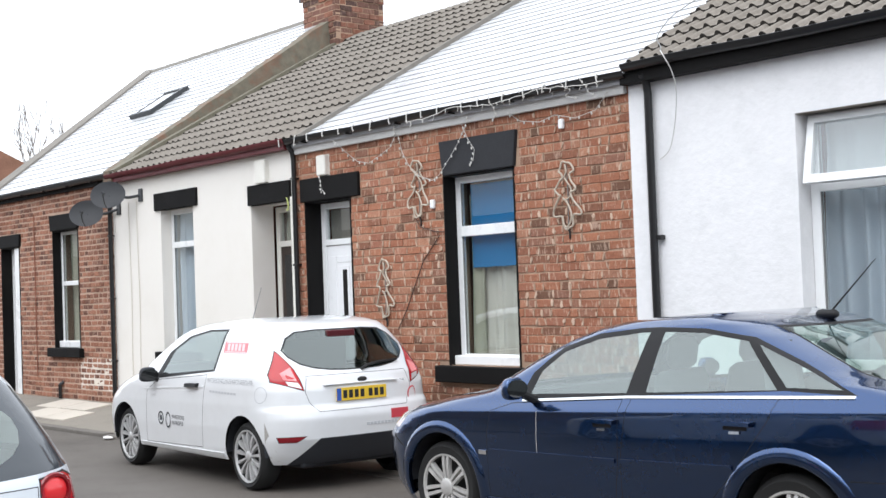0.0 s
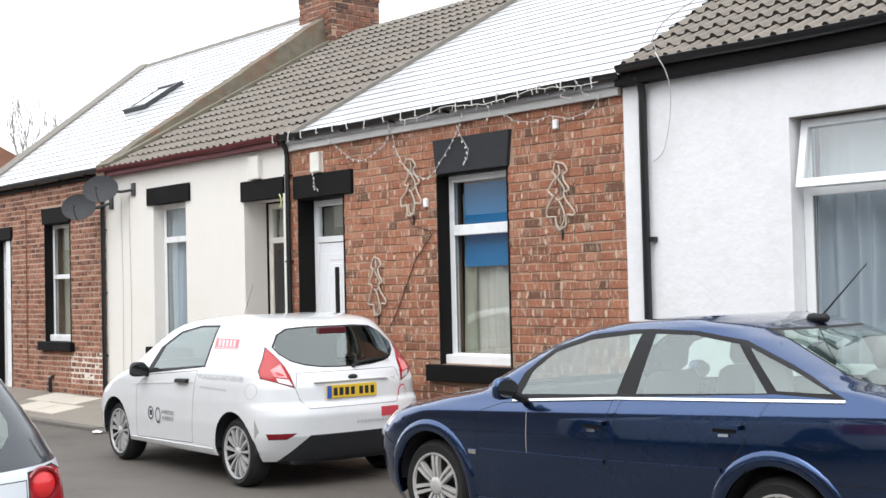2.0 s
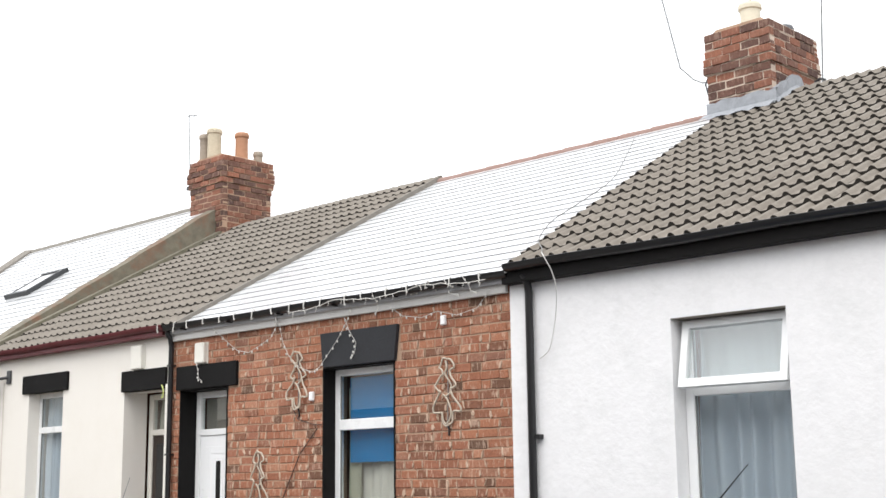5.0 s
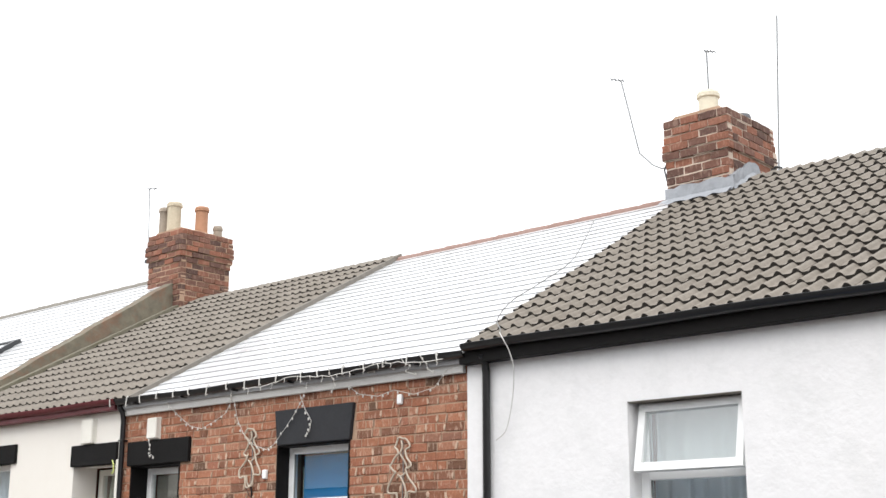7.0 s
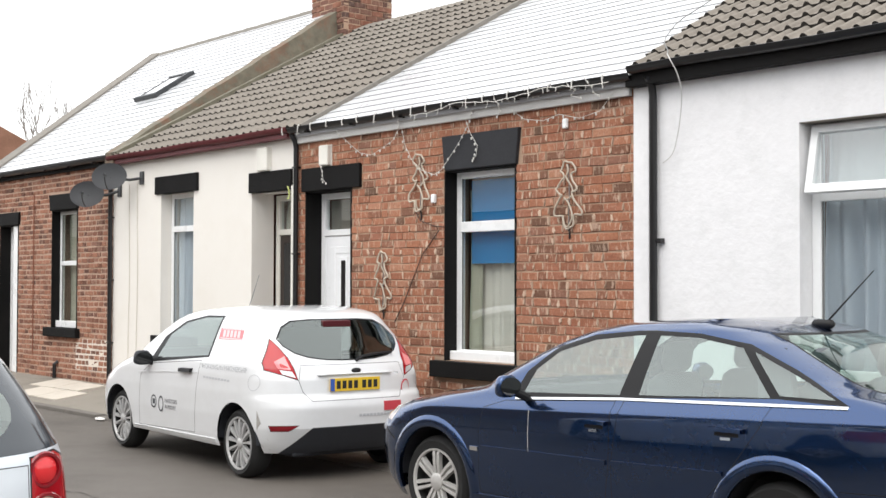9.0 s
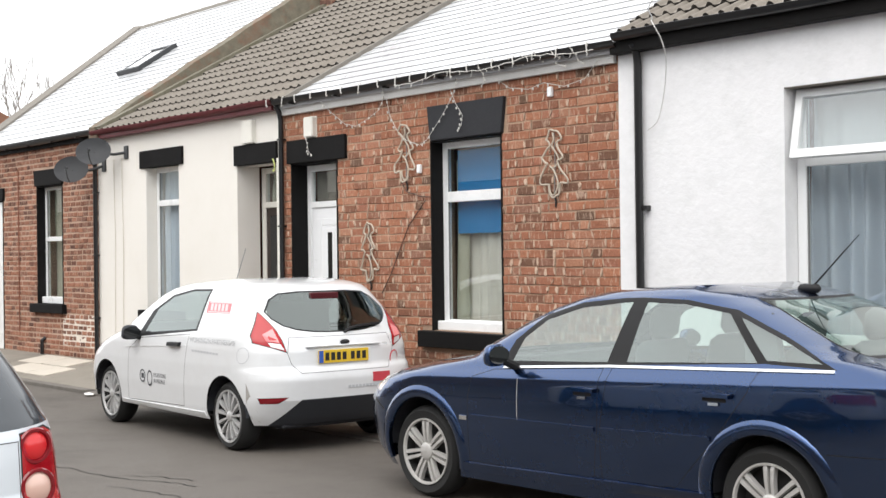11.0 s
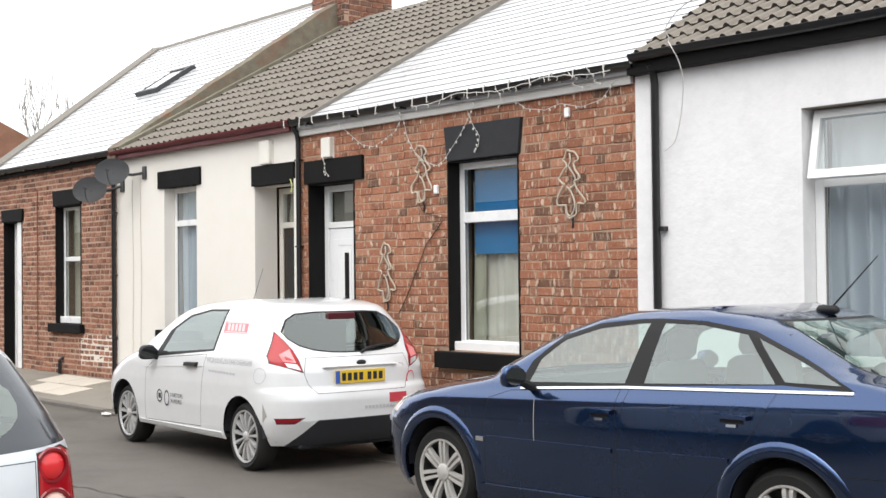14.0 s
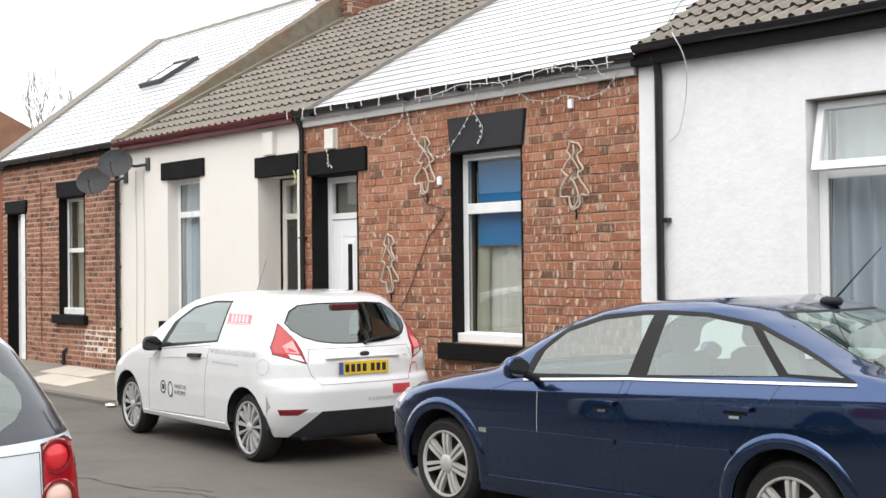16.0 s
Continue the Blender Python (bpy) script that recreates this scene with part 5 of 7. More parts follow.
def half_width(S, x, z):
    """Half the body's width at x along it and height z, or 0 in front of or behind it."""
    xf, xr = lerp_table(S["front"], z), lerp_table(S["rear"], z)
    if not xf < x < xr:
        return 0.0
    w = lerp_table(S["half"], z - S["tilt"] * (x - S["mid"]))
    w *= 1 - S["barrel"] * ((x - S["mid"]) / 2.0) ** 2
    rf, rr = min(lerp_table(S["rf"], z), 0.45 * (xr - xf)), min(lerp_table(S["rr"], z), 0.45 * (xr - xf))
    if x < xf + rf:
        w *= max(1 - ((xf + rf - x) / rf) ** S["nf"], 0.0) ** (1 / S["nf"])
    if x > xr - rr:
        w *= max(1 - ((x - xr + rr) / rr) ** S["nr"], 0.0) ** (1 / S["nr"])
    return w


material("paint_white", (0.72, 0.73, 0.74), 0.35, coat=1.0, grain=0.03, scale=8, stain=0.16, stain_scale=2.6, tint=(0.50, 0.485, 0.46))
material("paint_blue", (0.018, 0.054, 0.152), 0.24, metal=1.0, coat=1.0, stain=0.15, stain_scale=2.5, tint=(0.015, 0.046, 0.13))
material("paint_silver", (0.62, 0.66, 0.70), 0.35, metal=0.3, coat=1.0, stain=0.1, stain_scale=3, tint=(0.5, 0.53, 0.56))
material("rubber", (0.012, 0.012, 0.012), 0.8, grain=0.4, scale=60, bump=0.2)
material("trim_black", (0.017, 0.017, 0.018), 0.5, spec=0.2)
material("trim_matt", (0.022, 0.024, 0.03), 0.7, grain=0.3, scale=80)
material("tinted_glass_edge", (0.035, 0.042, 0.05), 0.12, coat=0.5)
material("chrome", (0.85, 0.86, 0.87), 0.12, metal=1.0)
material("alloy", (0.60, 0.59, 0.57), 0.35, metal=0.35, grain=0.2, scale=20, stain=0.3, tint=(0.3, 0.27, 0.24))
material("hubcap", (0.60, 0.60, 0.60), 0.35, metal=0.45, grain=0.2, scale=20, stain=0.35, tint=(0.25, 0.23, 0.2))
material("wheel_dark", (0.02, 0.02, 0.02), 0.7)
material("seat_grey", (0.10, 0.11, 0.12), 0.9, grain=0.3, scale=50)
material("cabin_dark", (0.03, 0.03, 0.032), 0.8, grain=0.2, scale=30)
material("lamp_red", (0.38, 0.006, 0.011), 0.18, coat=0.25, spec=0.35)
material("lamp_red_bright", (0.70, 0.03, 0.035), 0.15, coat=0.4, spec=0.4)
material("lamp_red_deep", (0.20, 0.004, 0.010), 0.2, coat=0.3)
material("brake_red", (0.07, 0.004, 0.008), 0.3, spec=0.3)
material("lamp_pink", (0.75, 0.16, 0.17), 0.1, coat=1.0)
material("lamp_clear", (0.72, 0.66, 0.66), 0.1, metal=0.3, coat=1.0)
material("plate_yellow", (0.72, 0.48, 0.03), 0.4)
material("plate_ink", (0.012, 0.012, 0.012), 0.5)
material("plate_blue", (0.03, 0.10, 0.42), 0.4)
material("sign_red", (0.55, 0.05, 0.07), 0.4)
material("sign_pink", (0.80, 0.55, 0.56), 0.4)
material("road_dirt", (0.40, 0.385, 0.36), 0.7, grain=0.5, scale=25)
material("lamp_amber", (0.70, 0.46, 0.38), 0.12, coat=0.8)
material("sign_faded", (0.62, 0.20, 0.22), 0.45, grain=0.2, scale=30)
material("sign_grey", (0.47, 0.48, 0.50), 0.5)
material("sign_dark", (0.045, 0.05, 0.06), 0.5)
glass_material("car_glass", (0.74, 0.85, 0.81), mirror_part=0.20, sheen=(0.93, 1.0, 0.965))
glass_material("van_glass", (0.33, 0.39, 0.375), mirror_part=0.17, sheen=(0.93, 1.0, 0.97))
MATS["paint_blue"].node_tree.nodes["Principled BSDF"].inputs["Coat IOR"].default_value = 1.62


def car_shell(S, levels=80):
    """The closed outer skin, lofted from level outlines."""
    bm = bmesh.new()
    z0, z1 = S["front"][0][0], S["front"][-1][0]
    zs = [z0 + (z1 - z0) * (1 - (1 - i / levels) ** 1.35) for i in range(levels + 1)]
    loops = []
    for z in zs:
        xf, xr = lerp_table(S["front"], z), lerp_table(S["rear"], z)
        rf, rr = min(lerp_table(S["rf"], z), 0.45 * (xr - xf)), min(lerp_table(S["rr"], z), 0.45 * (xr - xf))
        half = []
        for i in range(15):
            a = math.pi / 2 * i / 14
            half.append(xf + rf * (1 - math.cos(a) ** (2 / S["nf"])))
        n = 34
        for i in range(1, n):
            half.append(xf + rf + (xr - rr - xf - rf) * i / n)
        for i in range(15):
            a = math.pi / 2 * i / 14
            half.append(xr - rr + rr * math.sin(a) ** (2 / S["nr"]))
        loop = []
        ends = len(half) - 1
        for i, x in enumerate(half):
            y = 0.0 if i in (0, ends) else half_width(S, min(max(x, xf + 1e-5), xr - 1e-5), z)
            loop.append((x, -y, z))
        other = [(x, -y, z) for x, y, z in loop[1:-1]][::-1]
        loops.append([bm.verts.new(p) for p in loop + other])
    for a, b in zip(loops, loops[1:]):
        for i in range(len(a)):
            bm.faces.new((a[i], a[(i + 1) % len(a)], b[(i + 1) % len(a)], b[i]))
    top = loops[-1]
    m = len(top) // 2
    for i in range(1, m):
        j = len(top) - i
        if i == 1:
            bm.faces.new((top[0], top[1], top[j % len(top)]))
        else:
            bm.faces.new((top[i - 1], top[i], top[j % len(top)], top[(j + 1) % len(top)]))
    bm.faces.new((top[m - 1], top[m], top[m + 1]))
    bmesh.ops.recalc_face_normals(bm, faces=bm.faces)
    return bm


def cut_out(bm, poly, view, pick):
    """Cut a convex outline into a skin, seen along y ('side'), x ('rear') or z ('top'), and lift out what lies in it as a skin of its own."""
    ax = {"side": (0, 2), "rear": (1, 2), "top": (0, 1)}[view]
    area = sum(a[0] * b[1] - b[0] * a[1] for a, b in zip(poly, poly[1:] + poly[:1]))
    if area < 0:
        poly = poly[::-1]
    lo = [min(p[k] for p in poly) - 0.005 for k in (0, 1)]
    hi = [max(p[k] for p in poly) + 0.005 for k in (0, 1)]

    def near(f):
        c = [v.co for v in f.verts]
        if not pick(f.calc_center_median()):
            return False
        return all(min(v[ax[k]] for v in c) <= hi[k] and max(v[ax[k]] for v in c) >= lo[k] for k in (0, 1))

    edges = list(zip(poly, poly[1:] + poly[:1]))
    for a, b in edges:
        faces = [f for f in bm.faces if near(f)]
        geom = faces + list({e for f in faces for e in f.edges}) + list({v for f in faces for v in f.verts})
        co, no = [0, 0, 0], [0, 0, 0]
        co[ax[0]], co[ax[1]] = a
        no[ax[0]], no[ax[1]] = b[1] - a[1], a[0] - b[0]
        bmesh.ops.bisect_plane(bm, geom=geom, dist=1e-5, plane_co=co, plane_no=Vector(no).normalized())
    inside = []
    for f in bm.faces:
        c = f.calc_center_median()
        if pick(c) and all((b[0] - a[0]) * (c[ax[1]] - a[1]) - (b[1] - a[1]) * (c[ax[0]] - a[0]) > -1e-7 for a, b in edges):
            inside.append(f)
    out, made = bmesh.new(), {}
    for f in inside:
        for v in f.verts:
            if v not in made:
                made[v] = out.verts.new(v.co)
        out.faces.new([made[v] for v in f.verts])
    bmesh.ops.delete(bm, geom=inside, context="FACES")
    return out


def shrink(poly, d):
    """The outline moved inwards by d."""
    area = sum(a[0] * b[1] - b[0] * a[1] for a, b in zip(poly, poly[1:] + poly[:1]))
    poly = poly if area > 0 else poly[::-1]
    n, res = len(poly), []
    lines = []
    for i in range(n):
        a, b = Vector(poly[i]), Vector(poly[(i + 1) % n])
        t = (b - a).normalized()
        lines.append((a + Vector((-t.y, t.x)) * d, t))
    for i in range(n):
        (p, t), (q, u) = lines[i - 1], lines[i]
        den = t.x * u.y - t.y * u.x
        if abs(den) < 1e-6:
            res.append(tuple(q))
        else:
            k = ((q.x - p.x) * u.y - (q.y - p.y) * u.x) / den
            res.append(tuple(p + t * k))
    return res


def circle(cx, cz, r, n=28):
    return [(cx + r * math.cos(2 * math.pi * i / n), cz + r * math.sin(2 * math.pi * i / n)) for i in range(n)]


def strip(S, pts, h, proud, side=-1):
    """A moulding of height h that follows the flank through (x, z) points."""
    bm, rows = bmesh.new(), []
    for (xa, za), (xb, zb) in zip(pts, pts[1:]):
        n = max(2, int((xb - xa) / 0.08))
        for i in range(n + (1 if (xb, zb) == pts[-1] else 0)):
            x, z = xa + (xb - xa) * i / n, za + (zb - za) * i / n
            w0, w1 = half_width(S, x, z - h / 2), half_width(S, x, z + h / 2)
            rows.append([bm.verts.new(p) for p in ((x, side * (w0 - 0.01), z - h / 2), (x, side * (w0 + proud), z - h * 0.38), (x, side * (w1 + proud), z + h * 0.38), (x, side * (w1 - 0.01), z + h / 2))])
    for a, b in zip(rows, rows[1:]):
        for k in range(3):
            bm.faces.new((a[k], b[k], b[k + 1], a[k + 1]))
    bm.faces.new(rows[0])
    bm.faces.new(rows[-1][::-1])
    bmesh.ops.recalc_face_normals(bm, faces=bm.faces)
    return bm


def make_wheel(parent, x, y, R, rim_r, width, mat, spokes, pair, out):
    """Tyre, rim with spokes and hub; out: -1 or 1, the way its face looks along y."""
    prof = [(rim_r, -width / 2), (R - 0.035, -width / 2), (R - 0.008, -width / 2 + 0.03), (R, -width / 2 + 0.055), (R, width / 2 - 0.055), (R - 0.008, width / 2 - 0.03), (R - 0.035, width / 2), (rim_r, width / 2 - 0.012)]
    bm = bmesh.new()
    rings = [[bm.verts.new((r * math.cos(2 * math.pi * i / 40), out * h, r * math.sin(2 * math.pi * i / 40))) for i in range(40)] for r, h in prof]
    for a, b in zip(rings, rings[1:]):
        for i in range(40):
            bm.faces.new((a[i], a[(i + 1) % 40], b[(i + 1) % 40], b[i]))
    bmesh.ops.recalc_face_normals(bm, faces=bm.faces)
    wheel = part("wheel", bm, "rubber", parent, "black rubber tyre", smooth=35, at=Matrix.Translation((x, y, R)))
    # rim: lip ring, dish, spokes
    bm = bmesh.new()
    f = width / 2
    prof = [(rim_r + 0.004, f - 0.014), (rim_r + 0.002, f - 0.002), (rim_r - 0.009, f - 0.004), (rim_r - 0.014, f - 0.022)]
    rings = [[bm.verts.new((r * math.cos(2 * math.pi * i / 40), out * h, r * math.sin(2 * math.pi * i / 40))) for i in range(40)] for r, h in prof]
    for a, b in zip(rings, rings[1:]):
        for i in range(40):
            bm.faces.new((a[i], a[(i + 1) % 40], b[(i + 1) % 40], b[i]))
    part("rim", bm, mat, wheel, smooth=40)
    bm = bmesh.new()
    disc = [bm.verts.new(((rim_r - 0.02) * math.cos(2 * math.pi * i / 32), out * (f - 0.09), (rim_r - 0.02) * math.sin(2 * math.pi * i / 32))) for i in range(32)]
    bm.faces.new(disc if out < 0 else disc[::-1])
    lip = [bm.verts.new(((rim_r - 0.012) * math.cos(2 * math.pi * i / 32), out * (f - 0.02), (rim_r - 0.012) * math.sin(2 * math.pi * i / 32))) for i in range(32)]
    for i in range(32):
        bm.faces.new((disc[i], disc[(i + 1) % 32], lip[(i + 1) % 32], lip[i]))
    part("backing", bm, "wheel_dark", wheel)
    for s in range(spokes):
        for off in ((-pair, pair) if pair else (0.0,)):
            a = 2 * math.pi * s / spokes + math.pi / 2
            bm = bmesh.new()
            w0, w1 = (0.0115, 0.0155) if pair else (0.008, 0.0185)
            rows = []
            for r, w, h in ((0.04, w0, f - 0.022), (rim_r * 0.6, (w0 + w1) / 2, f - 0.010), (rim_r * 0.86, w1, f - 0.010), (rim_r - 0.006, w1 if pair else w1 * 0.72, f - 0.016)):
                o = off * (0.75 + 0.45 * r / rim_r)
                c = Vector((r * math.cos(a), 0, r * math.sin(a))) + Vector((-math.sin(a), 0, math.cos(a))) * o
                t = Vector((-math.sin(a), 0, math.cos(a)))
                rows.append([bm.verts.new(c + t * k * w + Vector((0, out * (h + d), 0))) for k, d in ((-1, -0.03), (-0.75, 0.0), (0.75, 0.0), (1, -0.03))])
            for p, q in zip(rows, rows[1:]):
                for k in range(3):
                    bm.faces.new((p[k], p[k + 1], q[k + 1], q[k]))
            bmesh.ops.recalc_face_normals(bm, faces=bm.faces)
            part("spoke", bm, mat, wheel)
    bm = bmesh.new()
    hr = 1.0 if pair else 0.75
    prof = [(0.062 * hr, f - 0.05), (0.058 * hr, f - 0.014), (0.045 * hr, f - 0.006), (0.0005, f - 0.004)]
    rings = [[bm.verts.new((r * math.cos(2 * math.pi * i / 20), out * h, r * math.sin(2 * math.pi * i / 20))) for i in range(20)] for r, h in prof]
    for a, b in zip(rings, rings[1:]):
        for i in range(20):
            bm.faces.new((a[i], a[(i + 1) % 20], b[(i + 1) % 20], b[i]))
    bmesh.ops.recalc_face_normals(bm, faces=bm.faces)
    part("hub", bm, mat, wheel, smooth=40)
    if pair > 0.02:
        for i in range(5):
            a = 2 * math.pi * (i + 0.5) / 5 + math.pi / 2
            bm = bmesh.new()
            bmesh.ops.create_cone(bm, cap_ends=True, segments=8, radius1=0.011, radius2=0.011, depth=0.02,
                                  matrix=Matrix.Translation((0.052 * math.cos(a), out * (f - 0.006), 0.052 * math.sin(a))) @ Matrix.Rotation(math.pi / 2, 4, "X"))
            part("wheel_nut", bm, "wheel_dark", wheel)
    return wheel


def car_basics(name, at, label, S, paint, wheels, R, rim_r, arch_r, mat, spokes, pair, track, rough=None):
    """Skin with arches, floor, cabin tub, wells and wheels."""
    car = empty(name, at, label, "car", group="parked cars")
    skin = car_shell(S)
    for cx in wheels:
        for sd in (-1, 1):
            cut_out(skin, circle(cx, R + 0.015, arch_r), "side", lambda c, sd=sd: c.y * sd > 0.4).free()
    for cx in wheels:
        for sd in (-1, 1):
            bm = bmesh.new()
            w = half_width(S, cx, 0.7)
            a = [bm.verts.new((cx + arch_r * 1.02 * math.cos(t), sd * (w - 0.03), R + 0.015 + arch_r * 1.02 * math.sin(t))) for t in [math.pi * i / 16 for i in range(17)]]
            b = [bm.verts.new((v.co.x, sd * (w - 0.32), v.co.z)) for v in a]
            for i in range(16):
                bm.faces.new((a[i], a[i + 1], b[i + 1], b[i]))
            bm.faces.new(b)
            part("wheel_well", bm, "trim_matt", car)
            make_wheel(car, cx, sd * track, R, rim_r, 0.2, mat, spokes, pair, sd)
    L = S["rear"][2][1]
    part("floor_pan", box(0.25, L - 0.16, -0.55, 0.55, 0.20, 0.27, 0.02), "trim_matt", car)
    part("underbody", box(wheels[0] + arch_r + 0.02, wheels[1] - arch_r - 0.02, -0.74, 0.74, 0.245, 0.29, 0.02), "trim_matt", car)
    part("cabin_tub", box(1.25, L - 0.75, -0.66, 0.66, 0.25, 0.62, 0.03), "cabin_dark", car)
    return car, skin


def side_window(car, skin, outer, inner, sides=(-1, 1), name="window", glass="car_glass"):
    for sd in sides:
        ring = cut_out(skin, outer, "side", lambda c, sd=sd: c.y * sd > 0.3)
        pane = cut_out(ring, inner, "side", lambda c: True)
        frame_ob = part(name, ring, "trim_black", car, "black window surround", smooth=40)
        part("pane", pane, glass, frame_ob, "tinted glass pane", smooth=40)


def panel(car, skin, poly, view, pick, mat, name, gap=0.005, label=""):
    """A body panel or lamp set in a thin dark joint."""
    ring = cut_out(skin, poly, view, pick)
    pane = cut_out(ring, shrink(poly, gap), view, lambda c: True)
    ob = part(name, pane, mat, car, label, smooth=40)
    part("joint", ring, "trim_black", ob, smooth=40)
    return ob


def seat(car, x, y, rest=True):
    bm = bmesh.new()
    add_box(bm, x, x + 0.5, y - 0.24, y + 0.24, 0.5, 0.68, 0.05)
    back = add_box(bmesh.new(), 0, 0.13, -0.23, 0.23, 0, 0.60, 0.05)
    s = part("seat", bm, "seat_grey", car, smooth=50)
    part("backrest", back, "seat_grey", s, smooth=50, at=pose(x + 0.46, y, 0.55, 0, 14, 0))
    if rest:
        h = add_box(bmesh.new(), 0, 0.09, -0.13, 0.13, 0, 0.19, 0.04)
        part("headrest", h, "seat_grey", s, smooth=60, at=pose(x + 0.60, y, 1.13, 0, 10, 0))


def mirror(car, x, y, z, mat, sd, long=1.0):
    bm = bmesh.new()
    bmesh.ops.create_uvsphere(bm, u_segments=16, v_segments=10, radius=1)
    for v in bm.verts:
        c = [math.copysign(abs(k) ** 0.62, k) for k in v.co]
        v.co = Vector((c[0] * long * (0.085 if c[0] < 0 else 0.03), c[1] * 0.080 * (1 - 0.12 * c[2]), c[2] * 0.070))
    m = part("mirror", bm, mat, car, smooth=60, at=Matrix.Translation((x, y, z)))
    part("mirror_arm", tube([(0, -sd * 0.05, -0.03), (0.02, -sd * 0.17, -0.085)], 0.028, 8), "trim_black", m)
    g = bmesh.new()
    bmesh.ops.create_circle(g, cap_ends=True, segments=18, radius=1, matrix=Matrix.Translation((0.031, 0, 0)) @ Matrix.Rotation(math.pi / 2, 4, "Y") @ Matrix.Diagonal((0.055, 0.09, 1, 1)))
    # black finish paints in the dark reflection seen in the mirror
    part("mirror_glass", g, "trim_dark", m)


# white three-door hatchback van
car, skin = car_basics("white_hatchback", pose(-12.585, -1.540, 0.0, 0, 0, -3.82), "white three-door hatchback car with company lettering parked at the kerb",
                       HATCH, "paint_white", (0.82, 3.309), 0.292, 0.222, 0.336, "hubcap", 13, 0.0, 0.712)
side_window(car, skin, [(1.56, 0.90), (1.70, 1.15), (1.995, 1.30), (2.351, 1.36), (2.72, 1.365), (2.76, 1.0)],
            [(1.70, 0.945), (1.80, 1.168), (2.03, 1.283), (2.37, 1.34), (2.69, 1.346), (2.725, 1.015)], glass="van_glass")
for sd in (-1, 1):
    d = panel(car, skin, [(1.33, 0.285), (2.54, 0.315), (2.64, 0.97), (1.60, 0.893), (1.38, 0.78)], "side", lambda c, sd=sd: c.y * sd > 0.4, "paint_white", "door", 0.005)
    hnd = strip(HATCH, [(2.27, 0.864), (2.50, 0.869)], 0.042, 0.035, sd)
    part("handle", hnd, "trim_black", d, "black door handle", smooth=50)
    mirror(car, 1.60, sd * 0.93, 0.945, "trim_matt", sd)
# tail lamps
for sd in (-1, 1):
    poly = [(sd * y, z) for y, z in [(-0.645, 1.192), (-0.765, 0.99), (-0.768, 0.93), (-0.535, 0.845), (-0.57, 1.03)]]
    ring = panel(car, skin, poly, "rear", lambda c: c.x > 3.3, "lamp_red", "tail_lamp", 0.006, "red tail lamp with clear lower lens")
    for nm, pl, mt, dd in (("stop_lens", [(-0.60, 1.045), (-0.69, 1.0), (-0.68, 0.945), (-0.585, 0.93)], "lamp_pink", 0.006),
                           ("clear_lens", [(-0.672, 0.935), (-0.580, 0.920), (-0.556, 0.868), (-0.655, 0.898)], "lamp_clear", 0.007)):
        bm = bmesh.new()
        vs = []
        for y, z in pl:
            x = 3.3
            while half_width(HATCH, x, z) > abs(y) and x < 3.95:
                x += 0.004
            vs.append(bm.verts.new((x + dd, sd * y, z)))
        bm.faces.new(vs if sd < 0 else vs[::-1])
        part(nm, bm, mt, ring)
# rear window, tailgate and bumper
REAR = lambda c: c.x > 3.2
outer = [(-0.605, 1.185), (-0.525, 1.285), (-0.43, 1.335), (-0.25, 1.348), (0.25, 1.348), (0.43, 1.335), (0.525, 1.285), (0.605, 1.185), (0.58, 1.122), (0.51, 1.063), (0.40, 1.026), (0.25, 1.004), (0.1, 0.997), (-0.1, 0.997), (-0.25, 1.004), (-0.40, 1.026), (-0.51, 1.063), (-0.58, 1.122)]
ring = cut_out(skin, outer, "rear", REAR)
pane = cut_out(ring, shrink(outer, 0.012), "rear", lambda c: True)
rw = part("rear_window", ring, "trim_black", car, "black rear window surround", smooth=40)
part("pane", pane, "van_glass", rw, "tinted rear glass", smooth=40)
part("brake_lamp", box(3.54, 3.60, -0.14, 0.14, 1.275, 1.335, 0.008), "brake_red", car, "dark red high brake lamp")
panel(car, skin, [(-0.535, 0.84), (-0.505, 0.75), (-0.44, 0.672), (0.44, 0.672), (0.505, 0.75), (0.535, 0.84), (0.50, 0.97), (-0.50, 0.97)], "rear", REAR, "paint_white", "tailgate", 0.004)
cut_out(skin, [(-0.2, 0.1), (4.3, 0.1), (4.3, 0.238), (-0.2, 0.238)], "side", lambda c: True).free()
low = cut_out(skin, [(-0.66, 0.232), (-0.62, 0.28), (-0.44, 0.455), (0.44, 0.455), (0.62, 0.28), (0.66, 0.232)], "rear", REAR)
part("lower_bumper", low, "trim_matt", car, "dark unpainted lower bumper", smooth=40)
for sd in (-1, 1):
    panel(car, skin, [(sd * 0.772, 0.478), (sd * 0.552, 0.480), (sd * 0.63, 0.428), (sd * 0.752, 0.428)], "rear", REAR, "lamp_red_deep", "reflector", 0.003)
shelf = bmesh.new()
add_box(shelf, 3.84, 3.905, -0.37, 0.37, 0.882, 0.896, 0.004)
part("plate_ledge", shelf, "paint_white", car)
badge = bmesh.new()
bmesh.ops.create_uvsphere(badge, u_segments=16, v_segments=8, radius=1, matrix=Matrix.Translation((3.880, 0.015, 0.914)) @ Matrix.Diagonal((0.012, 0.05, 0.022, 1)))
part("maker_badge", badge, "plate_ink", car, "dark oval maker badge", smooth=60)
plate = part("number_plate", box(3.908, 3.918, -0.27, 0.235, 0.745, 0.855, 0.002), "plate_yellow", car, "yellow rear number plate")
part("plate_band", box(3.9175, 3.9195, -0.268, -0.225, 0.748, 0.852), "plate_blue", plate)
for i in range(7):
    y0 = -0.205 + i * 0.0578 + (0.026 if i > 3 else 0)
    part("plate_bar", box(3.9175, 3.920, y0, y0 + 0.038, 0.767, 0.833), "plate_ink", plate)
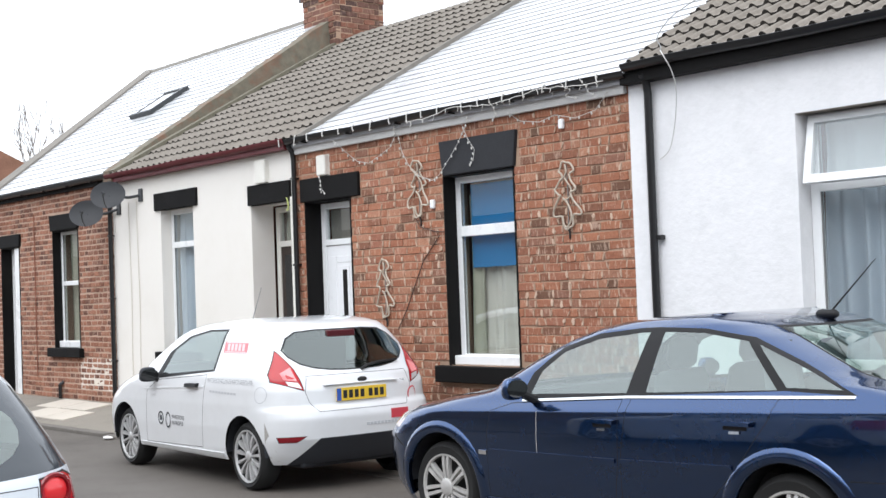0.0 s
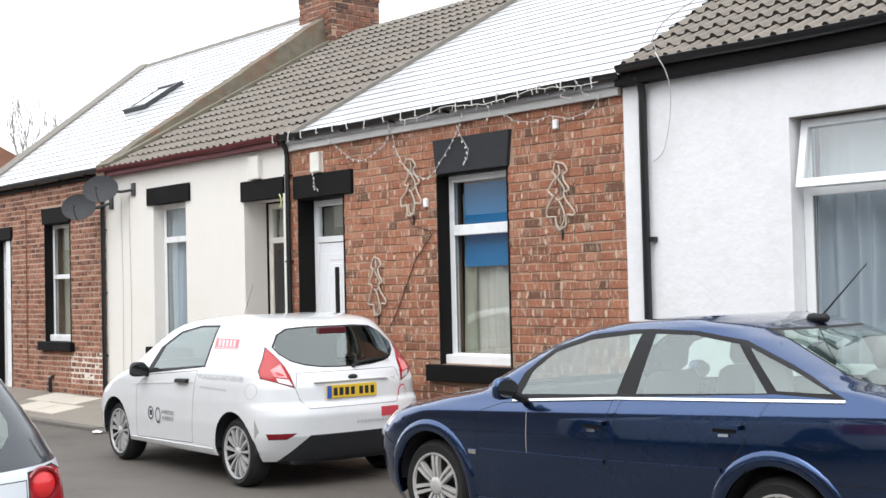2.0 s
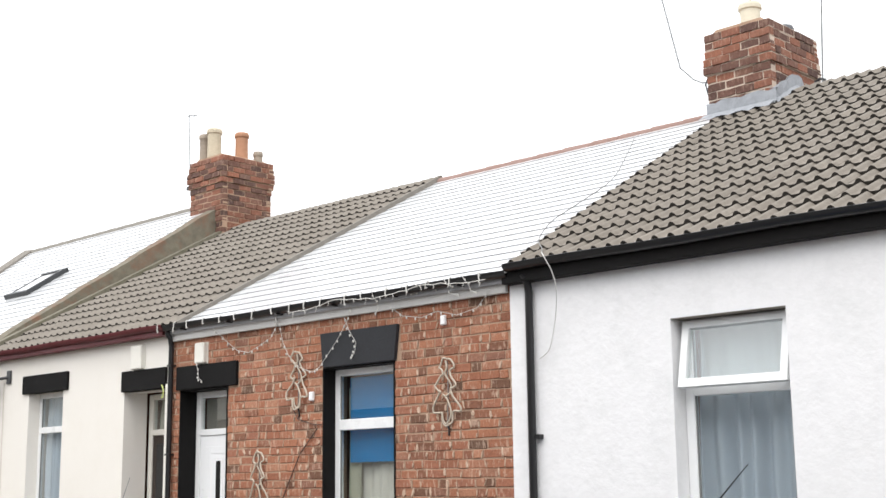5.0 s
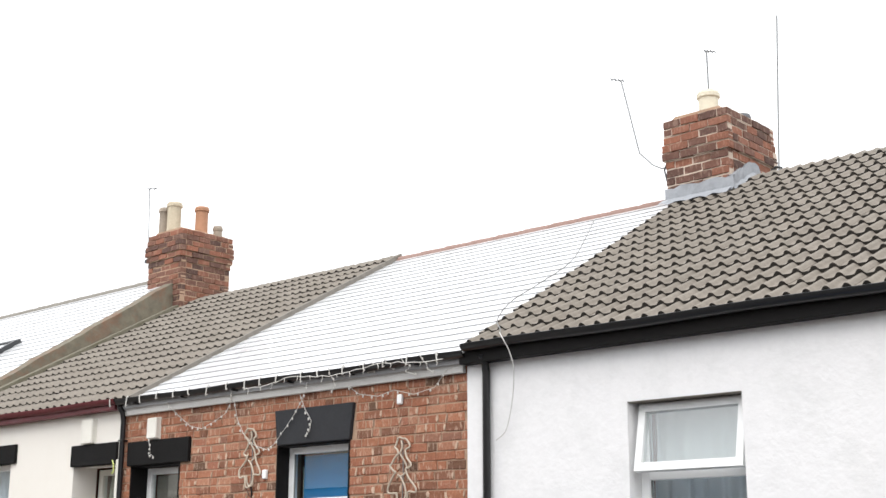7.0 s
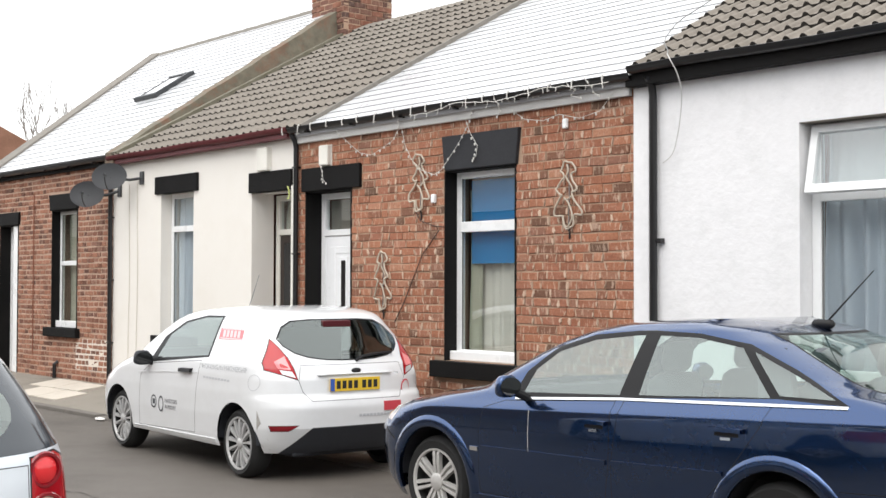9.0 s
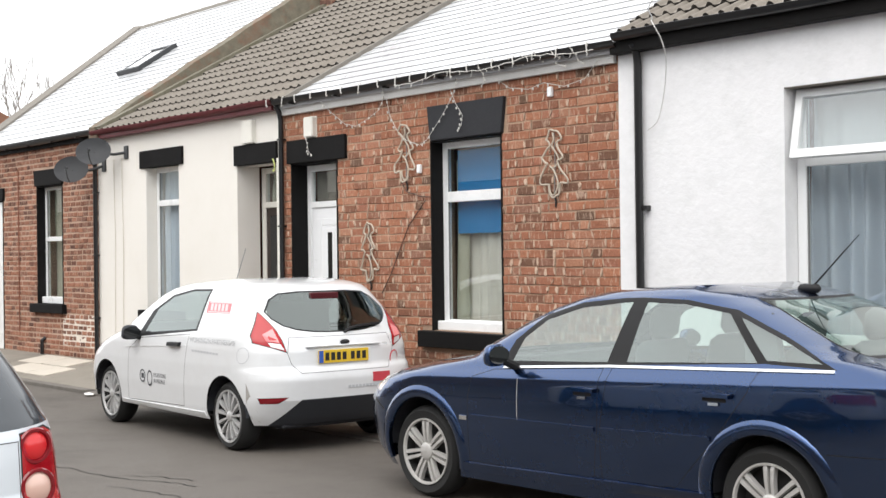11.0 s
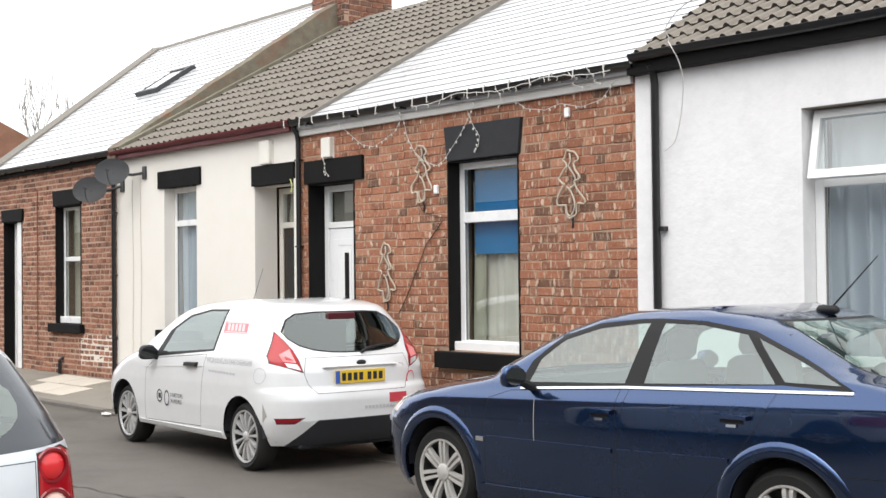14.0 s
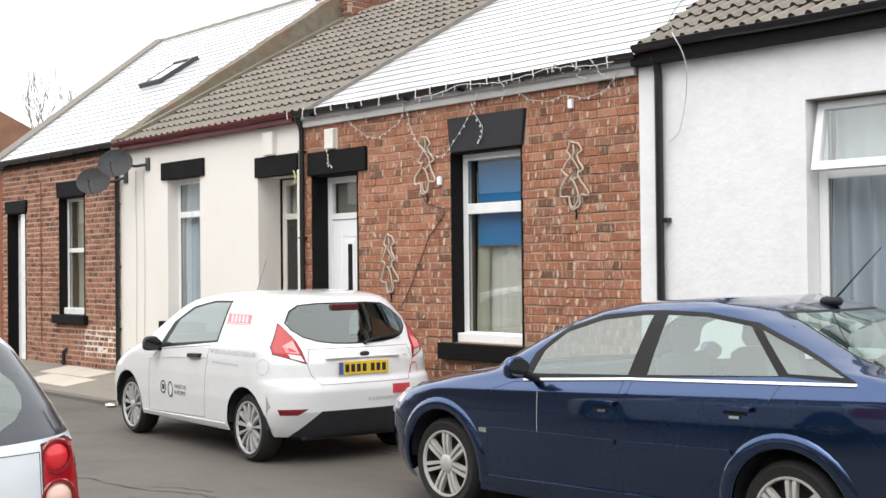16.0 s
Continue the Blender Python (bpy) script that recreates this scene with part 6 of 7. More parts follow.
wp = tube([(3.835, 0.04, 0.995), (3.83, 0.10, 1.025), (3.815, 0.22, 1.045), (3.775, 0.45, 1.055)], 0.013, 6)
part("wiper", wp, "trim_black", car, "black rear wiper")
part("roof_aerial", tube([(1.77, 0.1, 1.375), (1.98, 0.11, 1.735)], 0.005, 5, r_end=0.0025), "grey_metal", car, "thin grey roof aerial")
part("swage_line", strip(HATCH, [(1.30, 0.795), (1.9, 0.83), (2.60, 0.862)], 0.016, 0.004), "paint_white", car, smooth=60)
part("side_skirt", strip(HATCH, [(1.2, 0.262), (2.94, 0.278)], 0.045, 0.012), "paint_white", car)


def decal(name, pts, mat, lab=""):
    """A thin vinyl patch laid on the flank; pts are (x, z) corners, in order."""
    bm = bmesh.new()
    vs = [bm.verts.new((x, -half_width(HATCH, x, z) - 0.002, z)) for x, z in pts]
    bm.faces.new(vs)
    return part(name, bm, mat, car, lab)


patch = decal("sign_panel", [(2.80, 1.160), (3.235, 1.164), (3.20, 1.258), (2.76, 1.260)], "sign_faded", "faded red company panel")
for i in range(5):
    x = 2.86 + i * 0.068
    bm = bmesh.new()
    vs = [bm.verts.new((xx + (0.0 if z < 1.2 else -0.03), -half_width(HATCH, xx, z) - 0.004, z)) for xx, z in ((x, 1.182), (x + 0.046, 1.182), (x + 0.046, 1.242), (x, 1.242))]
    bm.faces.new(vs)
    part("sign_bar", bm, "sign_pink", patch)
for z0, z1, xa, xb in ((1.166, 1.176, 2.825, 3.228), (1.247, 1.257, 2.797, 3.205)):
    bm = bmesh.new()
    bm.faces.new([bm.verts.new((x, -half_width(HATCH, x, z) - 0.004, z)) for x, z in ((xa, z0), (xb, z0), (xb, z1), (xa, z1))])
    part("sign_edge", bm, "sign_pink", patch)


def lettering(text, size, mat, parent, m, name="lettering"):
    """A line of lettering, word by word."""
    along = 0.0
    for word in text.split():
        ob = one_word(word, size, mat, parent, m @ Matrix.Translation((along, 0, 0)), name)
        along += max(v.co.x for v in ob.data.vertices) + 0.3 * size


def one_word(text, size, mat, parent, m, name):
    cu = bpy.data.curves.new(name, "FONT")
    cu.body, cu.size = text, size
    tmp = bpy.data.objects.new(name, cu)
    scene.collection.objects.link(tmp)
    bpy.context.view_layer.update()
    me = bpy.data.meshes.new_from_object(tmp.evaluated_get(bpy.context.evaluated_depsgraph_get()))
    bpy.data.objects.remove(tmp)
    me.materials.clear()
    me.materials.append(MATS[mat])
    ob = new(name, me)
    ob.parent, ob.matrix_basis = parent, m
    return ob


lettering("WORKING IN PARTNERSHIP", 0.066, "sign_grey", car, pose(2.70, -0.853, 0.902, 104, 0, 0.6))
for i in range(9):
    x = 2.725 + i * 0.056
    decal("web_bar", [(x, 0.818 - i * 0.001), (x + 0.044, 0.817 - i * 0.001), (x + 0.044, 0.835 - i * 0.001), (x, 0.836 - i * 0.001)], "sign_grey")
for cx, cz, rx, rz, mt in ((1.70, 0.535, 0.062, 0.062, "sign_dark"), (1.86, 0.522, 0.055, 0.075, "sign_dark")):
    bm = bmesh.new()
    outer_r = [bm.verts.new((cx + rx * math.cos(t), -half_width(HATCH, cx, cz) - 0.003, cz + rz * math.sin(t))) for t in [2 * math.pi * i / 24 for i in range(24)]]
    inner_r = [bm.verts.new((cx + 0.78 * rx * math.cos(t), -half_width(HATCH, cx, cz) - 0.003, cz + 0.78 * rz * math.sin(t))) for t in [2 * math.pi * i / 24 for i in range(24)]]
    for i in range(24):
        bm.faces.new((outer_r[i], outer_r[(i + 1) % 24], inner_r[(i + 1) % 24], inner_r[i]))
    part("ring_emblem", bm, mt, car)
decal("emblem_dot", [(1.675, 0.512), (1.728, 0.512), (1.728, 0.560), (1.675, 0.560)], "sign_dark")
for k, words in enumerate(("IN PEOPLE", "INVESTORS")):
    z = 0.485 + k * 0.056
    lettering(words, 0.052, "sign_dark", car, pose(1.95, -half_width(HATCH, 2.08, z) - 0.006, z, 90, 0, 0))
# round sticker and red panel on the bumper
bm = bmesh.new()
o = [bm.verts.new((3.868 - 0.10 * max(0, math.cos(t)) * 0.35, 0.545 + 0.055 * math.cos(t), 0.745 + 0.075 * math.sin(t))) for t in [2 * math.pi * i / 24 for i in range(24)]]
n_ = [bm.verts.new((3.870 - 0.10 * max(0, math.cos(t)) * 0.3, 0.545 + 0.045 * math.cos(t), 0.745 + 0.063 * math.sin(t))) for t in [2 * math.pi * i / 24 for i in range(24)]]
for i in range(24):
    bm.faces.new((o[i], o[(i + 1) % 24], n_[(i + 1) % 24], n_[i]))
part("round_sticker", bm, "sign_red", car, "red ring sticker")
part("bumper_sign", box(3.951, 3.957, 0.255, 0.43, 0.565, 0.645), "sign_red", car, "small red company panel")
for i in range(12):
    y0 = 0.0 + i * 0.036
    part("web_bar", box(3.956, 3.9585, y0, y0 + 0.026, 0.527, 0.548), "sign_grey", car)
part("model_badge", box(3.853, 3.862, 0.36, 0.47, 0.865, 0.888, 0.002), "chrome", car)
bm = bmesh.new()
rim_a, rim_b = [[bm.verts.new((3.60 + r * math.cos(t), -half_width(HATCH, 3.60 + r * math.cos(t), 0.825 + r * math.sin(t)) - 0.002, 0.825 + r * math.sin(t))) for t in [2 * math.pi * k / 28 for k in range(28)]] for r in (0.068, 0.063)]
for k in range(28):
    bm.faces.new((rim_a[k], rim_a[(k + 1) % 28], rim_b[(k + 1) % 28], rim_b[k]))
part("filler_flap", bm, "sign_grey", car, "round filler flap joint")
decal("road_dirt", [(3.655, 0.30), (3.70, 0.27), (3.725, 0.36), (3.70, 0.50), (3.665, 0.60), (3.652, 0.45)], "road_dirt", "grey road dirt behind the wheel")
part("windscreen", cut_out(skin, [(-0.70, 1.0), (0.70, 1.0), (0.52, 1.33), (-0.52, 1.33)], "rear", lambda c: c.x < 1.7), "van_glass", car, smooth=40)
part("body", skin, "paint_white", car, smooth=40)
seat(car, 1.75, -0.36)
seat(car, 1.75, 0.36)
part("bulkhead", box(2.70, 2.74, -0.6, 0.6, 0.6, 1.25, 0.02), "cabin_dark", car)
part("dashboard", box(1.25, 1.55, -0.62, 0.62, 0.62, 0.93, 0.06), "cabin_dark", car)
part("steering_wheel", tube([(1.66 + 0.05 * math.sin(t), 0.36 + 0.18 * math.cos(t), 0.93 + 0.17 * math.sin(t)) for t in [2 * math.pi * i / 20 for i in range(20)]], 0.014, 6, closed=True), "cabin_dark", car)

# dark blue five-door saloon
def door_pull(door, x0, x1, z, sd):
    """A body-coloured bar over a dark strip that paints the hollow's shade, with a bright tongue below."""
    xm = (x0 + x1) / 2
    part("handle_hollow", strip(SALOON, [(x0 + 0.035, z - 0.012), (xm, z - 0.014), (x1 - 0.035, z - 0.012)], 0.05, 0.002, sd), "cabin_dark", door, smooth=50)
    part("handle", strip(SALOON, [(x0, z), (x0 + 0.03, z + 0.003), (x1 - 0.03, z + 0.005), (x1, z + 0.003)], 0.028, 0.036, sd), "paint_blue", door, smooth=50)
    part("handle_tongue", strip(SALOON, [(xm - 0.032, z - 0.045), (xm + 0.032, z - 0.043)], 0.02, 0.012, sd), "chrome", door, smooth=50)


car, skin = car_basics("blue_saloon", pose(-7.510, -1.905, 0.0, 0, 0, 1.17), "dark blue five-door hatchback saloon car parked at the kerb",
                       SALOON, "paint_blue", (0.93, 3.632), 0.312, 0.222, 0.362, "alloy", 7, 0.019, 0.745)
side_window(car, skin, [(1.66, 0.938), (1.735, 1.10), (1.93, 1.262), (2.21, 1.345), (2.535, 1.378), (2.668, 1.383), (2.60, 0.992)],
            [(1.755, 0.972), (1.81, 1.115), (1.965, 1.235), (2.225, 1.313), (2.54, 1.35), (2.605, 1.353), (2.535, 1.005)])
side_window(car, skin, [(2.668, 1.383), (3.0, 1.375), (3.345, 1.328), (3.60, 1.053), (2.60, 0.992)],
            [(2.715, 1.355), (2.995, 1.35), (3.312, 1.306), (3.555, 1.056), (2.68, 1.013)])
side_window(car, skin, [(3.345, 1.328), (3.66, 1.205), (4.03, 1.042), (3.60, 1.053)],
            [(3.39, 1.288), (3.645, 1.19), (3.94, 1.068), (3.61, 1.07)], name="quarter_window")
for sd in (-1, 1):
    flank = lambda c, sd=sd: c.y * sd > 0.4
    d = panel(car, skin, [(1.385, 0.30), (2.49, 0.30), (2.505, 0.61), (2.57, 0.975), (1.62, 0.915), (1.44, 0.86), (1.40, 0.72)], "side", flank, "paint_blue", "front_door", 0.004)
    door_pull(d, 2.29, 2.50, 0.836, sd)
    part("door_moulding", strip(SALOON, [(1.43, 0.600), (2.485, 0.612)], 0.03, 0.012, sd), "paint_blue", d, smooth=50)
    d = panel(car, skin, [(2.51, 0.30), (3.10, 0.34), (3.33, 0.635), (3.50, 0.813), (3.59, 1.028), (2.585, 0.977), (2.52, 0.61)], "side", flank, "paint_blue", "rear_door", 0.004)
    door_pull(d, 3.22, 3.44, 0.871, sd)
    part("door_moulding", strip(SALOON, [(2.53, 0.614), (3.30, 0.635)], 0.03, 0.012, sd), "paint_blue", d, smooth=50)
    part("chrome_strip", strip(SALOON, [(1.70, 0.932), (2.56, 0.985), (4.02, 1.037)], 0.017, 0.007, sd), "chrome", car, "bright chrome window strip", smooth=50)
    panel(car, skin, [(0.25, 0.70), (0.46, 0.69), (0.60, 0.84), (0.42, 0.83)], "side", lambda c, sd=sd: c.y * sd > 0.25, "lamp_clear", "headlamp", 0.004, "clear headlamp")
    mirror(car, 1.785, sd * 1.0, 1.02, "paint_blue", sd, 0.7)
    part("side_repeater", strip(SALOON, [(1.325, 0.585), (1.395, 0.585)], 0.034, 0.010, sd), "chrome", car)
    part("sill", strip(SALOON, [(1.33, 0.262), (3.24, 0.30)], 0.07, 0.016, sd), "paint_blue", car, smooth=50)
    for cx in (0.93, 3.632):
        bm, rows = bmesh.new(), []
        for i in range(25):
            t = math.pi * (i / 24 * 1.16 - 0.08)
            row = []
            for r, pr in ((0.358, -0.02), (0.360, 0.010), (0.372, 0.016), (0.40, 0.016), (0.428, 0.009), (0.442, -0.002)):
                x, z = cx + r * math.cos(t), 0.327 + r * math.sin(t)
                row.append(bm.verts.new((x, sd * (half_width(SALOON, x, max(z, 0.19)) + pr), z)))
            rows.append(row)
        for a, b in zip(rows, rows[1:]):
            for k in range(5):
                bm.faces.new((a[k], b[k], b[k + 1], a[k + 1]))
        bmesh.ops.recalc_face_normals(bm, faces=bm.faces)
        part("arch_flare", bm, "paint_blue", car, smooth=60)
    lamp = panel(car, skin, [(4.365, 0.68), (4.70, 0.68), (4.70, 0.985), (4.372, 0.985)], "side", lambda c, sd=sd: c.y * sd > 0.3 and c.x > 4.2, "lamp_red", "tail_lamp", 0.005, "red tail lamp with a pale upper lens")
    part("upper_lens", cut_out(skin, [(4.374, 0.99), (4.70, 0.99), (4.70, 1.04), (4.41, 1.04)], "side", lambda c, sd=sd: c.y * sd > 0.3 and c.x > 4.2), "lamp_clear", lamp, "pale clear lens", smooth=40)
    panel(car, skin, [(0.395, 0.645), (0.53, 0.575), (0.525, 0.565), (0.39, 0.633)], "side", flank, "trim_black", "bumper_joint", 0.001)
    panel(car, skin, [(3.335, 0.52), (3.34, 0.52), (3.345, 0.63), (3.34, 0.63)], "side", flank, "trim_black", "panel_joint", 0.0005)
part("fuel_joint", strip(SALOON, [(3.99, 0.62), (4.5, 0.64)], 0.006, 0.001), "trim_black", car)
back = [(-0.50, 1.385), (-0.62, 1.13), (-0.6, 1.095), (0.6, 1.095), (0.62, 1.13), (0.50, 1.385)]
ring = cut_out(skin, back, "rear", lambda c: c.x > 3.2)
pane = cut_out(ring, shrink(back, 0.012), "rear", lambda c: True)
rw = part("rear_window", ring, "trim_black", car, smooth=40)
part("pane", pane, "car_glass", rw, smooth=40)
pane = cut_out(skin, [(-0.72, 0.99), (0.72, 0.99), (0.50, 1.36), (-0.50, 1.36)], "rear", lambda c: c.x < 2.02)
part("windscreen", pane, "car_glass", car, smooth=40)
part("body", skin, "paint_blue", car, smooth=40)
for sx in (1.95, 2.95):
    for sy in (-0.37, 0.37):
        seat(car, sx, sy)
part("dashboard", box(1.45, 1.75, -0.66, 0.66, 0.62, 0.98, 0.06), "cabin_dark", car)
for sd in (-1, 1):
    bm = bmesh.new()
    a = [bm.verts.new((x, sd * y, z)) for x, y, z in ((3.44, 0.74, 1.0), (3.66, 0.74, 1.0), (3.52, 0.60, 1.31), (3.32, 0.60, 1.33))]
    b = [bm.verts.new((v.co.x, v.co.y - sd * 0.05, v.co.z)) for v in a]
    bm.faces.new(a)
    bm.faces.new(b[::-1])
    for i in range(4):
        bm.faces.new((a[i], b[i], b[(i + 1) % 4], a[(i + 1) % 4]))
    bmesh.ops.recalc_face_normals(bm, faces=bm.faces)
    part("pillar_trim", bm, "seat_grey", car, "grey inner pillar cover")
part("parcel_shelf", box(3.55, 4.15, -0.6, 0.6, 0.98, 1.01, 0.005), "cabin_dark", car)
part("shelf_paper", box(3.80, 3.98, -0.42, -0.05, 1.012, 1.02), "pale_slab", car, "pale papers on the rear shelf")
fin = bmesh.new()
add_box(fin, 3.31, 3.45, -0.03, 0.03, 1.40, 1.452, 0.018)
fin_ob = part("aerial_base", fin, "trim_black", car, smooth=50)
part("roof_aerial", tube([(3.41, 0, 1.445), (3.70, 0.0, 1.735)], 0.006, 6, r_end=0.003), "trim_black", fin_ob, "thin black roof aerial")
part("scratch", strip(SALOON, [(1.848, 0.60), (1.853, 0.62)], 0.02, 0.002), "fascia_grey", car)
bm = bmesh.new()
for i in range(6):
    z = 0.63 + i * 0.04
    w, w2 = half_width(SALOON, 1.85, z) + 0.002, half_width(SALOON, 1.85, z + 0.04) + 0.002
    bm.faces.new([bm.verts.new(p) for p in ((1.849 + i * 0.001, -w, z), (1.853 + i * 0.001, -w, z), (1.854 + i * 0.001, -w2, z + 0.04), (1.850 + i * 0.001, -w2, z + 0.04))])
part("paint_run", bm, "fascia_grey", car, "pale streak down the door")

# silver small hatchback on the near side of the road
SMALL = dict(HATCH, rear=[(0.18, 3.82), (0.28, 3.90), (0.45, 3.97), (0.62, 3.98), (0.69, 3.955), (0.72, 3.93), (0.95, 3.91), (1.0, 3.89), (1.1, 3.83), (1.2, 3.76), (1.3, 3.68), (1.36, 3.63), (1.40, 3.56), (1.42, 3.42), (1.443, 3.2), (1.455, 2.95)],
             rr=[(0.2, 0.42), (0.9, 0.40), (1.1, 0.36), (1.4, 0.32)])
car, skin = car_basics("silver_hatchback", pose(-8.69, -6.89, 0.0, 0, 0, 0), "small silver hatchback car parked across the road",
                       SMALL, "paint_silver", (0.82, 3.309), 0.30, 0.215, 0.345, "hubcap", 10, 0.0, 0.755)
side_window(car, skin, [(1.56, 0.93), (1.70, 1.15), (1.995, 1.30), (2.351, 1.36), (3.25, 1.36), (3.40, 1.02)],
            [(1.80, 0.98), (1.865, 1.18), (2.05, 1.268), (2.385, 1.323), (3.15, 1.325), (3.30, 1.045)], glass="van_glass")
outer = [(-0.655, 0.99), (-0.60, 0.945), (0.60, 0.985), (0.78, 0.995), (0.755, 1.12), (0.68, 1.28), (0.56, 1.365), (-0.50, 1.365), (-0.60, 1.28)]
ring = cut_out(skin, outer, "rear", lambda c: c.x > 3.3)
pane = cut_out(ring, [(0.03 + 0.54 * abs(math.cos(t)) ** 0.8 * (1 if math.cos(t) > 0 else -1), 1.155 + 0.165 * abs(math.sin(t)) ** 0.9 * (1 if math.sin(t) > 0 else -1)) for t in [2 * math.pi * i / 24 for i in range(24)]], "rear", lambda c: True)
rw = part("rear_window", ring, "tinted_glass_edge", car, "dark grey rear window surround", smooth=40)
part("pane", pane, "car_glass", rw, smooth=40)
for sd in (-1, 1):
    poly = [(sd * 0.60, 0.62), (sd * 0.90, 0.62), (sd * 0.90, 0.90), (sd * 0.735, 0.985), (sd * 0.60, 0.968)]
    lamp = panel(car, skin, poly, "rear", lambda c: c.x > 3.5, "lamp_red", "tail_lamp", 0.008, "red tail lamp with two round lenses")
    for cz, mt, r in ((0.912, "lamp_red_bright", 0.060), (0.748, "lamp_amber", 0.066)):
        bm = bmesh.new()
        bmesh.ops.create_uvsphere(bm, u_segments=20, v_segments=10, radius=r)
        for v in bm.verts:
            v.co.x *= 0.45
        x = 3.5
        while half_width(SMALL, x, cz) > 0.70 and x < 3.99:
            x += 0.004
        part("lens_ring", tube([(0.012, (r + 0.004) * math.cos(t), (r + 0.004) * math.sin(t)) for t in [2 * math.pi * i / 24 for i in range(24)]], 0.010, 6, closed=True), "lamp_red_deep", lamp,
             at=Matrix.Translation((x + 0.012, sd * 0.668, cz)) @ Matrix.Rotation(sd * radians(8), 4, "Z"))
        part("round_lens", bm, mt, lamp, smooth=60, at=Matrix.Translation((x + 0.012, sd * 0.668, cz)) @ Matrix.Rotation(sd * radians(8), 4, "Z"))
panel(car, skin, [(-0.595, 0.66), (0.595, 0.66), (0.595, 0.965), (0.0, 0.94), (-0.595, 0.94)], "rear", lambda c: c.x > 3.5, "paint_silver", "tailgate", 0.004)
part("windscreen", cut_out(skin, [(-0.70, 1.0), (0.70, 1.0), (0.52, 1.33), (-0.52, 1.33)], "rear", lambda c: c.x < 1.7), "van_glass", car, smooth=40)
part("body", skin, "paint_silver", car, smooth=40)
for sx, sy in ((1.85, -0.36), (1.85, 0.36), (2.75, -0.36), (2.75, 0.36)):
    seat(car, sx, sy)


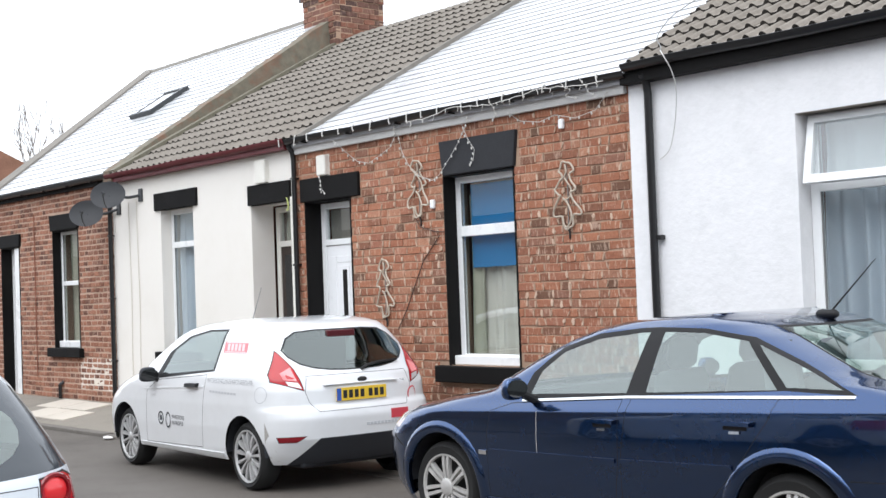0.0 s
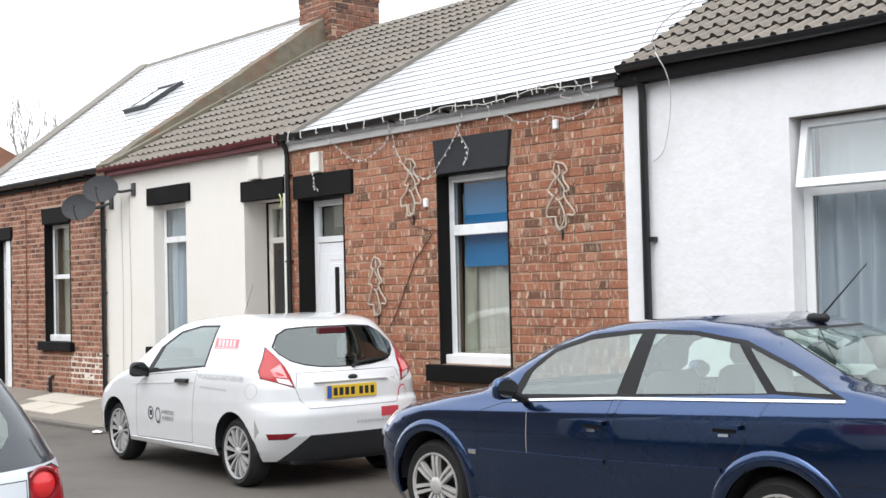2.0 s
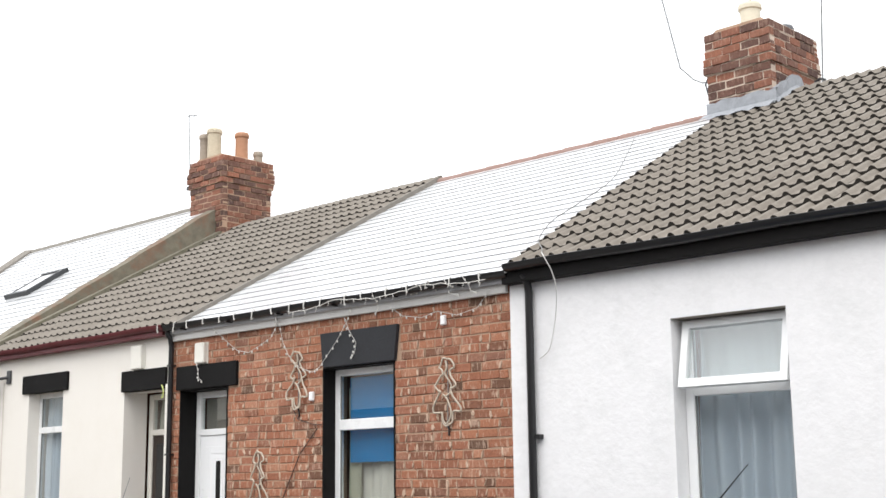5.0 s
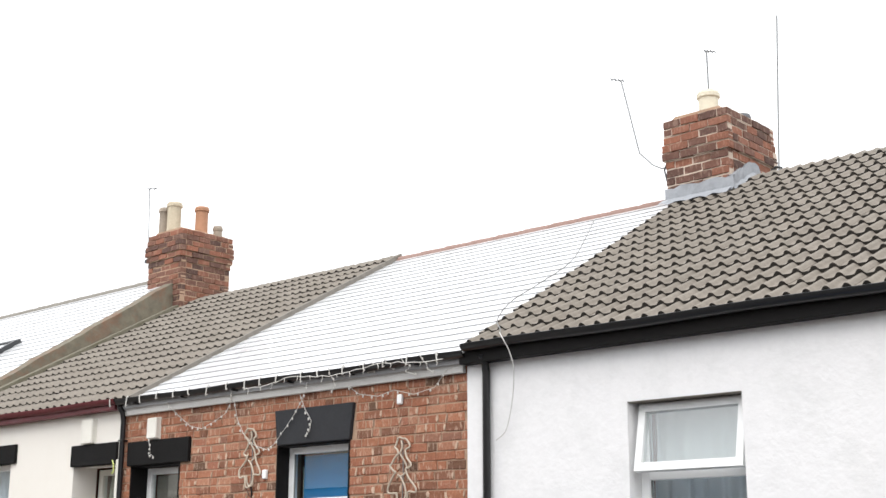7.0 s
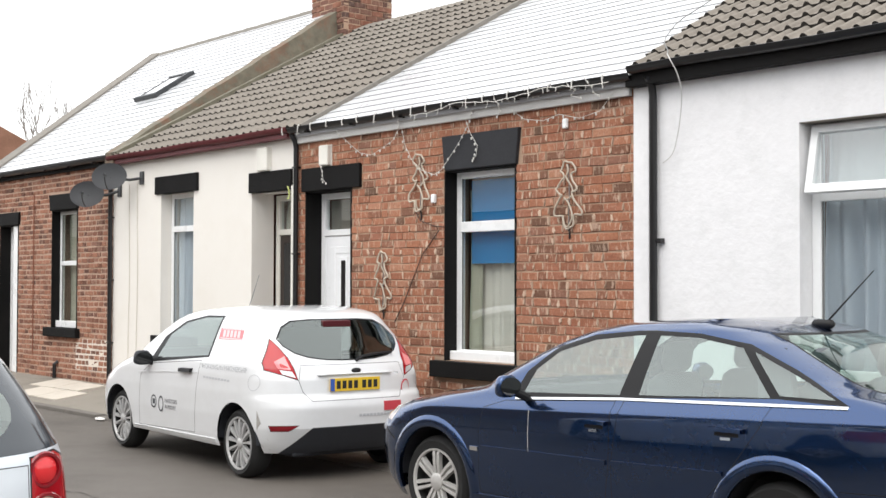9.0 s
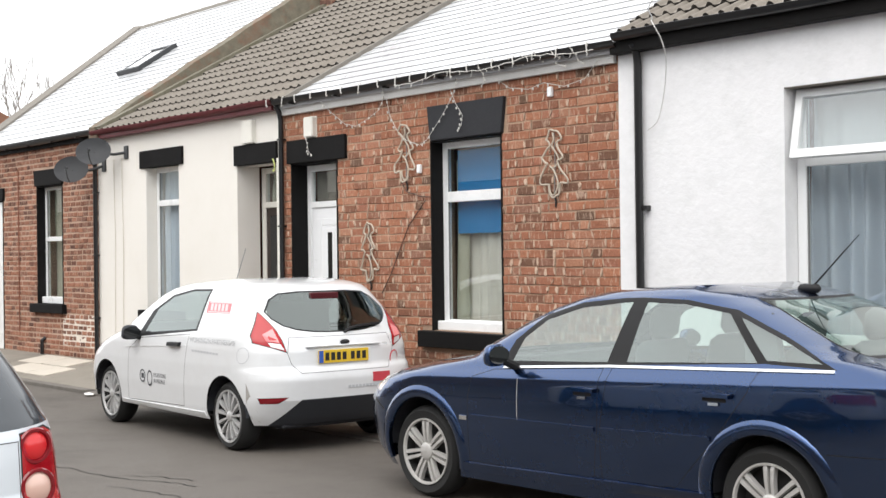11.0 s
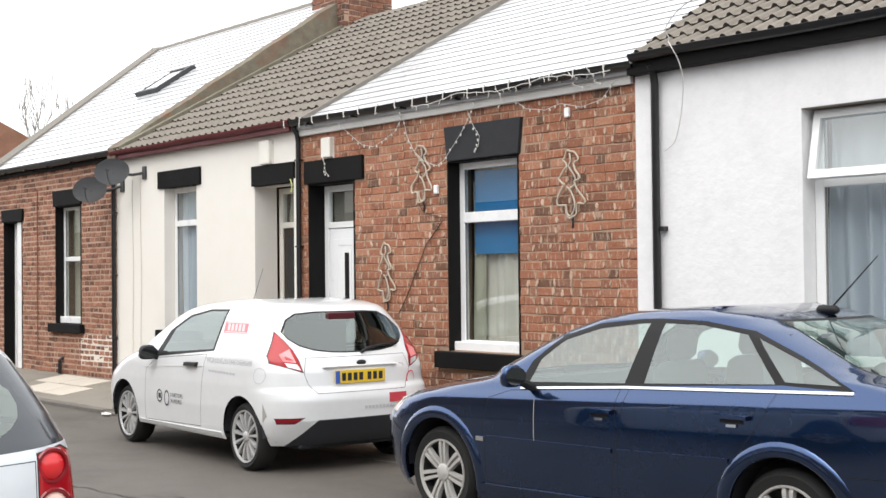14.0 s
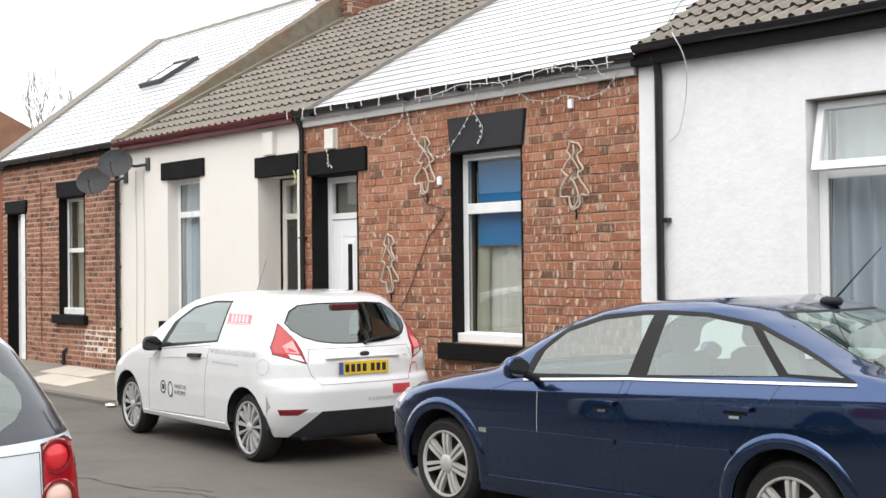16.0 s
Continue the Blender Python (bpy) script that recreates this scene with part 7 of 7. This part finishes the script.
# ---- brickwork of the two brick fronts ----
def brick_front(house, H, holes, blocks, course, lengths, mat, far_mat, seed, near, z0, joint=0.011, wear=0.0025, smears=0.0):
    """Lay bricks on a front, leaving out openings and stones. Those in the stretch `near` are single pieces, the rest is joined."""
    rng = random.Random(seed)
    cache, rest, daubs = {}, {"v": [], "f": []}, {"v": [], "f": []}
    single, k, z = 0, 0, z0
    inv = at_house(house)
    while z < H["top"] - 0.04:
        x = H["x0"] + 0.02 - rng.uniform(0, lengths[0])
        ph = rng.uniform(0, 6.28)
        while x < H["x1"] - 0.05:
            unit = rng.choice(lengths) * rng.uniform(0.95, 1.05)
            a, b = max(x, H["x0"] + 0.02), min(x + unit - joint, H["x1"] - 0.012)
            x += unit
            zc = z + course / 2
            for hx0, hx1, hz0, hz1 in holes + blocks:
                if hz0 - 0.02 < zc < hz1 + 0.02:
                    if hx0 <= a and b <= hx1:
                        a = b
                    elif a < hx0 < b:
                        b = hx0 - 0.004
                    elif a < hx1 < b:
                        a = hx1 + 0.004
            if b - a < 0.03:
                continue
            w = max(round((b - a) / 0.02) * 0.02, 0.04) if b - a > 0.06 else b - a
            w = min(w, b - a + 0.006)
            dz = 0.005 * math.sin(1.1 * a + 0.35 * k) + 0.003 * math.sin(3.7 * a + ph)
            j = rng.uniform(-0.006, 0.004)
            h = course - joint
            if single < 300 and near[0] <= a <= near[1] and near[2] <= z <= near[3]:
                key = (round(w, 2), rng.randrange(4))
                if key not in cache:
                    me = bpy.data.meshes.new("brick")
                    v, f = worn_brick(rng, w, h, wear)
                    me.from_pydata(v, [], f)
                    me.materials.append(MATS[mat])
                    cache[key] = me
                ob = new("brick", cache[key])
                ob.parent = house
                ob.matrix_basis = inv @ Matrix.Translation((a, j, z + dz)) @ Matrix.Rotation(rng.uniform(-0.014, 0.014), 4, "Y")
                single += 1
            else:
                n = len(rest["v"])
                v, f = worn_brick(rng, b - a, h, wear)
                rest["v"] += [(a + p[0], j + p[1], z + dz + p[2]) for p in v]
                rest["f"] += [tuple(n + q for q in t) for t in f]
            # old mortar daubed over the upright joints
            if smears and rng.random() < smears * (1.2 if z < 2.3 else 0.6) and b - a > 0.07 and b < H["x1"] - 0.06 and not any(q[0] - 0.05 < b < q[1] + 0.05 and q[2] - 0.05 < zc < q[3] + 0.05 for q in holes + blocks):
                n, m = len(daubs["v"]), 5
                cx, cz = b + joint / 2 + rng.uniform(-0.012, 0.006), z + dz + h * rng.uniform(0.35, 0.65)
                rx, rz, bend, t0 = rng.choice((0.004, 0.006, 0.008, 0.011, 0.015)), h * rng.uniform(0.3, 0.6), rng.gauss(0, 0.005), rng.uniform(0, 6.28)
                out = [(cx + rx * math.cos(t) * rng.uniform(0.6, 1.5) + bend * math.sin(t), cz + rz * math.sin(t) * rng.uniform(0.8, 1.15)) for t in [t0 + 2 * math.pi * i / m for i in range(m)]]
                daubs["v"] += [(p, -0.0085 + rng.uniform(-0.001, 0.001), q) for p, q in out] + [(p + (p - cx) * 0.25, 0.004, q + (q - cz) * 0.12) for p, q in out]
                daubs["f"] += [tuple(n + i for i in range(m))] + [(n + m + i, n + m + (i + 1) % m, n + (i + 1) % m, n + i) for i in range(m)]
        z += course
        k += 1
    for name, src, mt in (("brickwork", rest, far_mat), ("mortar_daub", daubs, "smear")):
        if not src["v"]:
            continue
        me = bpy.data.meshes.new(name)
        me.from_pydata(src["v"], [], src["f"])
        me.materials.append(MATS[mt])
        ob = new(name, me)
        ob.parent, ob.matrix_basis = house, inv
        tagged(ob, kind="stuff")


brick_front(house_3, H3, [W3, D3], [(-9.64, -8.52, 2.79, 3.135), (-12.12, -11.01, 2.712, 2.976), (-9.775, -8.43, 0.724, 0.888)], 0.084, (0.225, 0.225, 0.215, 0.115, 0.115),
            "brick_front", "brick_rest", 41, (-9.8, -7.2, 1.0, 3.3), 0.10, joint=0.012, wear=0.0035, smears=0.75)
brick_front(house_1, H1, [W1, D1], [(-19.09, -18.06, 2.788, 3.032), (-21.18, -20.28, 2.615, 2.823), (-19.195, -18.02, 0.827, 0.966)], 0.080, (0.175, 0.16, 0.12),
            "brick_far_part", "brick_far", 43, (-18.0, -16.9, 0.9, 3.4), 0.12, joint=0.023, wear=0.004)
